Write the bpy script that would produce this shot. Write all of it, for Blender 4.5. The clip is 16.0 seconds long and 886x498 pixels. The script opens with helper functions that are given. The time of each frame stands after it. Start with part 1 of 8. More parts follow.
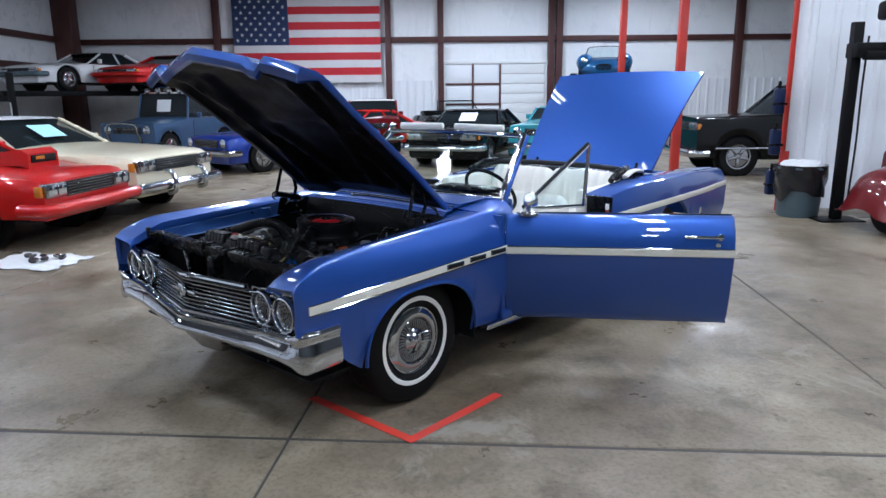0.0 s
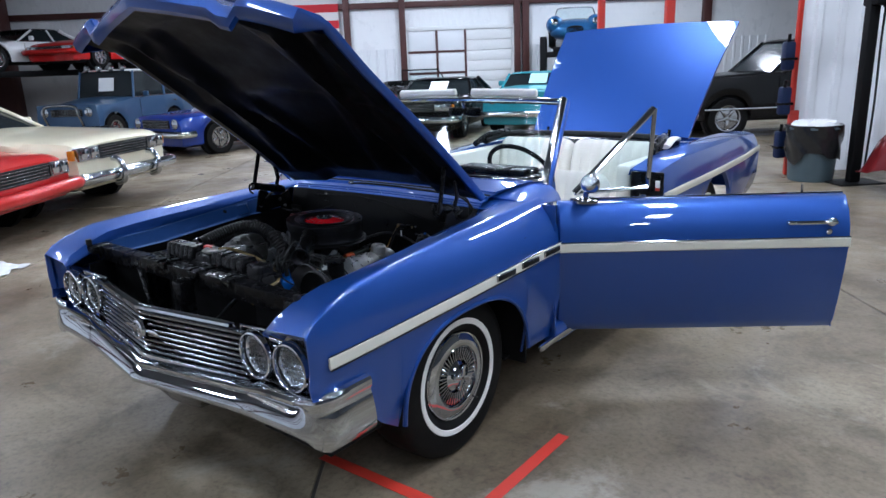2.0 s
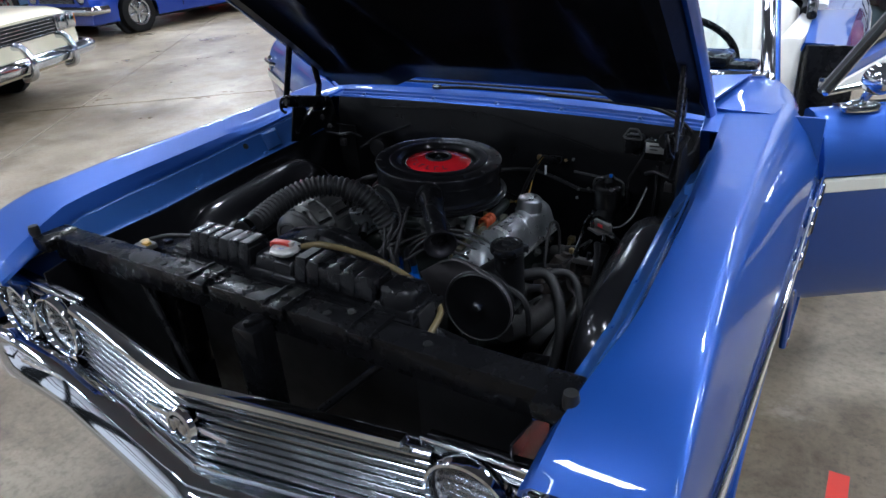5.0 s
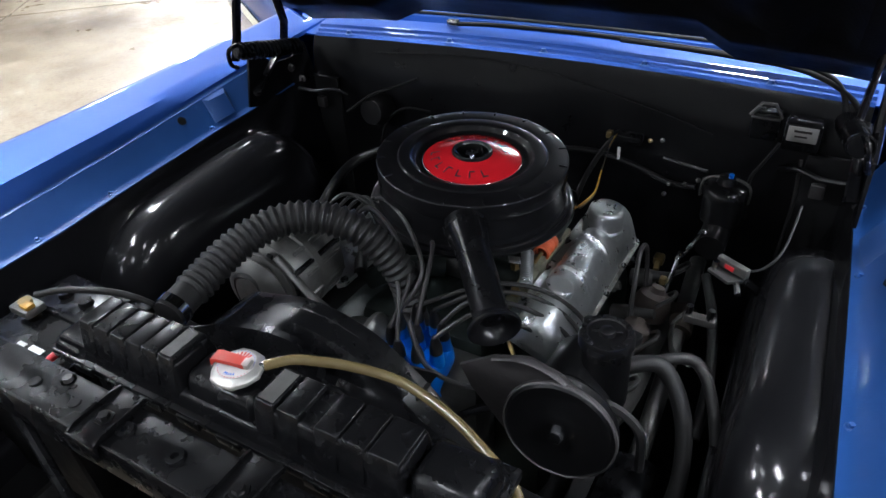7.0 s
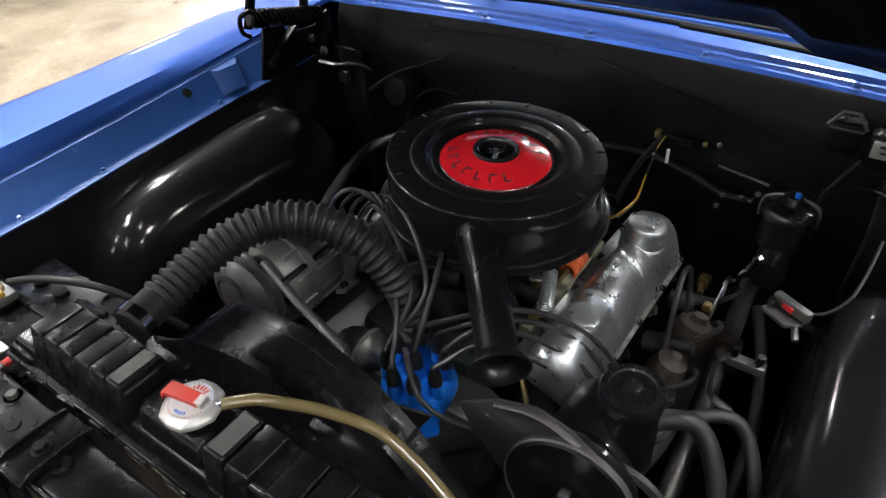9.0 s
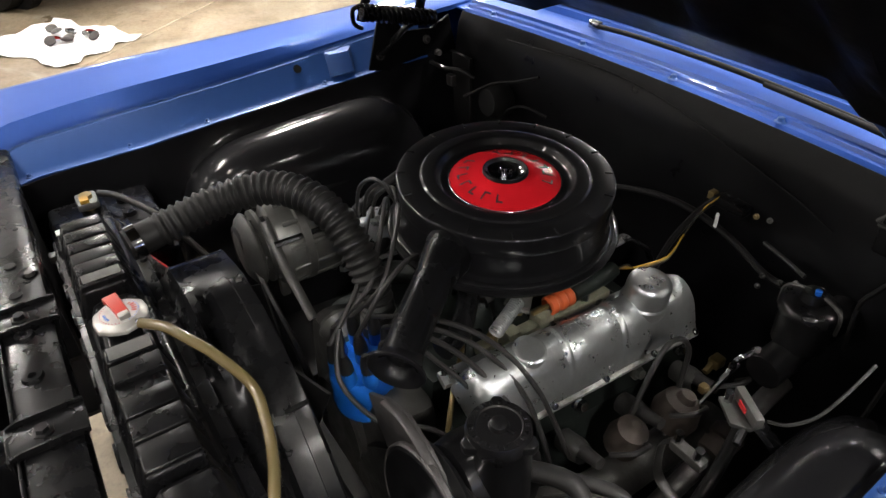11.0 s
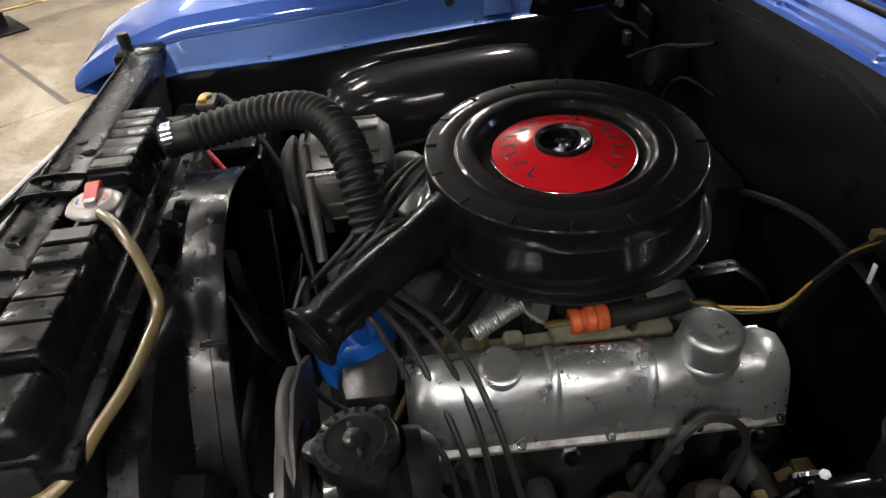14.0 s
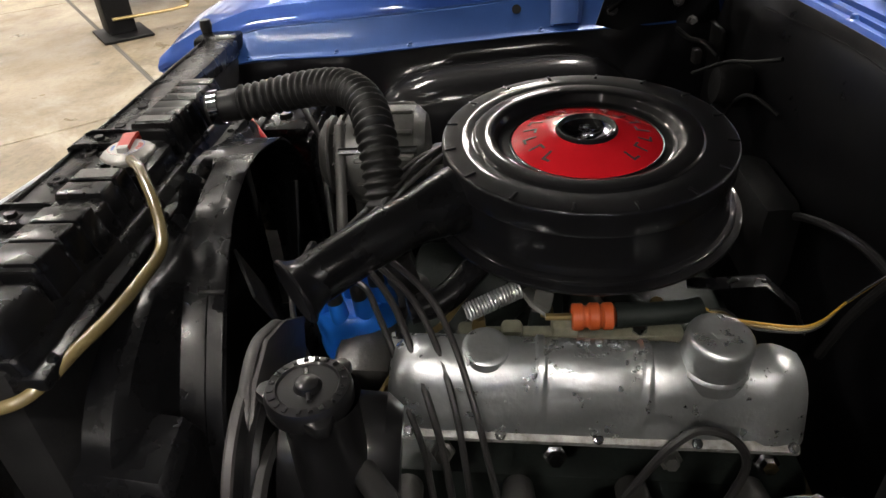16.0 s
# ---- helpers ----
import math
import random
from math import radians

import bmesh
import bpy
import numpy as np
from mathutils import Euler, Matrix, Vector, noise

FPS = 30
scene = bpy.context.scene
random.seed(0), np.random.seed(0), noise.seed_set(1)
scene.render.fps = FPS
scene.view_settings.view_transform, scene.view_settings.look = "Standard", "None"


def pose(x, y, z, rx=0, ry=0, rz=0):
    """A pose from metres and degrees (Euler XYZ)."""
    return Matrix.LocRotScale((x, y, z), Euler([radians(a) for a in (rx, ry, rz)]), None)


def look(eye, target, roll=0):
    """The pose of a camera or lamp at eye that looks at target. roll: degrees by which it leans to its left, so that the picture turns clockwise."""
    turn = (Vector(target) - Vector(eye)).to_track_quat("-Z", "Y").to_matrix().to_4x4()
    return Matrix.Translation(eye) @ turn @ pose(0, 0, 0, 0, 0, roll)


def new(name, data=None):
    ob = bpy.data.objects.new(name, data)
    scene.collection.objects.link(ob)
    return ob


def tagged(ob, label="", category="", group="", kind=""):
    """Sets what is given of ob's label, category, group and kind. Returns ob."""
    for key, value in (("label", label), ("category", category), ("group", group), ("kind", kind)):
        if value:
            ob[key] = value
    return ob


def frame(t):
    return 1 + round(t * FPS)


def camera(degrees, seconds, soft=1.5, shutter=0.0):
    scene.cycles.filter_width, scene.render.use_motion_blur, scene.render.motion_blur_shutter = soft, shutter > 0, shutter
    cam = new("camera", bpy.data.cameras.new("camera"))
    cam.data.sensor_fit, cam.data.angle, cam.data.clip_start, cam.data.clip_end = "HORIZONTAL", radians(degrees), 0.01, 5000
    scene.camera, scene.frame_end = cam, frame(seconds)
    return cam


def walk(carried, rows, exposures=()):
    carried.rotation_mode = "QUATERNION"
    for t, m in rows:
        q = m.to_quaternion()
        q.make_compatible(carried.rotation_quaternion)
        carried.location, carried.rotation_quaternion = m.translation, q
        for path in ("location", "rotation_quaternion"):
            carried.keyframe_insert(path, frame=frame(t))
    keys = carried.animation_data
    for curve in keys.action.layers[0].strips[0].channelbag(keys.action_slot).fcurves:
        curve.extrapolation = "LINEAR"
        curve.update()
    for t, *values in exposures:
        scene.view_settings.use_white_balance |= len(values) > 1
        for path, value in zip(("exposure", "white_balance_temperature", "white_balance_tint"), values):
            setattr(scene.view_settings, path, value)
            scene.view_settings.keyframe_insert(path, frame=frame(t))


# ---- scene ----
cam = camera(66.8, 16.0)
PATH = [
    (0, (3.075, -2.284, 1.538), (1.765, -0.837, 1.097), -0.5),
    (0.5, (2.935, -2.148, 1.523), (1.625, -0.709, 1.063), -0.4),
    (1, (2.706, -2.049, 1.517), (1.398, -0.61, 1.047), -0.5),
    (1.5, (2.497, -1.965, 1.497), (1.199, -0.524, 1.009), -1.1),
    (2, (2.257, -1.86, 1.489), (1.046, -0.356, 0.965), -2.3),
    (2.5, (2.024, -1.793, 1.477), (0.877, -0.26, 0.9), -3.1),
    (3, (1.736, -1.732, 1.472), (0.663, -0.164, 0.847), -4.1),
    (3.5, (1.494, -1.662, 1.452), (0.436, -0.109, 0.766), -3.7),
    (4, (1.259, -1.552, 1.448), (0.211, -0.021, 0.702), -3.7),
    (4.2, (1.2, -1.515, 1.448), (0.159, 0.004, 0.667), -3.7),
    (6.3, (0.595, -0.968, 1.419), (-0.298, 0.458, 0.338), -4.8),
    (6.5, (0.572, -0.919, 1.424), (-0.311, 0.483, 0.304), -4.8),
    (7, (0.509, -0.816, 1.407), (-0.366, 0.557, 0.246), -4.8),
    (7.5, (0.45, -0.74, 1.394), (-0.411, 0.594, 0.178), -4.0),
    (8, (0.422, -0.693, 1.378), (-0.435, 0.626, 0.143), -3.6),
    (8.5, (0.439, -0.673, 1.374), (-0.446, 0.627, 0.139), -4.0),
    (9, (0.468, -0.662, 1.378), (-0.484, 0.591, 0.145), -4.0),
    (9.2, (0.496, -0.659, 1.381), (-0.491, 0.573, 0.153), -4.1),
    (11.3, (0.721, -0.412, 1.37), (-0.7, 0.355, 0.19), -2.3),
    (11.5, (0.723, -0.386, 1.366), (-0.727, 0.322, 0.185), -2.5),
    (12, (0.739, -0.303, 1.355), (-0.787, 0.223, 0.173), -3.2),
    (12.5, (0.752, -0.221, 1.342), (-0.821, 0.116, 0.155), -4.3),
    (13, (0.763, -0.163, 1.328), (-0.831, 0.021, 0.133), -5.3),
    (13.5, (0.747, -0.127, 1.308), (-0.844, -0.005, 0.102), -5.8),
    (14, (0.701, -0.088, 1.255), (-0.889, 0.002, 0.045), -5.4),
    (14.5, (0.685, -0.052, 1.232), (-0.913, -0.047, 0.029), -3.7),
    (15, (0.689, -0.016, 1.216), (-0.94, -0.119, 0.06), -3.7),
    (15.5, (0.691, 0.003, 1.208), (-0.958, -0.138, 0.086), -3.8),
    (16, (0.73, 0.003, 1.183), (-0.93, -0.159, 0.08), -4.2),
]
walk(cam, [(t, look(eye, target, roll)) for t, eye, target, roll in PATH],
     [(0, -0.03, 5170, 11), (2.5, 0.0, 5170, 11), (4.2, 0.14, 5200, 11), (6.4, 1.13, 5500, 9), (7.6, 1.27, 5850, 10), (9.2, 1.37, 6250, 10), (11.5, 1.37, 6650, 11), (13, 1.30, 6600, 11), (16, 1.27, 6800, 11)])

# ---------- world, lamps, exposure ----------
world = bpy.data.worlds.new("world")
scene.world = world
world.use_nodes = True
world.node_tree.nodes["Background"].inputs[0].default_value = (0.75, 0.85, 1.0, 1)
world.node_tree.nodes["Background"].inputs[1].default_value = 0.02

ROOM_TURN = 42.15
ROOM = pose(3.075, -2.284, 0, 0, 0, ROOM_TURN)   # room axes: x along the back wall, y towards it
CEILING = 5.7


# ---------- materials ----------
def node_material(name, base, rough=0.5, metal=0.0, coat=0.0, second=None, scale=8.0, mix=0.5, bump=0.0, bump_scale=60.0,
                  rough_vary=0.0, detail=6.0, flakes=0.0, coat_rough=0.03, spec=0.5, island=0.0):
    m = bpy.data.materials.new(name)
    m.use_nodes = True
    t = m.node_tree
    b = t.nodes["Principled BSDF"]
    b.inputs["Base Color"].default_value = (*base, 1)
    b.inputs["Roughness"].default_value = rough
    b.inputs["Metallic"].default_value = metal
    b.inputs["Coat Weight"].default_value = coat
    b.inputs["Coat Roughness"].default_value = coat_rough
    b.inputs["Specular IOR Level"].default_value = spec
    co = t.nodes.new("ShaderNodeTexCoord")
    if second:
        n = t.nodes.new("ShaderNodeTexNoise")
        n.inputs["Scale"].default_value = scale
        n.inputs["Detail"].default_value = detail
        n.inputs["Roughness"].default_value = 0.62
        t.links.new(co.outputs["Object"], n.inputs["Vector"])
        r = t.nodes.new("ShaderNodeValToRGB")
        r.color_ramp.elements[0].position, r.color_ramp.elements[1].position = 0.5 - mix / 2, 0.5 + mix / 2
        r.color_ramp.elements[0].color, r.color_ramp.elements[1].color = (*base, 1), (*second, 1)
        t.links.new(n.outputs["Fac"], r.inputs["Fac"])
        t.links.new(r.outputs["Color"], b.inputs["Base Color"])
        if rough_vary:
            q = t.nodes.new("ShaderNodeMapRange")
            q.inputs["From Min"].default_value, q.inputs["From Max"].default_value = 0.3, 0.7
            q.inputs["To Min"].default_value, q.inputs["To Max"].default_value = max(0.02, rough - rough_vary), min(1, rough + rough_vary)
            t.links.new(n.outputs["Fac"], q.inputs["Value"])
            t.links.new(q.outputs["Result"], b.inputs["Roughness"])
    if bump or flakes:
        n2 = t.nodes.new("ShaderNodeTexNoise")
        n2.inputs["Scale"].default_value = bump_scale
        n2.inputs["Detail"].default_value = 5
        t.links.new(co.outputs["Object"], n2.inputs["Vector"])
        bp = t.nodes.new("ShaderNodeBump")
        bp.inputs["Strength"].default_value = bump or flakes
        bp.inputs["Distance"].default_value = 0.002
        t.links.new(n2.outputs["Fac"], bp.inputs["Height"])
        t.links.new(bp.outputs["Normal"], b.inputs["Normal"])
    return m


def pane_material(name, tint, shiny=None):
    """Thin sheet glass: mostly clear, with a faint reflection."""
    m = bpy.data.materials.new(name)
    m.use_nodes = True
    t = m.node_tree
    t.nodes.remove(t.nodes["Principled BSDF"])
    clear, shine = t.nodes.new("ShaderNodeBsdfTransparent"), t.nodes.new("ShaderNodeBsdfGlossy")
    clear.inputs["Color"].default_value = (*tint, 1)
    shine.inputs["Roughness"].default_value = 0.02
    fr, mx = t.nodes.new("ShaderNodeFresnel"), t.nodes.new("ShaderNodeMixShader")
    fr.inputs["IOR"].default_value = 1.25
    if shiny is None:
        t.links.new(fr.outputs["Fac"], mx.inputs["Fac"])
    else:
        mx.inputs["Fac"].default_value = shiny
    t.links.new(clear.outputs["BSDF"], mx.inputs[1])
    t.links.new(shine.outputs["BSDF"], mx.inputs[2])
    t.links.new(mx.outputs["Shader"], t.nodes["Material Output"].inputs["Surface"])
    return m


def emit_material(name, color, strength):
    m = bpy.data.materials.new(name)
    m.use_nodes = True
    b = m.node_tree.nodes["Principled BSDF"]
    b.inputs["Base Color"].default_value = (0.9, 0.9, 0.9, 1)
    b.inputs["Emission Color"].default_value = (*color, 1)
    b.inputs["Emission Strength"].default_value = strength
    return m


BLUE = node_material("blue_metallic_paint", (0.0120, 0.0600, 0.290), 0.44, 0.5, 1.0, (0.0155, 0.0720, 0.335), 900, 0.5, coat_rough=0.01)
BLUE_IN = node_material("blue_inner_paint", (0.016, 0.064, 0.238), 0.40, 0.2, 0.5, (0.021, 0.075, 0.268), 30, 0.6, bump=0.05, bump_scale=300, coat_rough=0.10)
BLACK_GLOSS = node_material("glossy_black_paint", (0.0038, 0.0038, 0.0043), 0.32, 0, 0.5, (0.007, 0.007, 0.0075), 12, 0.5, bump=0.06, bump_scale=40, rough_vary=0.08, coat_rough=0.07, spec=0.15)
BLACK_POD = node_material("shiny_black_paint", (0.0046, 0.0046, 0.0056), 0.5, 0, 0.75, (0.0068, 0.0068, 0.0082), 9, 0.5, coat_rough=0.13, spec=0.07)
BLACK_SATIN = node_material("satin_black_paint", (0.0032, 0.0033, 0.0038), 0.27, 0, 0.05, (0.0062, 0.0062, 0.0069), 18, 0.6, bump=0.14, bump_scale=70, rough_vary=0.10, coat_rough=0.10, spec=0.14)
AIR_BLACK = node_material("worn_black_enamel", (0.0050, 0.0050, 0.0059), 0.42, 0, 0.65, (0.0084, 0.0084, 0.0094), 12, 0.5, rough_vary=0.06, coat_rough=0.05, spec=0.07)
GREY_STEEL = node_material("grey_brown_steel", (0.040, 0.037, 0.038), 0.5, 0.1, 0, (0.022, 0.020, 0.020), 24, 0.6, bump=0.25, bump_scale=120)
BLACK_MATT = node_material("dull_black_paint", (0.0055, 0.0055, 0.006), 0.6, 0, 0, (0.010, 0.010, 0.0105), 14, 0.6, bump=0.2, bump_scale=150, rough_vary=0.15, spec=0.15)
LINER = node_material("black_hood_liner", (0.0026, 0.0026, 0.0031), 0.5, 0, 0, (0.005, 0.005, 0.0056), 6, 0.7, bump=0.25, bump_scale=120, rough_vary=0.12, spec=0.16)
FIREWALL = node_material("black_firewall_paint", (0.0033, 0.0033, 0.0039), 0.40, 0, 0.14, (0.0066, 0.0066, 0.0075), 11, 0.6, bump=0.6, bump_scale=14, rough_vary=0.14, coat_rough=0.14, spec=0.09)
RUBBER = node_material("black_rubber", (0.0088, 0.0088, 0.0092), 0.44, 0, 0, (0.0165, 0.016, 0.016), 25, 0.6, bump=0.12, bump_scale=160, rough_vary=0.1, spec=0.26)
WIRE = node_material("grey_ignition_wire", (0.015, 0.0146, 0.015), 0.40, 0, 0, (0.027, 0.026, 0.026), 30, 0.6, spec=0.38)
TYRE = node_material("tyre_rubber", (0.0045, 0.0045, 0.0045), 0.55, 0, 0, (0.009, 0.0088, 0.0085), 20, 0.6, bump=0.15, bump_scale=90, spec=0.12)
WHITEWALL = node_material("whitewall", (0.72, 0.71, 0.67), 0.55, 0, 0, (0.78, 0.77, 0.73), 30, 0.6)
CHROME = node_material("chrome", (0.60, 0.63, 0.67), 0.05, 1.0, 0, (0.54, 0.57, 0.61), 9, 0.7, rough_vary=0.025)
CHROME_DULL = node_material("worn_chrome", (0.42, 0.43, 0.445), 0.2, 1.0, 0, (0.33, 0.335, 0.35), 14, 0.7, rough_vary=0.08)
SILVER = node_material("silver_engine_paint", (0.64, 0.665, 0.675), 0.33, 0.88, 0.10, (0.45, 0.47, 0.475), 46, 0.8, bump=0.6, bump_scale=75, rough_vary=0.10, coat_rough=0.22)
COVER_EDGE = node_material("worn_silver_edge", (0.42, 0.43, 0.42), 0.45, 0.6, 0, (0.15, 0.14, 0.125), 55, 0.35, bump=0.3, bump_scale=160, rough_vary=0.15)
CREAM_IRON = node_material("dirty_cream_iron", (0.34, 0.34, 0.25), 0.5, 0, 0.1, (0.12, 0.115, 0.09), 40, 0.6, bump=0.3, bump_scale=120)
ALLOY = node_material("cast_alloy", (0.19, 0.19, 0.182), 0.42, 0.7, 0, (0.09, 0.09, 0.085), 28, 0.7, bump=0.35, bump_scale=140, rough_vary=0.12)
GRILLE_METAL = node_material("dark_bright_trim", (0.27, 0.28, 0.30), 0.16, 1.0, 0, (0.20, 0.21, 0.225), 14, 0.7, rough_vary=0.06)
ALLOY_DARK = node_material("oily_cast_alloy", (0.10, 0.10, 0.098), 0.45, 0.6, 0, (0.05, 0.048, 0.045), 24, 0.7, bump=0.35, bump_scale=140, rough_vary=0.12)
IRON_GREEN = node_material("green_engine_paint", (0.018, 0.024, 0.022), 0.45, 0.1, 0, (0.010, 0.012, 0.011), 20, 0.6, bump=0.4, bump_scale=100, spec=0.3)
RUST_IRON = node_material("brown_cast_iron", (0.065, 0.052, 0.045), 0.65, 0.2, 0, (0.04, 0.03, 0.025), 40, 0.6, bump=0.5, bump_scale=120)
RED_GLOSS = node_material("red_enamel", (0.62, 0.012, 0.02), 0.18, 0, 0.8, (0.55, 0.010, 0.018), 20, 0.6, coat_rough=0.04)
RED_TAG = node_material("red_plastic", (0.42, 0.028, 0.014), 0.4, 0, 0, (0.36, 0.025, 0.014), 40, 0.6)
ORANGE = node_material("orange_rubber", (0.55, 0.10, 0.025), 0.45, 0, 0, (0.42, 0.08, 0.025), 60, 0.6)
CAP_BLUE = node_material("blue_plastic", (0.01, 0.13, 0.55), 0.28, 0, 0.2, (0.008, 0.10, 0.45), 30, 0.6)
AMBER_HOSE = node_material("amber_vinyl_hose", (0.135, 0.105, 0.048), 0.2, 0, 0.6, (0.095, 0.072, 0.032), 25, 0.6)
YELLOW = node_material("yellow_wire", (0.38, 0.21, 0.02), 0.4)
WIRE_RED = node_material("red_wire", (0.5, 0.02, 0.025), 0.4)
BRASS = node_material("dull_brass", (0.36, 0.27, 0.12), 0.35, 0.8, 0, (0.24, 0.18, 0.09), 30, 0.6)
DARK_INK = node_material("dark_ink", (0.02, 0.015, 0.015), 0.5)
REFLECTOR = node_material("lamp_reflector", (0.95, 0.96, 0.97), 0.24, 0.9, 0.0, (0.88, 0.89, 0.91), 60, 0.6)
CAP_GREY = node_material("grey_white_label", (0.52, 0.50, 0.49), 0.4, 0, 0, (0.40, 0.385, 0.375), 60, 0.6)
CAP_METAL = node_material("dull_zinc", (0.50, 0.49, 0.47), 0.34, 0.55, 0, (0.36, 0.35, 0.33), 60, 0.6, bump=0.1, bump_scale=200)
PALE_INK = node_material("pale_lettering", (0.62, 0.60, 0.57), 0.5)
VINYL = node_material("white_vinyl", (0.74, 0.72, 0.66), 0.38, 0, 0, (0.68, 0.66, 0.60), 9, 0.6, bump=0.12, bump_scale=220, rough_vary=0.06)
STRIPE = node_material("cream_stripe", (0.70, 0.69, 0.60), 0.3, 0, 0.4, (0.66, 0.65, 0.56), 8, 0.6)
GLASS = pane_material("clear_glass", (0.80, 0.89, 0.89))
LENS = pane_material("lamp_lens", (0.98, 0.99, 1.0), 0.05)
_t = REFLECTOR.node_tree
_w = _t.nodes.new("ShaderNodeTexVoronoi")
_w.inputs["Scale"].default_value = 85.0
_c = _t.nodes.new("ShaderNodeTexCoord")
_b = _t.nodes.new("ShaderNodeBump")
_b.inputs["Strength"].default_value, _b.inputs["Distance"].default_value = 0.35, 0.004
_t.links.new(_c.outputs["Object"], _w.inputs["Vector"])
_t.links.new(_w.outputs["Distance"], _b.inputs["Height"])
_t.links.new(_b.outputs["Normal"], _t.nodes["Principled BSDF"].inputs["Normal"])
DARK_GLASS = node_material("dark_car_glass", (0.012, 0.016, 0.018), 0.12, 0, 0, spec=0.3)
TAPE = node_material("red_floor_tape", (0.66, 0.045, 0.025), 0.45, 0, 0, (0.58, 0.05, 0.03), 14, 0.6, bump=0.1)
STEEL_RED = node_material("red_oxide_steel", (0.085, 0.028, 0.024), 0.55, 0.1, 0, (0.06, 0.02, 0.018), 4, 0.6, bump=0.1)
STEEL_BRIGHT = node_material("bright_red_paint", (0.52, 0.03, 0.015), 0.4, 0, 0.2, (0.42, 0.025, 0.015), 5, 0.6)
PAPER = node_material("white_paper", (0.82, 0.83, 0.83), 0.7, 0, 0, (0.77, 0.78, 0.78), 15, 0.6)
PAPER_BLUE = node_material("pale_blue_paper", (0.42, 0.72, 0.75), 0.6)
CLOTH = node_material("white_cloth", (0.78, 0.78, 0.78), 0.9, 0, 0, (0.70, 0.70, 0.71), 20, 0.6, bump=0.4, bump_scale=30)
LAMP_GLOW = emit_material("lamp_tube_glow", (1.0, 0.97, 0.92), 30.0)


def wall_sheet_material():
    m = node_material("white_insulation_sheet", (0.84, 0.86, 0.88), 0.32, 0, 0, (0.90, 0.91, 0.92), 1.6, 0.7, rough_vary=0.12)
    t = m.node_tree
    b = t.nodes["Principled BSDF"]
    co = t.nodes.new("ShaderNodeTexCoord")
    mp = t.nodes.new("ShaderNodeMapping")
    mp.inputs["Scale"].default_value = (1.1, 1.1, 0.35)
    n = t.nodes.new("ShaderNodeTexNoise")
    n.inputs["Scale"].default_value, n.inputs["Detail"].default_value, n.inputs["Distortion"].default_value = 2.0, 5.0, 1.6
    bp = t.nodes.new("ShaderNodeBump")
    bp.inputs["Strength"].default_value, bp.inputs["Distance"].default_value = 0.55, 0.05
    t.links.new(co.outputs["Object"], mp.inputs["Vector"])
    t.links.new(mp.outputs["Vector"], n.inputs["Vector"])
    t.links.new(n.outputs["Fac"], bp.inputs["Height"])
    t.links.new(bp.outputs["Normal"], b.inputs["Normal"])
    return m


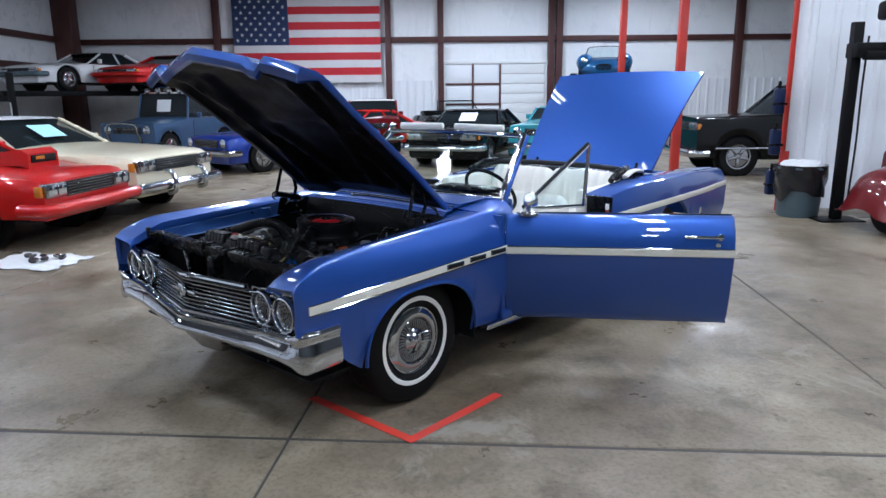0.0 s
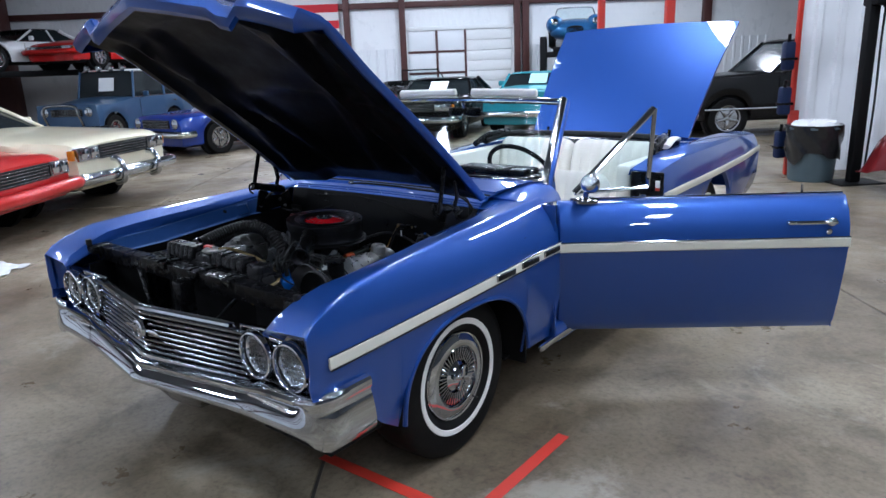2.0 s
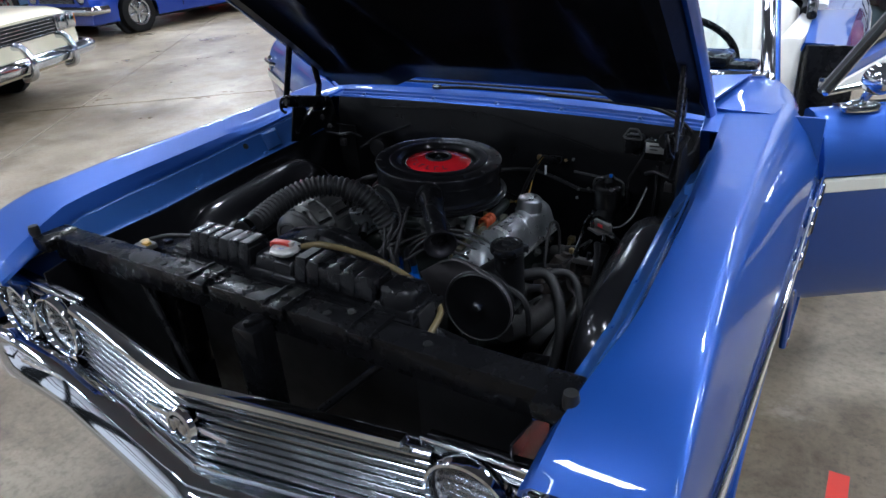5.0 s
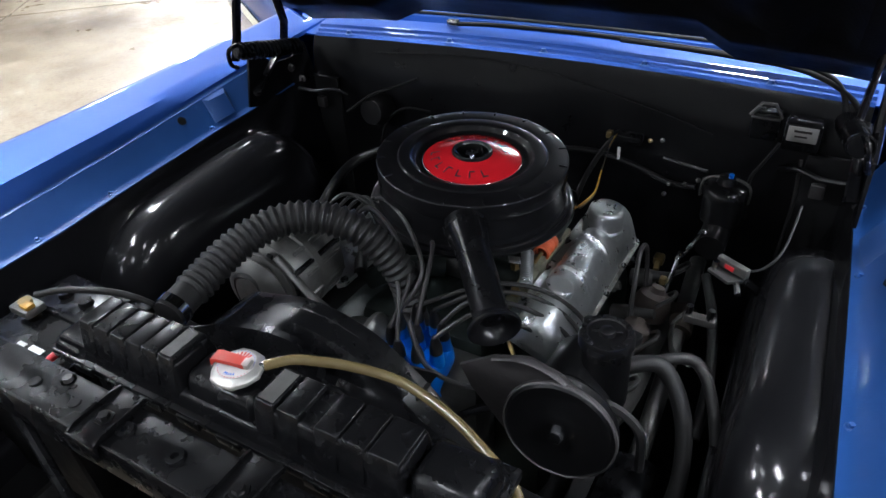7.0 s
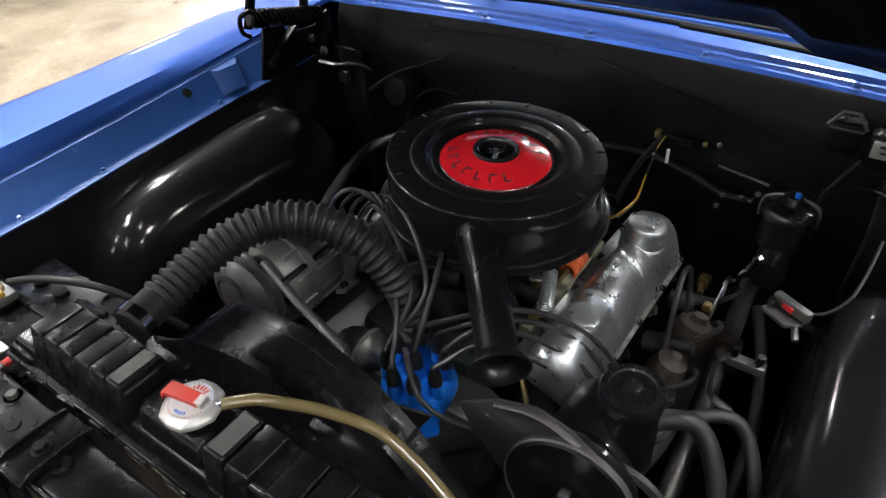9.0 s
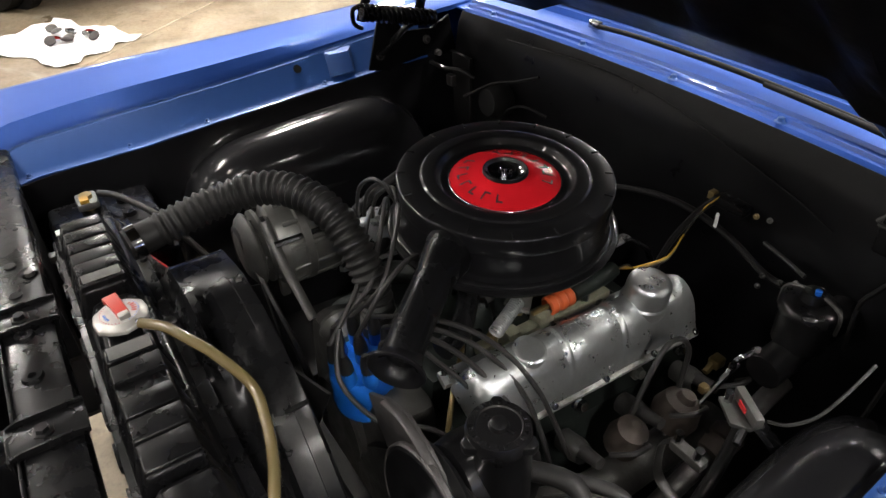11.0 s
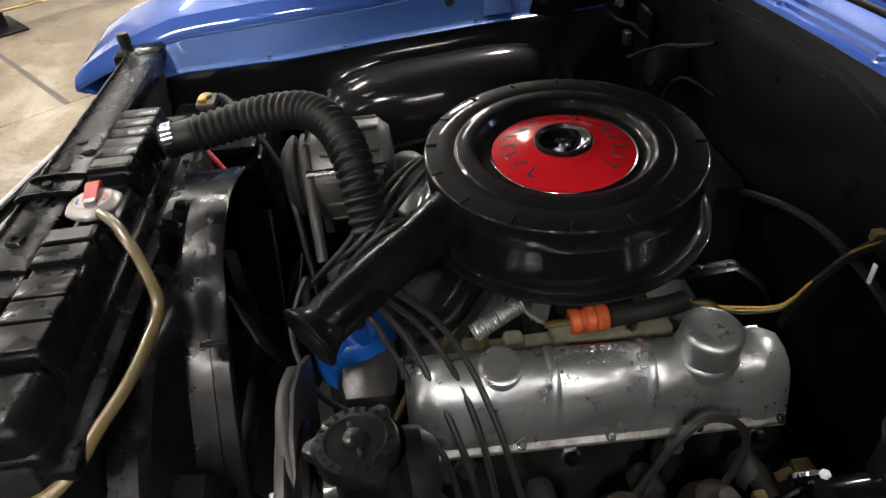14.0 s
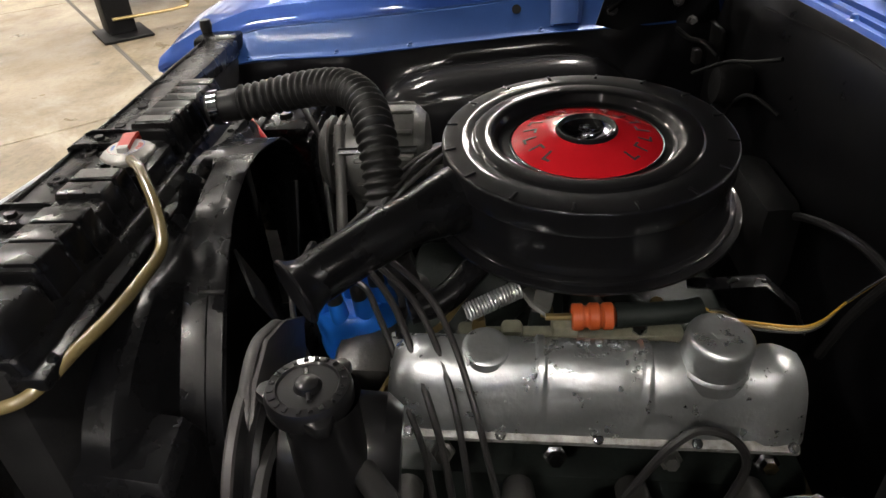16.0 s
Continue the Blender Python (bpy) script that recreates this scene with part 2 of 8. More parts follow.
def concrete_material():
    m = bpy.data.materials.new("stained_concrete")
    m.use_nodes = True
    t = m.node_tree
    b = t.nodes["Principled BSDF"]
    co = t.nodes.new("ShaderNodeTexCoord")

    def noisy(scale, detail, rough=0.6, distort=0.0):
        n = t.nodes.new("ShaderNodeTexNoise")
        n.inputs["Scale"].default_value, n.inputs["Detail"].default_value = scale, detail
        n.inputs["Roughness"].default_value, n.inputs["Distortion"].default_value = rough, distort
        t.links.new(co.outputs["Object"], n.inputs["Vector"])
        return n.outputs["Fac"]

    def ramp(fac, stops):
        r = t.nodes.new("ShaderNodeValToRGB")
        e = r.color_ramp.elements
        while len(e) < len(stops):
            e.new(0.5)
        for el, (p, c) in zip(e, stops):
            el.position, el.color = p, (*c, 1)
        t.links.new(fac, r.inputs["Fac"])
        return r.outputs["Color"]

    def blend(a, c, fac, kind="MULTIPLY"):
        x = t.nodes.new("ShaderNodeMix")
        x.data_type, x.blend_type = "RGBA", kind
        if isinstance(fac, float):
            x.inputs[0].default_value = fac
        else:
            t.links.new(fac, x.inputs[0])
        t.links.new(a, x.inputs[6])
        t.links.new(c, x.inputs[7])
        return x.outputs[2]

    big = ramp(noisy(0.55, 7, 0.62, 0.5), [(0.32, (0.128, 0.100, 0.064)), (0.50, (0.228, 0.188, 0.130)), (0.68, (0.360, 0.310, 0.228))])
    mid = ramp(noisy(2.6, 9, 0.7, 0.3), [(0.36, (0.58, 0.55, 0.50)), (0.50, (0.95, 0.94, 0.92)), (0.64, (1.0, 1.0, 1.0))])
    fine = ramp(noisy(38, 6, 0.7), [(0.34, (0.60, 0.58, 0.55)), (0.50, (0.92, 0.91, 0.90)), (0.62, (1, 1, 1))])
    worn = ramp(noisy(1.3, 10, 0.72, 0.8), [(0.56, (0, 0, 0)), (0.66, (1, 1, 1))])
    spots = ramp(noisy(5.5, 4, 0.55), [(0.27, (0.28, 0.25, 0.21)), (0.33, (1, 1, 1))])
    c = blend(big, mid, 1.0)
    c = blend(c, fine, 0.9)
    c = blend(c, spots, 0.7)
    pits = ramp(noisy(11, 8, 0.7, 0.4), [(0.30, (0.42, 0.38, 0.33)), (0.37, (1, 1, 1))])
    c = blend(c, pits, 0.8)
    scuff = ramp(noisy(0.9, 12, 0.78, 1.2), [(0.36, (0.62, 0.58, 0.52)), (0.46, (1, 1, 1))])
    c = blend(c, scuff, 0.7)
    pale = t.nodes.new("ShaderNodeRGB")
    pale.outputs[0].default_value = (0.41, 0.385, 0.325, 1)
    w = t.nodes.new("ShaderNodeMath")
    w.operation = "MULTIPLY"
    w.inputs[1].default_value = 0.45
    t.links.new(worn, w.inputs[0])
    c = blend(c, pale.outputs[0], w.outputs[0], "MIX")
    t.links.new(c, b.inputs["Base Color"])
    rr = t.nodes.new("ShaderNodeMapRange")
    rr.inputs["From Min"].default_value, rr.inputs["From Max"].default_value = 0.35, 0.65
    rr.inputs["To Min"].default_value, rr.inputs["To Max"].default_value = 0.26, 0.58
    t.links.new(noisy(1.7, 8, 0.66), rr.inputs["Value"])
    t.links.new(rr.outputs["Result"], b.inputs["Roughness"])
    bp = t.nodes.new("ShaderNodeBump")
    bp.inputs["Strength"].default_value, bp.inputs["Distance"].default_value = 0.25, 0.003
    t.links.new(noisy(22, 8, 0.7), bp.inputs["Height"])
    t.links.new(bp.outputs["Normal"], b.inputs["Normal"])
    return m


SHEET = wall_sheet_material()
CONCRETE = concrete_material()
JOINT = node_material("grey_joint_filler", (0.050, 0.046, 0.040), 0.8, 0, 0, (0.085, 0.078, 0.068), 8, 0.6)
DIM_WALL = node_material("dim_grey_wall", (0.16, 0.165, 0.17), 0.6, 0, 0, (0.12, 0.125, 0.13), 0.7, 0.7, bump=0.1, bump_scale=3)
METAL_WALL = node_material("white_wall_panel", (0.84, 0.86, 0.88), 0.35, 0, 0, (0.76, 0.78, 0.81), 1.2, 0.8, bump=0.05)
CEIL = node_material("grey_roof_sheet", (0.105, 0.11, 0.118), 0.6, 0, 0, (0.085, 0.09, 0.096), 0.8, 0.7, bump=0.1, bump_scale=3)


# ---------- mesh helpers ----------
def part(name, bm, material, parent=None, label="", sharp=38.0, m=None):
    if m is not None:
        bm.transform(m)
    bmesh.ops.recalc_face_normals(bm, faces=bm.faces)
    lim = radians(sharp)
    for f in bm.faces:
        f.smooth = True
    for e in bm.edges:
        if len(e.link_faces) == 2 and e.calc_face_angle(0) > lim:
            e.smooth = False
    me = bpy.data.meshes.new(name)
    bm.to_mesh(me)
    bm.free()
    me.materials.append(material)
    ob = new(name, me)
    if parent is not None:
        ob.parent = parent
    if label:
        ob["label"] = label
    return ob


def thing(name, at, label, category, group="", kind=""):
    ob = new(name)
    ob.matrix_world = at
    ob.empty_display_size = 0.1
    return tagged(ob, label, category, group, kind)


def box(x0, x1, y0, y1, z0, z1, bevel=0.004, seg=2, bm=None):
    b = bm or bmesh.new()
    vs = bmesh.ops.create_cube(b, size=1)["verts"]
    for v in vs:
        v.co = Vector(((x0 + x1) / 2 + v.co.x * (x1 - x0), (y0 + y1) / 2 + v.co.y * (y1 - y0), (z0 + z1) / 2 + v.co.z * (z1 - z0)))
    if bevel:
        es = list({e for v in vs for e in v.link_edges})
        bmesh.ops.bevel(b, geom=es, offset=bevel, segments=seg, profile=0.5, affect="EDGES", clamp_overlap=True)
    return b


def lathe(profile, n=40, m=None, bm=None, closed=False):
    """Turns (radius, height) points round z."""
    b = bm or bmesh.new()
    rings = []
    for r, h in profile:
        if r < 1e-6:
            rings.append([b.verts.new((0, 0, h))])
        else:
            rings.append([b.verts.new((r * math.cos(2 * math.pi * i / n), r * math.sin(2 * math.pi * i / n), h)) for i in range(n)])
    pairs = list(zip(rings, rings[1:])) + ([(rings[-1], rings[0])] if closed else [])
    for a, c in pairs:
        for i in range(n):
            j = (i + 1) % n
            q = [a[i % len(a)], a[j % len(a)], c[j % len(c)], c[i % len(c)]]
            q = list(dict.fromkeys(q))
            if len(q) > 2:
                try:
                    b.faces.new(q)
                except ValueError:
                    pass
    if m is not None:
        bmesh.ops.transform(b, matrix=m, verts=[v for ring in rings for v in ring])
    return b


def spline(points, steps=8):
    p = [Vector(q) for q in points]
    if len(p) < 3:
        return p
    out = []
    for i in range(len(p) - 1):
        a, b, c, d = p[max(i - 1, 0)], p[i], p[i + 1], p[min(i + 2, len(p) - 1)]
        for k in range(steps):
            t = k / steps
            out.append(0.5 * (2 * b + (c - a) * t + (2 * a - 5 * b + 4 * c - d) * t * t + (3 * b - a - 3 * c + d) * t ** 3))
    return out + [p[-1]]


def sweep(path, r, n=10, bm=None, flat=1.0, cap=True):
    """A tube along a path; r is a number or a function of the share of the way and the length so far."""
    b = bm or bmesh.new()
    path = [Vector(q) for q in path]
    up = Vector((0, 0, 1))
    rings, far = [], 0.0
    total = sum((c - a).length for a, c in zip(path, path[1:]))
    side = None
    for i, q in enumerate(path):
        d = (path[min(i + 1, len(path) - 1)] - path[max(i - 1, 0)]).normalized()
        if i:
            far += (q - path[i - 1]).length
        if side is None:
            side = d.cross(up if abs(d.z) < 0.9 else Vector((1, 0, 0))).normalized()
        else:
            side = (side - d * side.dot(d)).normalized()
        top = side.cross(d)
        rad = r(far / total, far) if callable(r) else r
        rings.append([b.verts.new(q + side * rad * math.cos(2 * math.pi * k / n) + top * rad * flat * math.sin(2 * math.pi * k / n)) for k in range(n)])
    for a, c in zip(rings, rings[1:]):
        for k in range(n):
            b.faces.new((a[k], a[(k + 1) % n], c[(k + 1) % n], c[k]))
    if cap:
        b.faces.new(rings[0])
        b.faces.new(rings[-1][::-1])
    return b


def loft(sections, bm=None, closed=False, caps=False):
    """Skins sections, lists of as many points each."""
    b = bm or bmesh.new()
    rows = [[b.verts.new(q) for q in s] for s in sections]
    for a, c in zip(rows, rows[1:]):
        k = len(a)
        for i in range(k if closed else k - 1):
            j = (i + 1) % k
            try:
                b.faces.new((a[i], a[j], c[j], c[i]))
            except ValueError:
                pass
    if caps:
        b.faces.new(rows[0])
        b.faces.new(rows[-1][::-1])
    return b


def prism(poly, z0, z1, bevel=0.0, bm=None, m=None):
    """A flat outline in x, y made thick from z0 to z1."""
    b = bm or bmesh.new()
    lo = [b.verts.new((x, y, z0)) for x, y in poly]
    hi = [b.verts.new((x, y, z1)) for x, y in poly]
    fs = [b.faces.new(lo[::-1]), b.faces.new(hi)]
    k = len(poly)
    for i in range(k):
        fs.append(b.faces.new((lo[i], lo[(i + 1) % k], hi[(i + 1) % k], hi[i])))
    vs = lo + hi
    if bevel:
        es = list({e for f in fs for e in f.edges})
        got = bmesh.ops.bevel(b, geom=es, offset=bevel, segments=2, profile=0.5, affect="EDGES", clamp_overlap=True)
        vs = list({v for f in b.faces for v in f.verts}) if bm is None else list({v for f in got["faces"] for v in f.verts} | {v for v in vs if v.is_valid})
    if m is not None:
        bmesh.ops.transform(b, matrix=m, verts=vs)
    return b


def thick(bm, amount):
    """Gives a skin thickness, away from its normals."""
    bmesh.ops.recalc_face_normals(bm, faces=bm.faces)
    bmesh.ops.solidify(bm, geom=bm.faces[:], thickness=amount)
    return bm


def mirror_x(bm):
    bmesh.ops.scale(bm, vec=(-1, 1, 1), verts=bm.verts[:])
    bmesh.ops.reverse_faces(bm, faces=bm.faces[:])
    return bm


def lerp(x, table):
    """Straight-line reading of a table of (x, value)."""
    if x <= table[0][0]:
        return table[0][1]
    for (a, p), (b, q) in zip(table, table[1:]):
        if x <= b:
            return p + (q - p) * (x - a) / (b - a)
    return table[-1][1]


def rod(a, b, r, n=12, bm=None):
    return sweep([a, b], r, n, bm)


def axis_to(a, d):
    """A pose at a whose z looks along d."""
    return Matrix.Translation(a) @ Vector(d).to_track_quat("Z", "Y").to_matrix().to_4x4()


# ---------- the hall ----------
def structure(name, bm, mat, label, m=None, category=""):
    return tagged(part(name, bm, mat, None, "", 30, m), label, category or name.split("_")[0], "", "structure")


WALL_V, LEFT_U, RIGHT_U, BACK_V = 24.0, -12.8, 15.0, -10.0
floor_base = structure("floor", box(LEFT_U - 0.3, RIGHT_U + 0.3, BACK_V - 0.3, WALL_V + 0.3, -0.30, -0.006, 0), JOINT, "grey joint filler under the stained concrete floor slabs", ROOM)
structure("ceiling", box(LEFT_U - 0.3, RIGHT_U + 0.3, BACK_V - 0.3, WALL_V + 0.3, CEILING, CEILING + 0.2, 0), CEIL, "dark grey roof sheet high over the hall", ROOM)
structure("wall_north", box(LEFT_U - 0.3, RIGHT_U + 0.3, WALL_V, WALL_V + 0.25, 0, CEILING, 0), SHEET, "white plastic insulation sheet stretched over the wall", ROOM)
structure("wall_west", box(LEFT_U - 0.25, LEFT_U, BACK_V, WALL_V, 0, CEILING, 0), SHEET, "white plastic insulation sheet on the side wall", ROOM)
structure("wall_east", box(RIGHT_U, RIGHT_U + 0.25, BACK_V, WALL_V, 0, CEILING, 0), DIM_WALL, "plain grey wall on the far side", ROOM)
# never in view: added dark, so metal and paint mirror little light
structure("wall_south", box(LEFT_U - 0.3, RIGHT_U + 0.3, BACK_V - 0.25, BACK_V, 0, CEILING, 0), DIM_WALL, "unseen dark grey wall closing the hall, keeps reflections dim", ROOM)

# ceiling lamps: long twin-tube fixtures in rows
def ceiling_lamp(u, v, bright=1.0, long=1.25):
    lamp = thing("ceiling_light", ROOM @ pose(u, v, CEILING - 0.55), "white twin-tube strip light hanging under the roof", "ceiling light", "strip lights of the hall")
    b = prism([(-0.16, 0), (-0.05, 0.07), (0.05, 0.07), (0.16, 0)], -long / 2, long / 2, 0, None, pose(0, 0, 0.02, 90, 0, 0))
    part("housing", b, PAPER, lamp)
    for s in (-0.08, 0.08):
        part("tube", rod((s, -long * 0.48, -0.005), (s, long * 0.48, -0.005), 0.016, 8), LAMP_GLOW, lamp, "glowing tube")
    for s in (-long * 0.36, long * 0.36):
        part("hanger", rod((0, s, 0.08), (0, s, 0.56), 0.006, 6), STEEL_RED, lamp)
    if not bright:
        return lamp
    d = bpy.data.lights.new("strip_lamp", "AREA")
    d.shape, d.size, d.size_y, d.energy, d.color = "RECTANGLE", 0.30, long, LAMP_WATTS * bright, (1.0, 0.96, 0.90)
    o = new("strip_lamp", d)
    o.parent = lamp
    o.location = (0, 0, -0.04)
    return lamp


LAMP_WATTS = 115.0
for u in (-8.6, -3.4, 1.8, 7.0):
    for v in (-5.2, -1.2, 2.8, 6.8, 11.4, 16.0, 20.2):
        if not (u < -8 and v > 12):
            if (u, v) == (-3.4, 6.8):       # a shorter one, out of line
                ceiling_lamp(-2.42, 6.36, 0.8, 0.62)
                continue
            ceiling_lamp(u, v, 0.45 if v < -5 else 0 if v < 0 and u < 0 else 0.4 if (u, v) == (-3.4, 2.8) else 0.9 if (u, v) == (1.8, -1.2) else 1.06 if v < 15 else 1.45)
# extra glow-only strips between the bright rows, added for glints in chrome and paint
for u in (-6.0, -0.8, 4.4):
    for v in (0.8, 4.8, 9.1, 13.7):
        ceiling_lamp(u, v, 0)


# back-wall steel: columns and girts
def back_px(x):
    return (x - 784) / 1189 * (WALL_V - 0.1)


steel = []
for k, (x, w) in enumerate(((405, 0.22), (694, 0.20), (783, 0.20), (970, 0.20), (984, 0.22), (1288, 0.26))):
    u = back_px(x)
    steel.append(structure("wall_column", box(u - w / 2, u + w / 2, WALL_V - 0.22, WALL_V - 0.002, 0, CEILING, 0.01), STEEL_RED, "red-oxide steel column against the insulated wall", ROOM, "column"))
for z in (3.46, 5.5):
    structure("wall_girt", box(LEFT_U, RIGHT_U, WALL_V - 0.16, WALL_V - 0.004, z - 0.09, z + 0.09, 0.01), STEEL_RED, "red-oxide steel girt along the insulated wall", ROOM, "girt")
for z in (2.6, 3.5, 5.5):
    structure("wall_girt", box(LEFT_U + 0.004, LEFT_U + 0.16, BACK_V, WALL_V - 0.2, z - 0.09, z + 0.09, 0.01), STEEL_RED, "red-oxide steel girt along the side wall", ROOM, "girt")
for v in (2.0, 9.0, 17.6, 23.5):
    w = 0.6 if v > 23 else 0.24
    structure("wall_column", box(LEFT_U + 0.006, LEFT_U + 0.6 if v > 23 else LEFT_U + 0.22, v - w / 2, v + w / 2 - 0.06, 0, CEILING, 0.01), STEEL_RED, "red-oxide steel column of the side wall", ROOM, "column")

# white ribbed wainscot under the girt
def ribbed(u0, u1, v, z0, z1, pitch=0.3):
    b = bmesh.new()
    pts, x = [], u0
    while x < u1:
        for dx, dy in ((0, 0), (pitch * 0.62, 0), (pitch * 0.70, -0.03), (pitch * 0.92, -0.03)):
            if x + dx <= u1:
                pts.append((x + dx, v + dy))
        x += pitch
    loft([[(p, q, z0) for p, q in pts], [(p, q, z1) for p, q in pts]], b)
    return thick(b, -0.012)


structure("wainscot", ribbed(back_px(520), back_px(780), WALL_V - 0.03, 0, 2.1, 0.28), METAL_WALL, "white ribbed metal lining on the lower wall", ROOM, "wall lining")
structure("wainscot", ribbed(back_px(995), back_px(1400), WALL_V - 0.03, 0, 2.1, 0.28), METAL_WALL, "white ribbed metal lining on the lower wall", ROOM, "wall lining")

# floor slabs
SLAB = pose(0.628, -0.656, 0, 0, 0, 37.9)
inv_room = ROOM.inverted()
for k in range(-9, 7):
    cuts = [-12.2, -6.0, 0.0, 6.0, 12.0, 18.0, 24.0, 30.0] if k >= -1 else [-11.0, -4.9, 1.13, 6.0, 12.0, 18.0, 24.0, 30.0]
    for a, c in zip(cuts, cuts[1:]):
        mid = inv_room @ SLAB @ Vector((3.04 * (k + 0.5), (a + c) / 2, 0))
        if LEFT_U - 4 < mid.x < RIGHT_U + 4 and BACK_V - 4 < mid.y < WALL_V + 4:
            part("slab", box(3.04 * k + 0.007, 3.04 * (k + 1) - 0.007, a + 0.014, c - 0.014, -0.08, 0, 0.004, 1), CONCRETE, floor_base, "", 30, SLAB)


# ---------- the blue convertible ----------
car = thing("convertible_car", pose(-0.022, 0, 0), "blue sixties convertible with hood, trunk and doors open, white interior", "car")

eng = thing("car_engine", pose(0, 0, 0), "black and silver vee engine with radiator in the open bay", "engine")

SIDE_X = ((-0.735, 0.868), (-0.71, 0.876), (-0.66, 0.884), (-0.5, 0.890), (0.0, 0.896), (0.7, 0.899))
CREASE_X = ((-0.735, 0.864), (-0.57, 0.853), (-0.4, 0.838), (-0.09, 0.812), (0.24, 0.795), (0.66, 0.785))
INNER_X = ((-0.74, 0.632), (-0.62, 0.640), (-0.5, 0.662), (-0.4, 0.668), (0.0, 0.650), (0.35, 0.632), (0.7, 0.60))
TOP_Z = ((-0.745, 0.757), (-0.70, 0.798), (-0.62, 0.838), (-0.52, 0.862), (-0.3, 0.878), (0.0, 0.888), (0.4, 0.902), (0.7, 0.915))
GROOVE_Z = ((-0.745, 0.735), (-0.66, 0.768), (-0.52, 0.812), (-0.3, 0.824), (-0.1, 0.838), (0.2, 0.866), (0.4, 0.886), (0.7, 0.912))
LIP_Z = ((-0.7, 0.735), (-0.5, 0.750), (-0.3, 0.752), (0.05, 0.782), (0.36, 0.80))
ARCH_Y, ARCH_R, ARCH_Z, ARCH_H = 0.02, 0.392, 0.295, 0.337


def low_z(y):
    d = abs(y - ARCH_Y) / ARCH_R
    if d < 1:
        return ARCH_Z + ARCH_H * (1 - d ** 2.5) ** 0.4
    return lerp(y, ((-0.72, 0.565), (-0.60, 0.545), (-0.5, 0.40), (-0.37, 0.31), (0.42, 0.295), (0.7, 0.285)))


def fender_ys():
    ys = [-0.735, -0.72, -0.70, -0.67, -0.64, -0.58, -0.52, -0.46, -0.42, ARCH_Y - ARCH_R - 0.001]
    ys += [ARCH_Y + ARCH_R * math.cos(math.pi * (1 - k / 30)) for k in range(1, 30)]
    return ys + [ARCH_Y + ARCH_R + 0.001, 0.45, 0.5, 0.58, 0.66, 0.694]


def fender_skin():
    secs = []
    for y in fender_ys():
        xs, xi, zt, zl = lerp(y, SIDE_X), lerp(y, INNER_X), lerp(y, TOP_Z), low_z(y)
        tuck = 0.05 * max(0.0, (0.46 - zl)) / 0.2
        z2 = max(min(0.70, zt - 0.09), zl + 0.03)
        mid = max(0.50, zl + 0.35 * (z2 - zl)) if zl < 0.47 else zl + 0.35 * (z2 - zl)
        h = zt - z2
        g = lerp(y, GROOVE_Z)
        xc = lerp(y, CREASE_X)                         # sharp crown line
        d, w = xs - xc, xc - xi - 0.05
        secs.append([(xs - tuck, y, zl), (xs - 0.008, y, mid), (xs, y, mid + 0.7 * (z2 - mid)), (xs, y, z2), (xs - 0.14 * d, y, z2 + 0.34 * h), (xs - 0.42 * d, y, z2 + 0.66 * h), (xs - 0.74 * d, y, z2 + 0.88 * h),
                     (xc + 0.10 * d + 0.003, y, zt - 0.010), (xc + 0.002, y, zt - 0.003), (xc - 0.005, y, zt), (xc - 0.018, y, zt - 0.001), (xc - 0.35 * w, y, zt - 0.10 * (zt - g) - 0.002), (xc - 0.72 * w, y, zt - 0.22 * (zt - g) - 0.003),
                     (xi + 0.050, y, zt - 0.38 * (zt - g) - 0.003), (xi + 0.040, y, g + 0.22 * (zt - g)), (xi + 0.032, y, g), (xi + 0.031, y, g - 0.010)])
    return secs


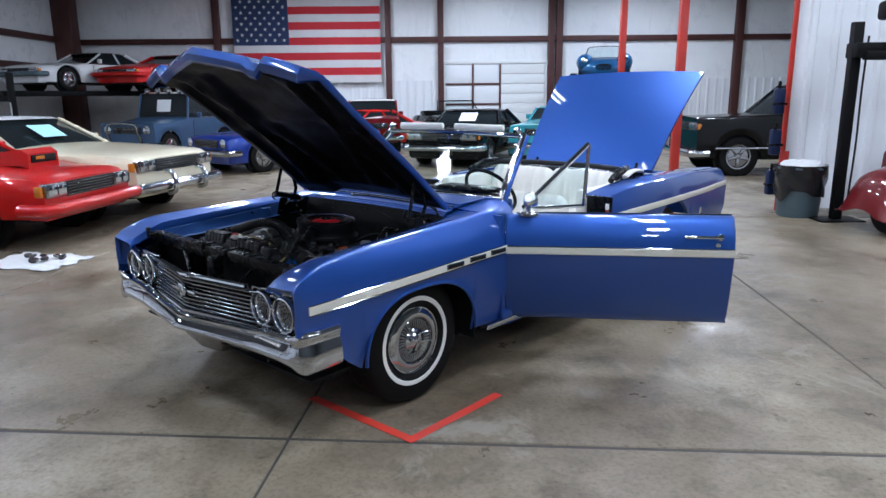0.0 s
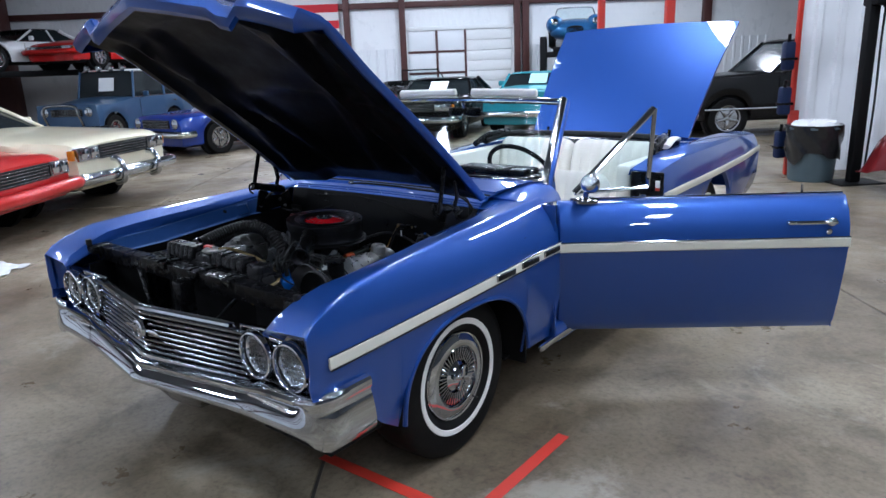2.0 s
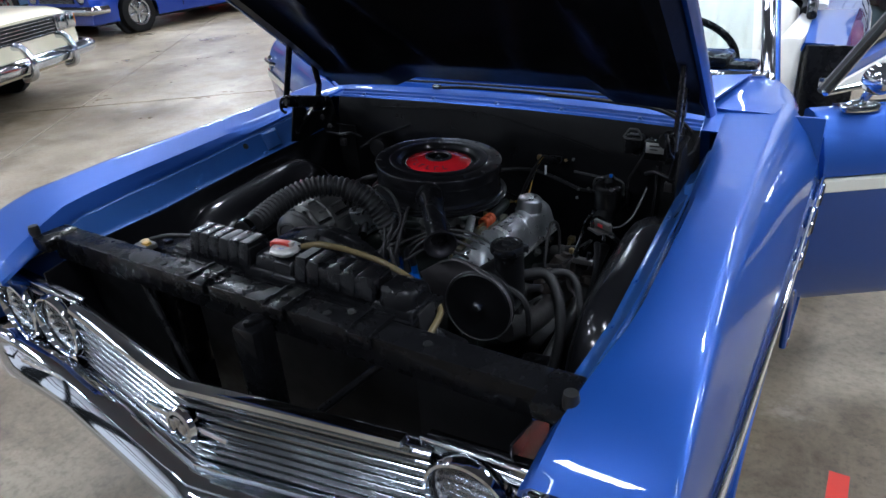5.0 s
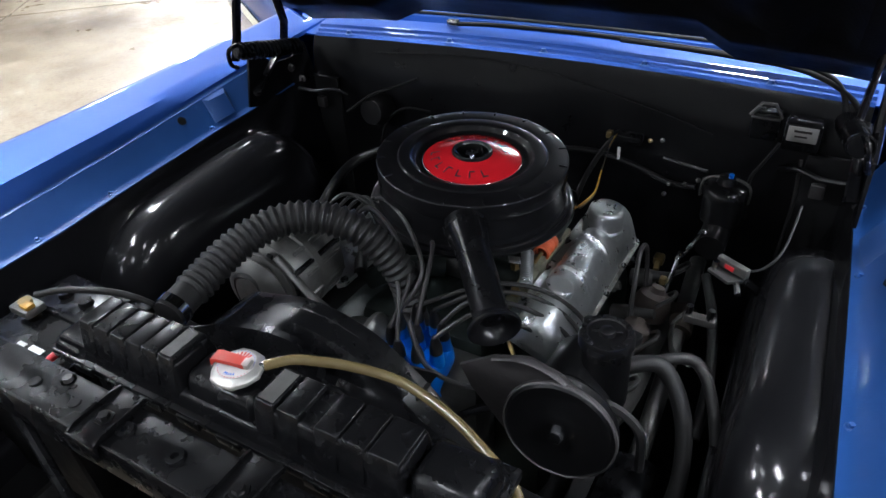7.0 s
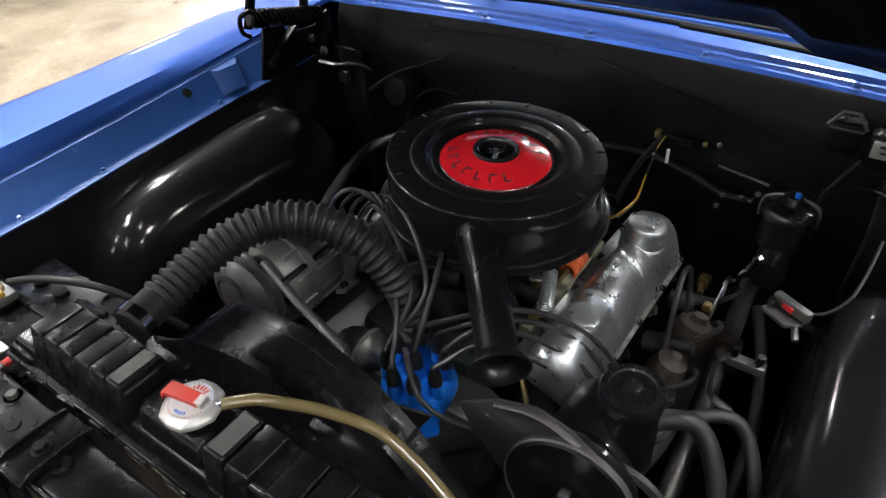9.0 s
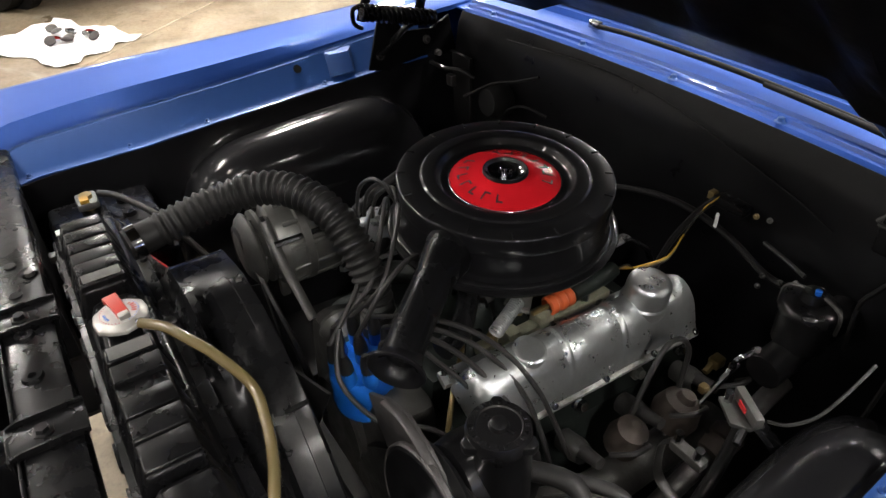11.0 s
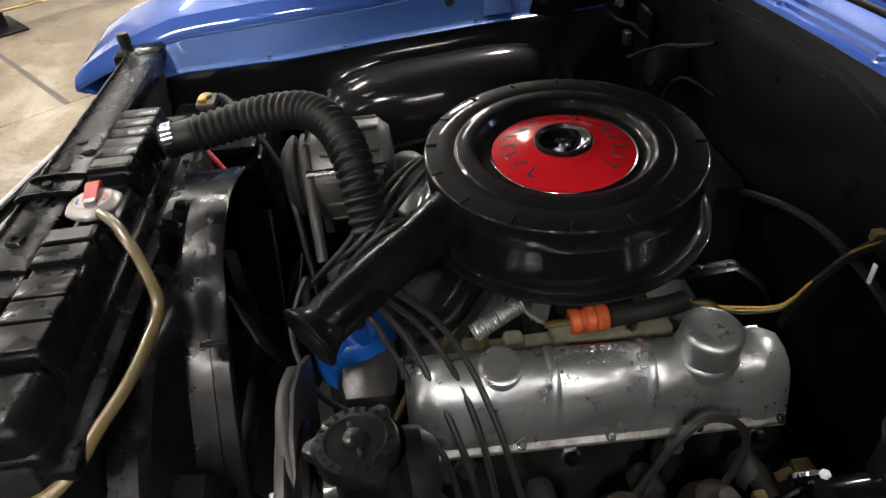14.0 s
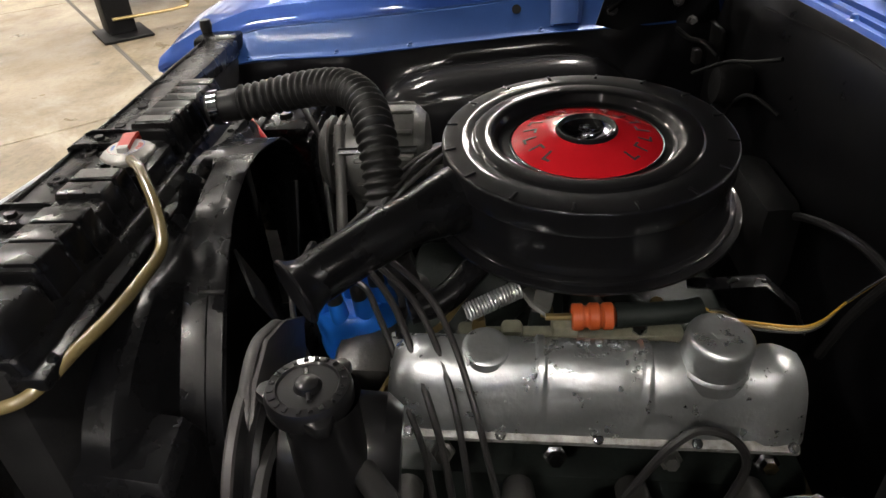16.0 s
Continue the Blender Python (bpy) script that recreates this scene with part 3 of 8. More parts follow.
for side in (1, -1):
    secs = fender_skin()
    b = loft(secs)
    thick(b, 0.006)
    # nose of the fender, round the outer lamp
    f = secs[0]
    nose = [(x, y, z) for x, y, z in f[1:]]
    b2 = bmesh.new()
    ring = [Vector(q) for q in nose]
    c = Vector((0.72, -0.70, 0.63))
    loft([[tuple(q) for q in ring], [tuple(q.lerp(c, 0.12) + Vector((0, 0.012, 0))) for q in ring]], b2)
    loft([[(q.x - 0.004, q.y + 0.02, q.z - 0.004) for q in ring], [(0.72, -0.60, 0.64)] * len(ring)], b2)
    bmesh.ops.remove_doubles(b2, verts=b2.verts[:], dist=1e-4)
    if side < 0:
        mirror_x(b), mirror_x(b2)
    fender = part("front_fender", b, BLUE, car, "glossy metallic blue fender")
    part("fender_nose", b2, BLUE, fender)
    # inner flange, blue, standing under the top edge
    b = bmesh.new()
    rows = []
    for y in (-0.60, -0.55, -0.5, -0.3, -0.1, 0.1, 0.25, 0.36):
        xi, g, lip = lerp(y, INNER_X), lerp(y, GROOVE_Z), lerp(y, LIP_Z)
        rows.append([(xi + 0.031, y, g - 0.006), (xi + 0.036, y, g - 0.009), (xi + 0.035, y, g - 0.012), (xi + 0.026, y, g - 0.014), (xi - 0.004, y, lip + 0.006), (xi - 0.014, y, lip), (xi - 0.020, y, lip - 0.002)])
    loft(rows, b)
    thick(b, 0.003)
    if side < 0:
        mirror_x(b)
    flange = part("inner_flange", b, BLUE_IN, fender, "blue painted inner flange with bolt holes")
    for y in (-0.411, -0.389, 0.051):
        xi, zt = lerp(y, INNER_X), lerp(y, TOP_Z)
        z = 0.793 if y < 0 else 0.824
        zl_, zg_ = lerp(y, LIP_Z) + 0.006, lerp(y, GROOVE_Z) - 0.014
        xh = xi - 0.004 + 0.030 * (z - zl_) / (zg_ - zl_)
        bb = lathe([(0.0, -0.004), (0.0055 if y < 0 else 0.0095, -0.004), (0.0055 if y < 0 else 0.0095, 0.004), (0, 0.004)], 16, axis_to((side * xh, y, z), (side * -1, 0, 0.7)))
        part("bolt_hole", bb, BLACK_MATT, fender)
    for y in (-0.52, -0.33, -0.17, 0.10, 0.27):
        xi = lerp(y, INNER_X)
        lip = lerp(y, LIP_Z)
        bb = lathe([(0, 0.008), (0.0035, 0.008), (0.004, 0.004), (0.007, 0.003), (0.008, 0.001), (0, 0.001)], 10, pose(side * (xi - 0.010), y, lip + 0.002))
        part("fender_bolt", bb, BLUE_IN, fender)
    # pressed pocket of the flange near the firewall
    b = loft([[(0.648, 0.105, 0.790), (0.672, 0.115, 0.846), (0.662, 0.185, 0.850), (0.639, 0.180, 0.796)], [(0.632, 0.125, 0.800), (0.656, 0.130, 0.842), (0.648, 0.172, 0.845), (0.625, 0.170, 0.804)]], None, True, True)
    if side < 0:
        mirror_x(b)
    part("flange_pocket", b, BLUE_IN, fender)
    # arch lip
    pts = [(lerp(y, SIDE_X) - 0.004, y, low_z(y)) for y in [ARCH_Y + 0.999 * ARCH_R * math.cos(math.pi * k / 36) for k in range(37)]]
    b = sweep([(x * side, y, z) for x, y, z in pts], 0.009, 8)
    part("arch_lip", b, BLUE, fender)
    # side stripe with chrome edge
    st = [(lerp(y, SIDE_X) + 0.004, y, lerp(y, ((-0.7, 0.668), (0.66, 0.712)))) for y in (-0.675, -0.6, -0.45, -0.25, 0.0, 0.25, 0.45, 0.690)]
    b = loft([[(x * side, y, z - 0.020), (x * side + 0.004 * side, y, z - 0.016), (x * side + 0.004 * side, y, z + 0.016), (x * side, y, z + 0.020), (x * side - 0.01 * side, y, z)] for x, y, z in st], None, True, True)
    stripe = part("side_stripe", b, STRIPE, fender, "cream side stripe")
    for dz in (-0.022, 0.022):
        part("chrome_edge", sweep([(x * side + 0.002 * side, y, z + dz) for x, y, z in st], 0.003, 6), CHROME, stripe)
    for y0 in (0.165, 0.345, 0.520):
        x, z = lerp(y0, SIDE_X) + 0.009, lerp(y0 + 0.065, ((-0.7, 0.668), (0.66, 0.712)))
        b = box(x - 0.012, x + 0.004, y0, y0 + 0.135, z - 0.014, z + 0.014, 0.005)
        if side < 0:
            mirror_x(b)
        port = part("port_frame", b, CHROME, stripe, "chrome port surround")
        b = box(x - 0.010, x + 0.0065, y0 + 0.006, y0 + 0.129, z - 0.010, z + 0.010, 0.003)
        if side < 0:
            mirror_x(b)
        part("port_dark", b, BLACK_MATT, stripe)


# wheels
def make_wheel(x, y, side):
    w = part("wheel", lathe([(0.17, -0.085), (0.315, -0.088), (0.328, -0.07), (0.330, -0.03), (0.330, 0.03), (0.328, 0.068), (0.318, 0.086), (0.30, 0.094), (0.262, 0.099), (0.233, 0.0985), (0.233, 0.099),
                                 (0.209, 0.097), (0.193, 0.09), (0.178, 0.075), (0.165, 0.06), (0.165, -0.085)], 72), TYRE, car, "whitewall tyre with chrome wheel cover")
    part("whitewall_band", lathe([(0.209, 0.097), (0.211, 0.0998), (0.230, 0.1012), (0.233, 0.0988)], 72), WHITEWALL, w, "white sidewall band")
    cap = part("wheel_cover", lathe([(0.178, 0.068), (0.178, 0.082), (0.174, 0.087), (0.168, 0.085), (0.150, 0.094), (0.132, 0.098), (0.124, 0.096), (0.121, 0.086), (0.116, 0.090), (0.112, 0.082), (0.064, 0.072), (0.060, 0.085),
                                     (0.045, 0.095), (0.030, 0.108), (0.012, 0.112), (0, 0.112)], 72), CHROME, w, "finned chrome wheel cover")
    fin = part("cover_fin", box(0.066, 0.113, -0.0022, 0.0022, 0.073, 0.090, 0.0, 1), CHROME, w)
    for k in range(1, 40):
        o = new("cover_fin", fin.data)
        o.parent = w
        o.matrix_local = Matrix.Rotation(2 * math.pi * k / 40, 4, "Z")
    b = bmesh.new()
    for k in range(2):
        bb = box(-0.05, 0.05, -0.009, 0.009, 0.094, 0.116, 0.005)
        bb.transform(Matrix.Rotation(math.pi / 2 * k + 0.5, 4, "Z"))
        me = bpy.data.meshes.new("tmp")
        bb.to_mesh(me)
        bb.free()
        b.from_mesh(me)
        bpy.data.meshes.remove(me)
    part("spinner", b, CHROME, w)
    part("valve_stem", rod((0.181, 0, 0.075), (0.176, 0, 0.102), 0.004, 8), RUBBER, w)
    w.matrix_world = pose(x, y, 0.33) @ Matrix.Rotation(math.pi / 2 * side, 4, "Y") @ Matrix.Rotation(0.7, 4, "Z")
    return w


for side in (1, -1):
    make_wheel(side * 0.702, 0.018, side)
    make_wheel(side * 0.702, 2.92, side)

# hood: rear edge at the cowl, raised about 38 degrees; local y runs from the hinge to the nose
HOOD = pose(0, 0.48, 0.950) @ Matrix.Rotation(radians(-37.4), 4, "X")
HOOD_N = 15


def hood_nose(x):
    return -1.190 - 0.19 * (1 - min(1, abs(x) / 0.66)) ** 0.9 - 0.03 * min(1.0, max(0.0, (abs(x) - 0.42) / 0.04))


def hood_z(x, s):
    """Height of the hood's top over its chord: s from 0 at the hinge to 1 at the nose."""
    a = abs(x)
    ridge = 0.030 if a < 0.32 else 0.030 * max(0, 1 - (a - 0.32) / 0.06)
    return 0.055 * math.sin(math.pi * min(1, s * 0.75 + 0.12)) * (1 - 0.25 * (a / 0.66) ** 2) + ridge * (1 - 0.15 * s) - 0.055 * max(0, (s - 0.86) / 0.14) ** 2 - 0.02 * (a / 0.66) ** 4 + 0.030 * min(1.0, max(0.0, (a - 0.42) / 0.035)) * min(1.0, max(0.0, (s - 0.62) / 0.36)) ** 1.4


def hood_wide(s):
    return 0.972 + 0.028 * s + 0.055 * max(0.0, (s - 0.70) / 0.30) ** 1.5


xs = [-0.66, -0.645, -0.58, -0.5, -0.455, -0.42, -0.375, -0.325, -0.2, -0.1, 0, 0.1, 0.2, 0.325, 0.375, 0.42, 0.455, 0.5, 0.58, 0.645, 0.66]
b = loft([[(x * hood_wide(s), hood_nose(x) * s, hood_z(x, s)) for x in xs] for s in [k / HOOD_N for k in range(HOOD_N + 1)] + [0.985, 1.0]][:HOOD_N + 1])
thick(b, 0.012)
hood = part("hood", b, BLUE, car, "raised blue hood with black underside", m=HOOD)
# turned-down edge of the hood
edge = [(-0.66, 0.0)] + [(-0.66, s) for s in (0.25, 0.5, 0.7, 0.8, 0.9)] + [(x, 1.0) for x in xs] + [(0.66, s) for s in (0.9, 0.8, 0.7, 0.5, 0.25, 0.0)]
rows = []
for x0, s in edge:
    x, y, z = x0 * hood_wide(s), hood_nose(x0) * s, hood_z(x0, s)
    front = 0.06 if s > 0.99 else 0.028
    rows.append([(x, y, z), (x * 1.004, y * 1.004, z - 0.012), (x, y * 1.002, z - front * 0.7), (x * 0.985, y * 0.985 if s > 0.99 else y, z - front), (x * 0.97, y * 0.97 if s > 0.99 else y, z - front)])
b = loft(rows)
thick(b, 0.003)
part("hood_edge", b, BLUE, hood, m=HOOD)
# black underside with pressed ribs
us = [-0.635 + 1.27 * k / 40 for k in range(41)]
rows = []
for j in range(41):
    s = -0.008 + 0.978 * j / 40
    row = []
    for x in us:
        y = hood_nose(x) * s
        a = abs(x)
        rib = 0.0
        d1 = abs(a - (0.10 + 0.40 * s))
        d2 = abs(a - (0.48 - 0.2 * s))
        for d, w in ((d1, 0.05), (d2, 0.04), (abs(a - 0.585), 0.035)):
            rib = max(rib, math.exp(-(d / w) ** 4))
        for d, w in ((abs(s - 0.06), 0.05), (abs(s - 0.93), 0.055), (abs(s - 0.55), 0.03)):
            rib = max(rib, math.exp(-(d / w) ** 4) * (1 if w > 0.04 else 0.6))
        rib *= max(0.0, min(1.0, (s - 0.03) / 0.07))
        row.append((x * hood_wide(s), y, hood_z(x, s) - 0.020 - 0.030 * rib))
    rows.append(row)
b = loft(rows)
thick(b, 0.002)
part("hood_liner", b, LINER, hood, "black pressed hood underside", m=HOOD)
# hinge springs and stays at the cowl corners
for side in (1, -1):
    h = part("hood_hinge", sweep([(side * 0.612, 0.195, 0.915), (side * 0.608, 0.212, 0.965), (side * 0.603, 0.250, 1.10)], 0.012, 8, None, 0.6), BLACK_SATIN, car, "black hood hinge arm with coil spring")
    part("hinge_link", sweep([(side * 0.585, 0.32, 0.90), (side * 0.59, 0.345, 0.96), (side * 0.595, 0.33, 1.06)], 0.013, 8, None, 0.5), BLACK_SATIN, h)
    part("spring_barrel", sweep(spline([(side * 0.592, 0.188, 0.940), (side * 0.588, 0.24, 0.929), (side * 0.582, 0.30, 0.914), (side * 0.574, 0.360, 0.900)]), 0.0165, 18), BLACK_SATIN, h)
    coil = [(side * (0.592 - 0.018 * k / 150 + 0.0178 * math.cos(k * 0.62)), 0.19 + 0.168 * k / 150, 0.9395 - 0.04 * k / 150 + 0.0178 * math.sin(k * 0.62)) for k in range(151)]
    part("hinge_spring", sweep(coil, 0.0028, 6), BLACK_SATIN, h)
    part("hinge_hook", sweep(spline([(side * 0.592, 0.19, 0.955), (side * 0.600, 0.172, 0.945), (side * 0.606, 0.175, 0.915), (side * 0.61, 0.195, 0.90)]), 0.005, 8), BLACK_SATIN, h)
    part("hinge_plate", prism([(0.205, 0.800), (0.235, 0.905), (0.275, 0.915), (0.30, 0.87), (0.375, 0.862), (0.425, 0.885), (0.445, 0.80), (0.395, 0.765), (0.30, 0.775)], -0.003, 0.003, 0.001, None, Matrix.Translation((side * 0.617, 0, 0)) @ Matrix(((0, 0, 1, 0), (1, 0, 0, 0), (0, 1, 0, 0), (0, 0, 0, 1)))), FIREWALL, h)
    part("hinge_arm", sweep([(side * 0.604, 0.225, 0.83), (side * 0.600, 0.30, 0.885), (side * 0.598, 0.36, 0.90)], 0.011, 8, None, 0.5), BLACK_SATIN, h)
    for y, z in ((0.235, 0.828), (0.39, 0.80), (0.36, 0.84)):
        part("hinge_bolt", lathe([(0, 0.009), (0.006, 0.009), (0.007, 0.003), (0.011, 0.002), (0.011, 0), (0, 0)], 8, axis_to((side * 0.612, y, z), (-side, 0, 0.2))), GREY_STEEL, h)
    # wiring and tubes behind the hinge
    part("hinge_tube", sweep(spline([(side * 0.60, 0.36, 0.79), (side * 0.56, 0.375, 0.782), (side * 0.52, 0.39, 0.786), (side * 0.49, 0.41, 0.77)]), 0.005, 8), BLACK_GLOSS, h)
    part("hinge_clip", box(side * 0.56 - 0.012, side * 0.56 + 0.012, 0.385, 0.40, 0.735, 0.762, 0.003), GREY_STEEL, h)

# cowl: blue ledge in steps, with a black seal
def cowl_y(x):
    return 0.462 + 0.045 * (1 - (x / 0.62) ** 2)


cx = [-0.61 + 1.22 * k / 16 for k in range(17)]
b = loft([[(x, cowl_y(x) + dy, z) for x in cx] for dy, z in ((0.0, 0.868), (0.001, 0.886), (0.008, 0.892), (0.016, 0.893), (0.018, 0.899), (0.026, 0.901), (0.028, 0.908), (0.040, 0.911), (0.075, 0.913), (0.08, 0.926), (0.16, 0.932), (0.27, 0.945))])
thick(b, 0.004)
cowl = part("cowl", b, BLUE, car, "blue stepped cowl ledge behind the engine", 28)
part("cowl_seal", sweep([(x, cowl_y(x) + 0.094, 0.930) for x in cx], 0.004, 8), RUBBER, cowl, "black rubber hood seal")
for x in (-0.52, -0.25, -0.02, 0.2, 0.44):
    part("cowl_bolt", lathe([(0, 0.008), (0.005, 0.008), (0.006, 0.002), (0.010, 0.0), (0, 0)], 10, pose(x, cowl_y(x) + 0.012, 0.893)), BLUE_IN, cowl)
part("washer_nozzle", box(-0.275, -0.245, 0.545, 0.56, 0.915, 0.932, 0.004), CHROME_DULL, cowl)
part("washer_hose", sweep(spline([(-0.26, 0.55, 0.922), (-0.15, 0.548, 0.930), (0.0, 0.556, 0.929), (0.12, 0.55, 0.930), (0.3, 0.53, 0.931), (0.45, 0.51, 0.928), (0.52, 0.495, 0.925), (0.56, 0.47, 0.90), (0.575, 0.45, 0.84)]), 0.005, 10), BLACK_MATT, cowl, "black washer hose")
part("cowl_wire", sweep(spline([(0.14, 0.545, 0.928), (0.25, 0.53, 0.93), (0.36, 0.515, 0.93), (0.5, 0.49, 0.924), (0.59, 0.46, 0.88), (0.59, 0.45, 0.80)]), 0.0048, 10), BLACK_MATT, cowl)

# firewall and engine-bay sheet metal
b = loft([[(x, cowl_y(x) - 0.002 - 0.02 * k, z) for x in cx] for k, z in ((0.0, 0.888), (0.6, 0.86), (1.6, 0.76), (1.9, 0.66), (2.2, 0.5), (2.2, 0.30))])
thick(b, -0.004)
firewall = part("firewall", b, FIREWALL, car, "satin black firewall with pressed panels")
for side in (1, -1):
    rows = []
    for y in [-0.66, -0.55, -0.452, -0.448, -0.40, -0.35, -0.325] + [0.015 - 0.325 * math.cos(math.pi * k / 28) for k in range(29)] + [0.36, 0.42, 0.47]:
        d = min(1.0, abs(y - 0.015) / 0.325)
        pod = (1 - d ** 4.5) ** (1 / 3.0)
        lip = lerp(y, LIP_Z) - 0.002
        xo = lerp(y, INNER_X) - 0.0185
        top = lerp(y, ((-0.33, 0.712), (0.0, 0.738), (0.2, 0.755), (0.35, 0.76)))
        low = 0.30 if y > -0.45 else 0.46
        zt = low + (min(top, lip - 0.012) - low) * pod
        out = [(xo, y, lip), (xo - 0.002, y, lip - 0.6 * (lip - max(zt, 0.60)))]
        for px, pz in ((0.010, -0.003), (0.030, 0.0), (0.058, -0.006), (0.082, -0.022), (0.100, -0.050), (0.110, -0.10), (0.116, -0.16)):
            out.append((xo - 0.004 - px * (0.25 + 0.75 * pod), y, max(low - 0.09, zt + pz * (0.3 + 0.7 * pod))))
        out.append((xo - 0.006 - 0.122 * (0.25 + 0.75 * pod), y, low - 0.10))
        rows.append([(x * side, yy, z) for x, yy, z in out])
    b = loft(rows)
    thick(b, 0.004)
    part("inner_wheelhouse", b, BLACK_POD, car, "glossy black inner wheel house", 60)
    part("tub_bead", sweep(spline([(side * 0.520, -0.20, 0.52), (side * 0.516, -0.15, 0.575), (side * 0.514, -0.02, 0.60), (side * 0.512, 0.14, 0.60), (side * 0.512, 0.25, 0.54)]), 0.007, 8), BLACK_GLOSS, car)

for side in (1, -1):
    part("splash_pan", box(side * 0.62 - 0.17, side * 0.62 + 0.17, -0.62, -0.385, 0.30, 0.31, 0), BLACK_MATT, car)
    part("splash_pan", box(side * 0.62 - 0.17, side * 0.62 + 0.17, 0.385, 0.66, 0.25, 0.26, 0), BLACK_MATT, car)
for side in (1, -1):
    part("wheel_liner", box(side * 0.70 - 0.17, side * 0.70 + 0.17, 0.425, 0.435, 0.24, 0.80, 0.002), BLACK_MATT, car, "black splash sheet behind the wheel")
    part("front_baffle", box(side * 0.58 - 0.06, side * 0.58 + 0.06, -0.68, -0.545, 0.395, 0.405, 0), BLACK_MATT, car)

for side in (1, -1):
    part("frame_rail", box(side * 0.42 - 0.13, side * 0.42 + 0.13, -0.52, 0.46, 0.22, 0.30, 0.01), BLACK_MATT, car, "black chassis rail under the engine bay")

# radiator support bar
support = part("radiator_support", box(-0.645, 0.645, -0.60, -0.535, 0.762, 0.800, 0.008), BLACK_SATIN, car, "black radiator support bar with bolt holes")
for side in (1, -1):
    part("support_face", box(side * 0.505 - 0.135, side * 0.505 + 0.135, -0.548, -0.541, 0.40, 0.775, 0.002), BLACK_MATT, support)
part("bar_lip", box(-0.642, 0.642, -0.602, -0.598, 0.745, 0.803, 0.0015), BLACK_SATIN, support)
for x in (-0.264, -0.183, 0.20, 0.42):
    part("support_hole", lathe([(0, 0.0012), (0.008, 0.0012), (0.009, -0.002), (0, -0.002)], 14, pose(x, -0.572, 0.8008)), BLACK_MATT, support)
for x in (-0.122, 0.097, 0.30):
    strap = part("support_strap", box(x - 0.026, x + 0.026, -0.606, -0.528, 0.8005, 0.8045, 0.001), BLACK_SATIN, support, "black channel strap over the bar")
    for e in (-0.026, 0.0225):
        part("strap_flange", loft([[(x + e, y, 0.803), (x + e + 0.0035, y, 0.803), (x + e + 0.0035, y, z), (x + e, y, z)] for y, z in ((-0.607, 0.806), (-0.595, 0.811), (-0.545, 0.811), (-0.528, 0.808))], None, True, True), BLACK_SATIN, support)
    part("strap_nose", box(x - 0.026, x + 0.026, -0.610, -0.605, 0.780, 0.8045, 0.001), BLACK_SATIN, support)
    part("strap_bolt", lathe([(0, 0.007), (0.007, 0.007), (0.008, 0.0015), (0.012, 0.0012), (0.012, 0), (0, 0)], 6, pose(x, -0.572, 0.8045)), BLACK_GLOSS, support)
for x in (-0.087, -0.002):
    part("support_boss", lathe([(0.005, 0.004), (0.011, 0.004), (0.013, 0), (0.004, 0), (0.005, 0.004)], 20, pose(x, -0.572, 0.80)), BLACK_SATIN, support)
for x in (-0.225, 0.24):
    part("support_bolt", lathe([(0, 0.006), (0.006, 0.006), (0.007, 0), (0.011, 0), (0, 0)], 10, pose(x, -0.55, 0.80)), ALLOY_DARK, support)
for side in (1, -1):
    part("corner_bracket", box(side * 0.675 - 0.045, side * 0.675 + 0.045, -0.63, -0.535, 0.768, 0.803, 0.010), BLACK_SATIN, support)
    part("bump_stop", lathe([(0, 0.026), (0.011, 0.026), (0.013, 0.014), (0.012, 0), (0, 0)], 12, pose(side * 0.69, -0.615, 0.802)), RUBBER, support)
    part("brace", rod((side * 0.36, -0.58, 0.77), (side * 0.10, -0.66, 0.52), 0.008, 8), BLACK_SATIN, support)
latch = part("hood_latch", prism([(-0.016, 0), (0.016, 0), (0.012, 0.04), (0.0, 0.052), (-0.012, 0.04)], -0.004, 0.004, 0.002, None, pose(0.06, -0.60, 0.770, 12, 0, 180)), BLACK_SATIN, car, "black hood latch bracket")
part("latch_post", box(0.03, 0.09, -0.66, -0.60, 0.42, 0.775, 0.01), BLACK_SATIN, latch)

# radiator
rad = part("radiator", box(-0.325, 0.325, -0.49, -0.43, 0.30, 0.79, 0.01), BLACK_MATT, eng, "black radiator with ribbed top tank")


def tank_piece(x0, x1, top, front=-0.498, back=-0.412, r=0.004, lean=0.010, low=0.775):
    """A moulded block that narrows a little towards its top."""
    b = box(x0, x1, front, back, low, top, 0)
    mid = (front + back) / 2
    for v in b.verts:
        if v.co.z > (low + top) / 2:
            v.co.y = mid + (v.co.y - mid) * (1 - 2 * lean / (back - front))
    bmesh.ops.bevel(b, geom=[e for e in b.edges if max(v.co.z for v in e.verts) > low + 1e-4], offset=r, segments=3, profile=0.5, affect="EDGES", clamp_overlap=True)
    return b


tank = part("top_tank", tank_piece(-0.345, 0.318, 0.800, -0.508, -0.412, 0.006), BLACK_SATIN, rad, "ribbed black top tank", 40)
part("tank_block", tank_piece(-0.286, -0.096, 0.8405, -0.505, -0.424, 0.006, 0.012), BLACK_SATIN, rad, "", 40)
part("tank_block", tank_piece(0.028, 0.232, 0.8385, -0.505, -0.424, 0.006, 0.012), BLACK_SATIN, rad, "", 40)
for k in range(6):
    x = -0.283 + 0.0309 * k
    part("tank_rib", tank_piece(x + 0.0014, x + 0.0295, 0.8445 if k < 4 else 0.8465, -0.5035, -0.4255, 0.0022, 0.012, 0.80), BLACK_SATIN, rad, "", 24)
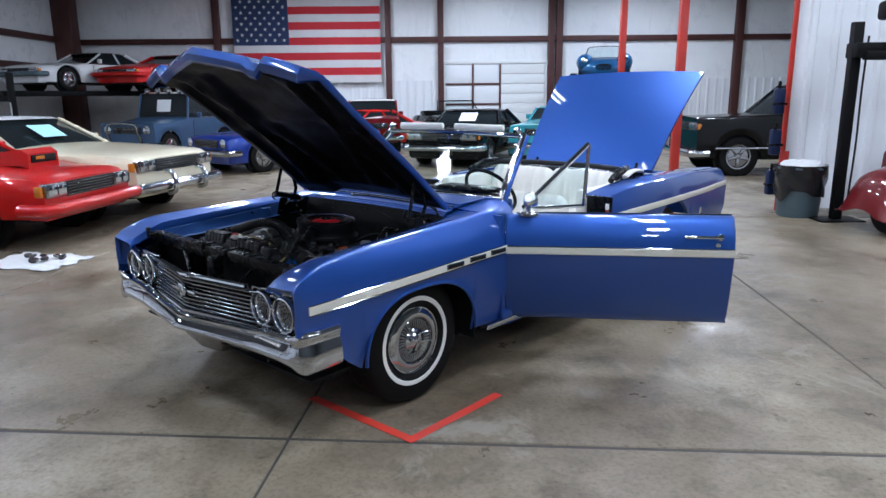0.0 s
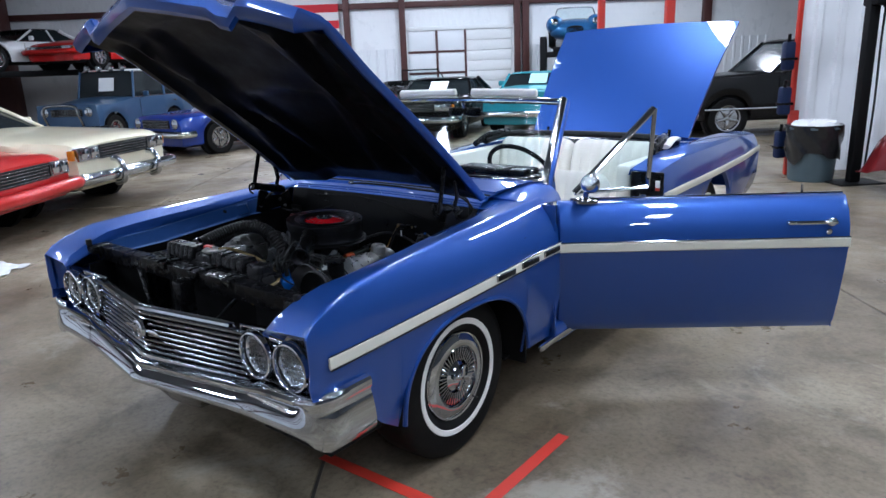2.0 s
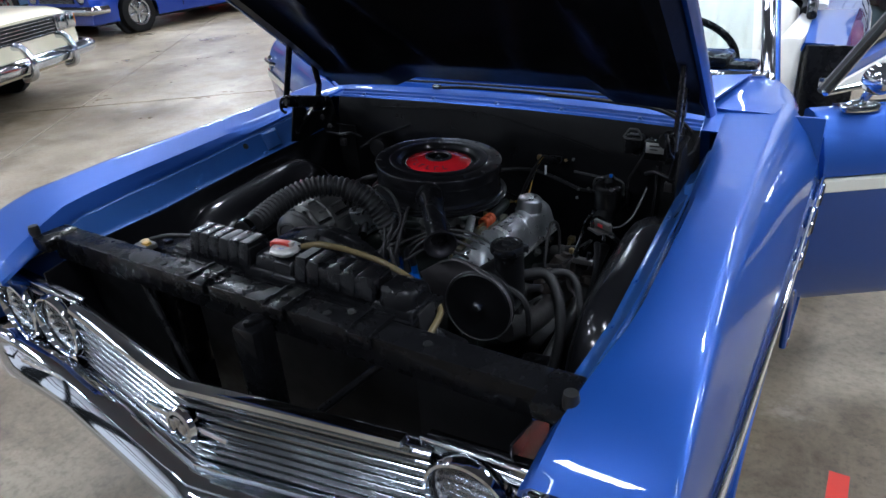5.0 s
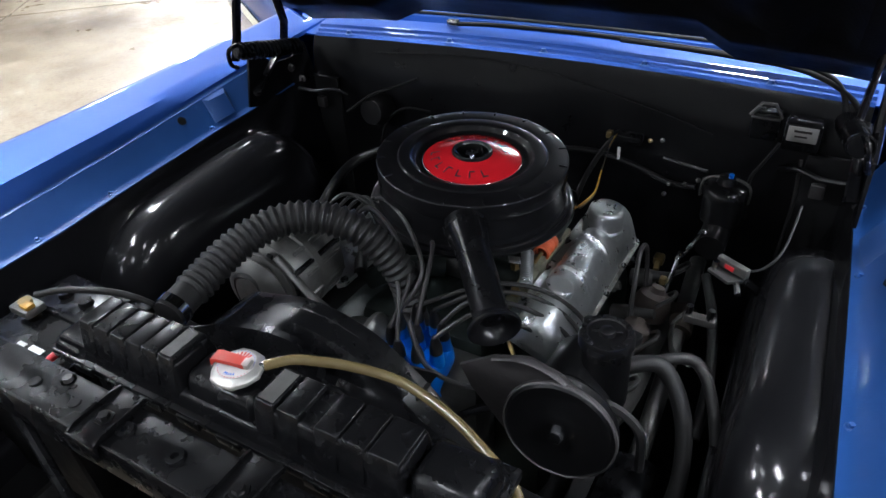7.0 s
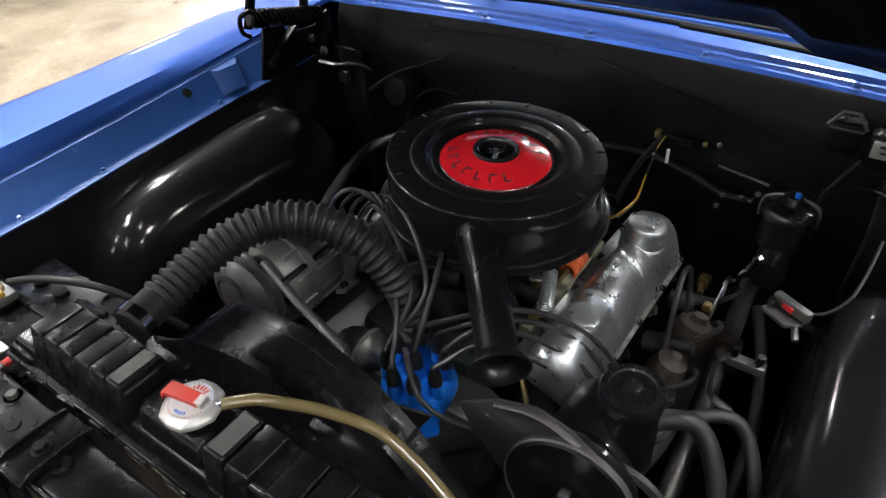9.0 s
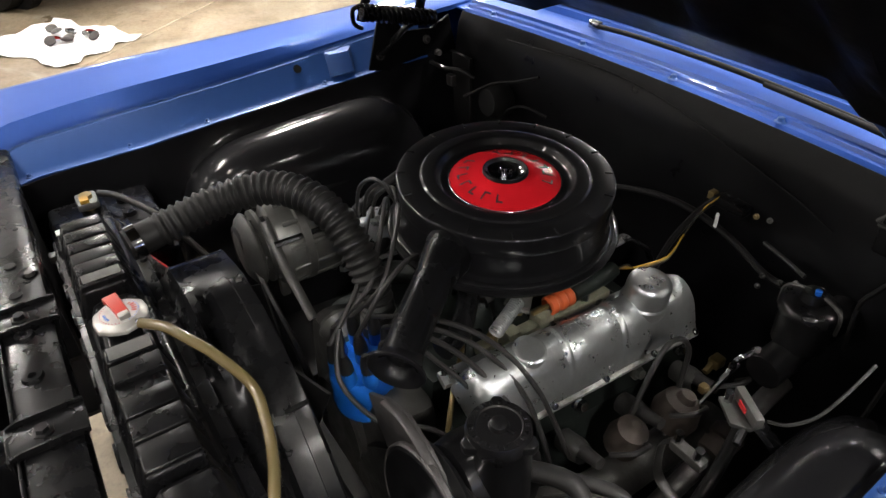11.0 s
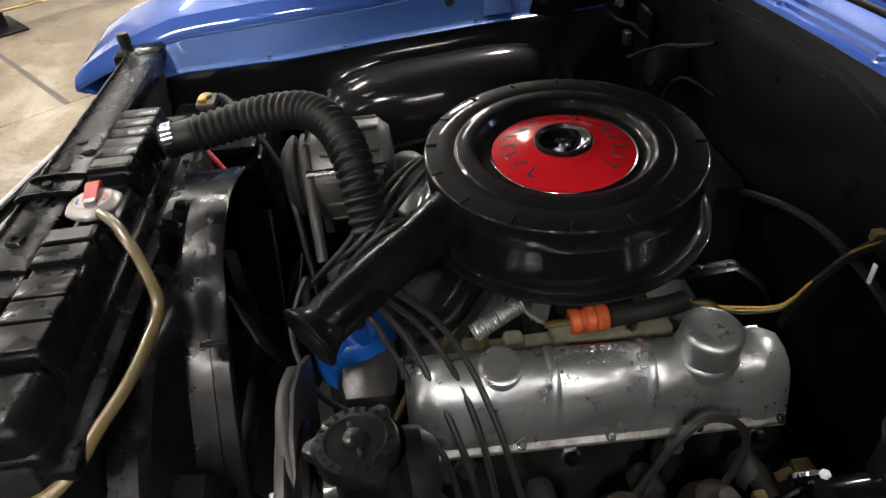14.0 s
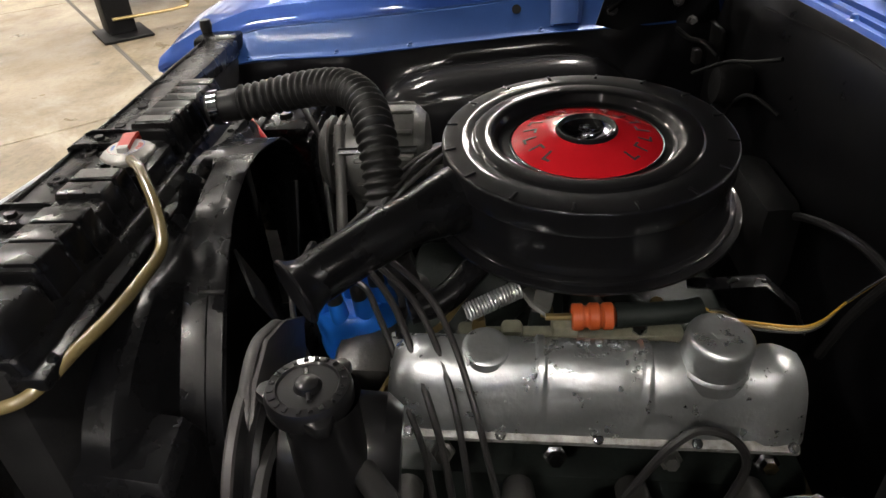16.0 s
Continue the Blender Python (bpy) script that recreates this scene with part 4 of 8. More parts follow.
for x0, x1, top in ((0.034, 0.062, 0.8465), (0.066, 0.096, 0.8455), (0.118, 0.150, 0.8425), (0.1535, 0.186, 0.8425), (0.1895, 0.228, 0.8420)):
    part("tank_rib", tank_piece(x0, x1, top, -0.5035, -0.4255, 0.0022, 0.012, 0.80), BLACK_SATIN, rad, "", 24)
part("tank_end", tank_piece(0.236, 0.316, 0.832, -0.505, -0.416, 0.014, 0.014), BLACK_SATIN, rad, "", 50)
part("tank_neck", tank_piece(-0.092, 0.024, 0.828, -0.502, -0.424, 0.012, 0.014), BLACK_SATIN, rad, "", 50)
part("tank_foot", tank_piece(-0.352, -0.296, 0.792, -0.512, -0.405, 0.008, 0.006), BLACK_SATIN, rad, "", 50)
part("tank_flange", box(-0.352, 0.322, -0.514, -0.398, 0.766, 0.781, 0.003), BLACK_SATIN, rad)
for k in range(9):
    part("flange_crimp", box(-0.30 + 0.068 * k, -0.262 + 0.068 * k, -0.5175, -0.512, 0.764, 0.778, 0.002), BLACK_SATIN, rad)
part("tank_label", box(0.037, 0.059, -0.488, -0.441, 0.8467, 0.8472, 0), ALLOY_DARK, rad, "worn grey label")
part("tank_label", box(-0.126, -0.106, -0.488, -0.441, 0.8467, 0.8472, 0), ALLOY_DARK, rad, "worn grey label")
for k in range(8):
    part("seam_rivet", lathe([(0, 0.004), (0.004, 0.004), (0.006, 0), (0, 0)], 8, pose(-0.30 + 0.085 * k, -0.405, 0.782)), BLACK_SATIN, rad)
CAPM = pose(-0.022, -0.461, 0.831) @ Matrix.Scale(0.86, 4)
b = bmesh.new()
rows = []
for r, h in ((0.022, -0.008), (0.023, 0.004), (0.0340, 0.005), (0.0365, 0.0065), (0.0370, 0.0110), (0.0355, 0.0135), (0.0325, 0.0150), (0.0290, 0.0178), (0.0270, 0.0184), (0.0, 0.0188)):
    lobed = 0.0022 if r > 0.0335 else 0.0
    rows.append([CAPM @ Vector(((r + lobed * max(0.0, math.cos(6 * a)) ** 3) * math.cos(a), (r + lobed * max(0.0, math.cos(6 * a)) ** 3) * math.sin(a), h)) for a in [2 * math.pi * q / 72 for q in range(72)]])
loft(rows, b, True)
bmesh.ops.remove_doubles(b, verts=b.verts[:], dist=1e-5)
cap = part("radiator_cap", b, CAP_METAL, rad, "round bright metal cap with notched rim", 40)
part("cap_label", lathe([(0.006, 0.0002), (0.0275, 0.0), (0.0275, 0.0008), (0.006, 0.0012)], 40, CAPM @ pose(0, 0, 0.0184)), CAP_GREY, cap, "white printed cap label")
for k, (a, r0, r1, w, ink) in enumerate(((70, 0.017, 0.024, 0.003, RED_TAG), (84, 0.017, 0.024, 0.003, RED_TAG), (98, 0.017, 0.024, 0.003, RED_TAG), (112, 0.017, 0.024, 0.003, RED_TAG), (126, 0.017, 0.022, 0.002, RED_TAG), (262, 0.0175, 0.0215, 0.002, CAP_BLUE), (272, 0.0175, 0.0215, 0.002, CAP_BLUE), (282, 0.0175, 0.0215, 0.002, CAP_BLUE), (292, 0.0175, 0.0215, 0.002, CAP_BLUE), (302, 0.0175, 0.0215, 0.002, CAP_BLUE))):
    part("cap_print", box(r0, r1, -w / 2, w / 2, 0, 0.0004, 0), ink, cap, m=CAPM @ pose(0, 0, 0.0193) @ Matrix.Rotation(radians(a), 4, "Z"))
for k in range(34):
    if k % 17 not in (0, 1):
        part("cap_print", box(0.0250, 0.0264, -0.0008, 0.0008, 0, 0.0004, 0), RED_TAG if k > 20 else CAP_BLUE, cap, m=CAPM @ pose(0, 0, 0.0191) @ Matrix.Rotation(k * 2 * math.pi / 34, 4, "Z"))
lever = part("cap_lever", loft([[(w, y, z), (-w, y, z), (-w, y, z + h), (w, y, z + h)] for y, z, w, h in ((-0.012, 0.0, 0.0085, 0.007), (0.004, 0.002, 0.0085, 0.0065), (0.030, 0.004, 0.0095, 0.0055), (0.040, 0.002, 0.0100, 0.005), (0.0415, -0.006, 0.0100, 0.004))], None, True, True, ), RED_TAG, cap, "red safety lever", m=CAPM @ pose(0.004, 0.002, 0.0200, 0, 0, 100))
part("lever_foot", box(-0.0075, 0.0075, -0.019, -0.008, 0, 0.008, 0.001), CAP_METAL, cap, m=CAPM @ pose(0.004, 0.002, 0.0196, 0, 0, 100))
part("overflow_hose", sweep(spline([(0.006, -0.444, 0.842), (0.030, -0.422, 0.842), (0.053, -0.407, 0.836), (0.086, -0.385, 0.822), (0.137, -0.362, 0.800), (0.188, -0.366, 0.791), (0.236, -0.378, 0.783), (0.275, -0.394, 0.776), (0.305, -0.406, 0.769), (0.328, -0.424, 0.762), (0.338, -0.460, 0.756), (0.345, -0.51, 0.745), (0.352, -0.56, 0.72)]), 0.0068, 12), AMBER_HOSE, rad, "amber translucent overflow hose")
part("hose_nipple", sweep([(-0.004, -0.450, 0.840), (0.018, -0.432, 0.842)], 0.005, 10), CHROME_DULL, rad)

# fan shroud and fan
REAR = spline([(-0.26, 0, 0.42), (-0.262, 0, 0.58), (-0.232, 0, 0.715), (-0.165, 0, 0.788), (-0.117, 0, 0.806), (-0.03, 0, 0.822), (0.05, 0, 0.806), (0.10, 0, 0.776), (0.145, 0, 0.737), (0.19, 0, 0.685), (0.228, 0, 0.632), (0.25, 0, 0.57), (0.255, 0, 0.42)], 9)
FRONT = spline([(-0.335, 0, 0.42), (-0.335, 0, 0.62), (-0.325, 0, 0.745), (-0.26, 0, 0.766), (-0.16, 0, 0.768), (-0.06, 0, 0.768), (0.05, 0, 0.768), (0.13, 0, 0.762), (0.20, 0, 0.745), (0.265, 0, 0.715), (0.315, 0, 0.66), (0.33, 0, 0.58), (0.33, 0, 0.42)], 9)
rows = []
for y, t in ((-0.412, 0.0), (-0.402, 0.04), (-0.392, 0.16), (-0.382, 0.36), (-0.372, 0.56), (-0.362, 0.76), (-0.352, 0.9), (-0.338, 0.97), (-0.325, 0.99), (-0.324, 1.02), (-0.306, 1.025), (-0.304, 1.0)):
    row = []
    for k, (f, r) in enumerate(zip(FRONT, REAR)):
        s = k / (len(REAR) - 1)
        boss = 1 - min(1.0, max(0.0, (s - 0.375 - 0.19 * (0.9 - min(t, 0.9))) / 0.024))    # the raised corner ends in a slanting step
        late = max(0.0, min(1.0, (t - 0.45) / 0.5))
        early = max(0.0, min(1.0, t / 0.38))
        w = (boss * early + (1 - boss) * late) if t < 0.95 else t
        w = w * w * (3 - 2 * w) if w < 1 else w
        row.append((f.x + (r.x - f.x) * w, y, f.z + (r.z - f.z) * w))
    rows.append(row)
b = loft(rows)
thick(b, 0.004)
shroud = part("fan_shroud", b, BLACK_SATIN, eng, "black plastic fan shroud with raised corner", 34)
part("shroud_joint", box(0.139, 0.146, -0.335, -0.304, 0.738, 0.7415, 0.001), BLACK_MATT, shroud)
part("shroud_step", loft([[(0.24, y, 0.42), (0.24, y, z - 0.02), (0.25, y, z), (0.325, y, z - 0.012), (0.335, y, z - 0.03), (0.335, y, 0.42)] for y, z in ((-0.42, 0.665), (-0.40, 0.668), (-0.335, 0.655), (-0.325, 0.64))], None, False, True), BLACK_SATIN, shroud, "", 40)
fan = part("cooling_fan", lathe([(0, -0.02), (0.05, -0.02), (0.05, 0.02), (0, 0.02)], 24, axis_to((0, -0.29, 0.55), (0, 1, 0))), BLACK_SATIN, eng, "black engine fan")
for k in range(6):
    bb = box(0.03, 0.225, -0.035, 0.035, -0.002, 0.002, 0.001)
    part("blade", bb, BLACK_MATT, fan, m=axis_to((0, -0.29, 0.55), (0, 1, 0)) @ Matrix.Rotation(k * math.pi / 3, 4, "Z") @ Matrix.Rotation(0.5, 4, "X"))

# engine block and manifold
TILT = Matrix.Translation((0, 0.1, 0.6)) @ Matrix.Rotation(radians(-3.5), 4, "X") @ Matrix.Translation((0, -0.1, -0.6))
engine = part("engine_block", box(-0.24, 0.24, -0.13, 0.36, 0.30, 0.545, 0.03), IRON_GREEN, eng, "dark green cast engine block", m=TILT)
part("intake_manifold", box(-0.125, 0.125, -0.12, 0.30, 0.54, 0.625, 0.02), IRON_GREEN, engine, "dark green cast manifold", m=TILT)
for k in range(4):
    for sd in (1, -1):
        part("intake_runner", sweep(spline([(sd * 0.03, 0.03 + 0.035 * k, 0.645), (sd * 0.08, 0.0 + 0.058 * k, 0.650), (sd * 0.125, -0.035 + 0.085 * k, 0.640), (sd * 0.15, -0.045 + 0.092 * k, 0.625)]), 0.020, 12), IRON_GREEN, engine, m=TILT)
part("manifold_riser", box(-0.055, 0.055, 0.03, 0.16, 0.62, 0.665, 0.012), ALLOY_DARK, engine, m=TILT)
part("thermostat_housing", lathe([(0.040, 0.0), (0.042, 0.02), (0.030, 0.03), (0.026, 0.075), (0, 0.078)], 24, pose(0.004, -0.128, 0.615, 8, 0, 0)), ALLOY_DARK, engine, "cast hose neck")
part("front_cover", box(-0.14, 0.16, -0.205, -0.12, 0.34, 0.62, 0.03), ALLOY_DARK, engine, m=TILT)


COVER = ((0.2560, 0.630), (0.2525, 0.642), (0.2475, 0.660), (0.2410, 0.680), (0.2340, 0.694), (0.2240, 0.7045), (0.2110, 0.7105), (0.1980, 0.7115), (0.1870, 0.7050), (0.1770, 0.692), (0.1680, 0.675), (0.1600, 0.655))


def valve_cover(side):
    # across, from the outer flange over the top to the inner one; k swells or shrinks it
    def sec(y, k=1.0, lift=0.0):
        out = []
        for i, (x, z) in enumerate(COVER):
            zb = 0.630 + (0.256 - x) * 0.26
            out.append((side * (0.208 + (x - 0.208) * (1 + (k - 1) * 0.5)), y, zb + (z - zb) * k + lift * min(1.0, (z - zb) / 0.04)))
        return out
    y0, y1 = -0.120, 0.310
    secs = [sec(y0 + d, k) for d, k in ((0.0, 0.30), (0.002, 0.55), (0.008, 0.76), (0.018, 0.90), (0.032, 0.97), (0.05, 1.0))]
    for yr in (0.039, 0.146):
        secs += [sec(yr - 0.009), sec(yr - 0.0060, 1.0, -0.002), sec(yr - 0.0032, 1.0, 0.0032), sec(yr + 0.0032, 1.0, 0.0032), sec(yr + 0.0060, 1.0, -0.002), sec(yr + 0.009)]
    secs += [sec(0.177), sec(0.185, 0.97), sec(0.258, 0.94), sec(0.266, 1.03), sec(0.278, 1.045), sec(0.288, 1.0), sec(0.299, 0.92), sec(0.306, 0.78), sec(y1, 0.55), sec(y1 + 0.001, 0.25)]
    n = len(COVER)
    b = loft(secs)
    vs = list(b.verts)
    b.faces.new(vs[:n][::-1])
    b.faces.new(vs[-n:])
    vc = part("valve_cover", b, SILVER, eng, "silver painted valve cover with two cast ribs", 45, TILT)
    rim = loft([[(side * x, y, z) for x, z in ((0.247, 0.640), (0.2605, 0.6275), (0.260, 0.6225), (0.246, 0.632))] for y in (y0 + 0.006, y1 - 0.008)], None, True, True)
    part("cover_flange", rim, COVER_EDGE, vc, m=TILT)
    rim = loft([[(side * x, y, z) for x, z in ((0.166, 0.659), (0.146, 0.668), (0.145, 0.660), (0.164, 0.650))] for y in (y0 - 0.004, y1 + 0.004)], None, True, True)
    part("cover_flange", rim, SILVER, vc, m=TILT)
    for y in (-0.095, 0.0, 0.1, 0.2, 0.296):
        part("cover_bolt", lathe([(0, 0.007), (0.0035, 0.007), (0.004, 0.002), (0.006, 0.002), (0, 0.002)], 8), CHROME_DULL, vc, m=TILT @ pose(side * 0.2565, y, 0.630, 0, side * 38, 0))
        part("cover_bolt", lathe([(0, 0.010), (0.005, 0.010), (0.0055, 0.003), (0.009, 0.003), (0, 0.003)], 8), CHROME_DULL, vc, m=TILT @ pose(side * 0.153, y - 0.02, 0.664, 0, side * -24, 0))
    part("cover_plug", lathe([(0.024, -0.014), (0.024, 0.002), (0.022, 0.0038), (0.018, 0.0044), (0, 0.0044)], 32), SILVER, vc, m=TILT @ pose(side * 0.213, -0.018, 0.7105, 0, side * 14, 0))
    return vc


vc_left = valve_cover(1)
valve_cover(-1)
OILM = pose(0.207, 0.219, 0.683, -3, 7, 0)
oil = part("oil_filler_cap", lathe([(0.0365, -0.006), (0.0365, 0.008), (0.0372, 0.010), (0.036, 0.0125), (0.0345, 0.014), (0.0335, 0.042), (0.032, 0.047), (0.0285, 0.0505), (0.022, 0.0515), (0, 0.0515)], 48, OILM), SILVER, eng, "plain silver oil filler cap")
part("cap_emblem", prism([(-0.008, -0.007), (0.0, -0.011), (0.008, -0.007), (0.008, 0.005), (0.0, 0.011), (-0.008, 0.005)], 0, 0.0007, 0, None, OILM @ pose(0, 0, 0.0515)), SILVER, oil)


def raised_text(text, size, mat, parent, m, depth=0.0006, name="lettering"):
    c = bpy.data.curves.new(name, "FONT")
    c.body, c.size, c.extrude, c.align_x, c.align_y = text, size, depth, "CENTER", "CENTER"
    c.resolution_u = 3
    o = new("tmp_text", c)
    dg = bpy.context.evaluated_depsgraph_get()
    me = bpy.data.meshes.new_from_object(o.evaluated_get(dg))
    bpy.data.objects.remove(o)
    me.transform(m)
    me.materials.clear()
    me.materials.append(mat)
    ob = new(name, me)
    ob.parent = parent
    return ob


for text, size, x, z, tip in (("FIRING ORDER", 0.0112, 0.2005, 0.7113, 3), ("18436572", 0.0118, 0.2150, 0.7085, 15)):
    raised_text(text, size, SILVER, vc_left, TILT @ Matrix.Translation((x, 0.093, z)) @ Matrix.Rotation(radians(tip), 4, "Y") @ Matrix.Rotation(radians(90), 4, "Z"), 0.0011)

# air cleaner
AC = Matrix.Translation((-0.003, 0.1085, 0.852)) @ Matrix.Rotation(radians(3.4), 4, "Y") @ Matrix.Translation((0, 0, -0.85))
air = part("air_cleaner", lathe([(0, 0.752), (0.10, 0.752), (0.150, 0.755), (0.176, 0.758), (0.1830, 0.7605), (0.1855, 0.7635), (0.1850, 0.7665), (0.1815, 0.7680), (0.1770, 0.7685), (0.1765, 0.7705), (0.1770, 0.7725), (0.1750, 0.7745), (0.1705, 0.7755), (0.1700, 0.7785), (0.1685, 0.7815), (0.1672, 0.786), (0.1668, 0.805), (0.1668, 0.826)], 128), AIR_BLACK, eng, "glossy black round air cleaner housing", 50, AC)
lid = part("air_cleaner_lid", lathe([(0.1655, 0.8225), (0.1680, 0.8230), (0.1690, 0.8260), (0.1690, 0.8490), (0.1686, 0.8512), (0.1674, 0.8526), (0.1655, 0.8533), (0.1480, 0.8537), (0.1345, 0.8537), (0.1325, 0.8528), (0.1312, 0.8532), (0.1300, 0.8550), (0.1280, 0.8560), (0.1120, 0.8560), (0.1085, 0.8550), (0.1060, 0.8520), (0.1035, 0.8455), (0.1010, 0.8425), (0.0960, 0.8412), (0.0900, 0.8410), (0.0870, 0.8405)], 128), AIR_BLACK, air, "black lid with stamped ribs", 50, AC)
ring = part("red_ring", lathe([(0.0880, 0.8408), (0.0872, 0.8428), (0.0800, 0.8450), (0.060, 0.8508), (0.042, 0.8555), (0.034, 0.8560)], 96), RED_GLOSS, air, "red enamel ring with dark marks", 50, AC)
part("ring_edge", lathe([(0.0868, 0.8432), (0.0885, 0.8440), (0.0900, 0.8430), (0.0902, 0.8412)], 96), CHROME_DULL, air, "thin bright ring edge", 50, AC)
part("center_knob", lathe([(0.030, 0.857), (0.026, 0.853), (0.018, 0.849), (0.010, 0.848), (0.0, 0.8485)], 48), CHROME, air, "chrome dished centre knob", 60, AC)
part("knob_rim", lathe([(0.0355, 0.8545), (0.0360, 0.8585), (0.0345, 0.8612), (0.0325, 0.8615), (0.0305, 0.8595), (0.0285, 0.854)], 48), AIR_BLACK, air, m=AC)
wing = part("knob_stud", lathe([(0, 0.862), (0.004, 0.862), (0.005, 0.859), (0.005, 0.847), (0, 0.847)], 12), CHROME_DULL, air, m=AC)
part("wing_nut", prism([(-0.012, 0.0), (-0.010, 0.009), (-0.004, 0.003), (0.004, 0.003), (0.010, 0.009), (0.012, 0.0)], -0.0015, 0.0015, 0.0005, None, AC @ pose(0, 0, 0.852, 90, 0, 40)), CHROME_DULL, wing)
for k in range(16):
    a = 2 * math.pi * k / 16 + 0.2
    bb = box(0.1535, 0.1672, -0.0018, 0.0018, 0.8505, 0.8552, 0.0011)
    bmesh.ops.rotate(bb, cent=(0.161, 0, 0.852), matrix=Matrix.Rotation(0.08, 3, "Y"), verts=bb.verts[:])
    part("lid_rib", bb, AIR_BLACK, air, m=AC @ Matrix.Rotation(a, 4, "Z"))
# plain bars stand for the model name on the ring
for a0, count in ((-158, 7), (42, 7)):
    for k in range(count):
        a = radians(a0 + 19.0 * k)
        q = AC @ Matrix.Rotation(a, 4, "Z") @ pose(0.066, 0, 0.8494, 0, 13.8, 0)
        part("ring_mark", box(-0.0085, 0.0085, -0.0052, -0.0026, 0, 0.0005, 0), DARK_INK, air, m=q)
        part("ring_mark", box(-0.0085, -0.0055, -0.0026, 0.0052, 0, 0.0005, 0) if k % 2 else box(0.0050, 0.0080, -0.0026, 0.0052, 0, 0.0005, 0), DARK_INK, air, m=q)
# snorkel
sn = [(0.040, -0.005, 0.806), (0.066, -0.045, 0.807), (0.092, -0.080, 0.805), (0.130, -0.128, 0.797), (0.166, -0.172, 0.786), (0.182, -0.192, 0.780)]
part("air_snorkel", sweep(spline(sn), lambda q, d: 0.044 - 0.016 * min(1.0, q / 0.42) - 0.002 * q, 28, None, 1.12), BLACK_SATIN, air, "black air intake snorkel")
part("snorkel_lip", lathe([(0.017, -0.014), (0.019, 0.004), (0.026, 0.016), (0.036, 0.0205), (0.0385, 0.019), (0.0385, 0.016), (0.033, 0.010), (0.028, 0.000), (0.026, -0.012)], 40, axis_to((0.181, -0.191, 0.780), (0.62, -0.76, -0.20))), AIR_BLACK, air, "flared snorkel mouth")
part("snorkel_mouth", lathe([(0, -0.004), (0.020, -0.004), (0.020, -0.008), (0, -0.008)], 24, axis_to((0.181, -0.191, 0.780), (0.62, -0.76, -0.20))), BLACK_MATT, air)
part("carburettor", lathe([(0.05, 0.63), (0.06, 0.66), (0.05, 0.68), (0.06, 0.725), (0.06, 0.75), (0, 0.75)], 24), ALLOY, engine, m=AC)

# radiator hose: corrugated
hp = spline([(-0.196, -0.420, 0.826), (-0.203, -0.36, 0.832), (-0.200, -0.28, 0.848), (-0.172, -0.212, 0.860), (-0.122, -0.172, 0.857), (-0.070, -0.152, 0.838), (-0.032, -0.142, 0.802), (-0.004, -0.136, 0.755), (0.006, -0.134, 0.70)], 40)
hose = part("radiator_hose", sweep(hp, lambda s, d: 0.0235 if d < 0.045 else 0.0245 + 0.0026 * math.sin(d * 2 * math.pi / 0.0125), 20), RUBBER, eng, "ribbed black rubber radiator hose", 80)
part("hose_clamp", lathe([(0.025, -0.007), (0.0262, -0.007), (0.0262, 0.007), (0.025, 0.007)], 28, axis_to((-0.198, -0.408, 0.827), (-0.1, 1, 0.1))), CHROME, hose)

# alternator
alt_m = axis_to((-0.215, -0.215, 0.735), (0, 1, 0))
alt = part("alternator", lathe([(0, -0.01), (0.055, -0.01), (0.072, 0.0), (0.075, 0.012), (0.075, 0.035), (0.079, 0.038), (0.079, 0.05), (0.075, 0.053), (0.074, 0.10), (0.06, 0.115), (0, 0.12)], 40, alt_m), ALLOY, eng, "cast alloy alternator with pulley")
part("alternator_pulley", lathe([(0, -0.050), (0.020, -0.052), (0.042, -0.048), (0.056, -0.040), (0.062, -0.032), (0.060, -0.028), (0.050, -0.024), (0.062, -0.018), (0.062, -0.012), (0, -0.012)], 40, alt_m), ALLOY_DARK, alt)
for k in range(10):
    part("vent_slot", box(0.035, 0.066, -0.005, 0.005, -0.012, -0.006, 0.001), BLACK_MATT, alt, m=alt_m @ Matrix.Rotation(k * math.pi / 5, 4, "Z"))
for k in range(12):
    part("case_rib", box(0.070, 0.0785, -0.004, 0.004, 0.012, 0.098, 0.002, 1), ALLOY, alt, m=alt_m @ Matrix.Rotation(k * math.pi / 6 + 0.2, 4, "Z"))
for k in range(14):
    part("fan_vane", box(0.030, 0.053, -0.0015, 0.0015, -0.032, -0.012, 0, 1), ALLOY_DARK, alt, m=alt_m @ Matrix.Rotation(k * math.pi / 7, 4, "Z") @ Matrix.Rotation(0.5, 4, "X"))
part("case_bolt", rod((-0.152, -0.225, 0.77), (-0.152, -0.11, 0.77), 0.006, 8), CHROME_DULL, alt)
part("alternator_bracket", box(-0.20, -0.185, -0.22, -0.205, 0.64, 0.80, 0.003), ALLOY_DARK, alt)
part("mounting_strap", sweep([(-0.18, -0.225, 0.80), (-0.13, -0.222, 0.74), (-0.06, -0.215, 0.68)], 0.008, 8, None, 0.4), ALLOY_DARK, alt)

part("choke_stove", lathe([(0, 0.035), (0.016, 0.033), (0.027, 0.024), (0.031, 0.008), (0.031, -0.04), (0, -0.04)], 28, pose(-0.231, -0.079, 0.705, 0, -10, 0)), ALLOY, eng, "small silver dome behind the alternator")

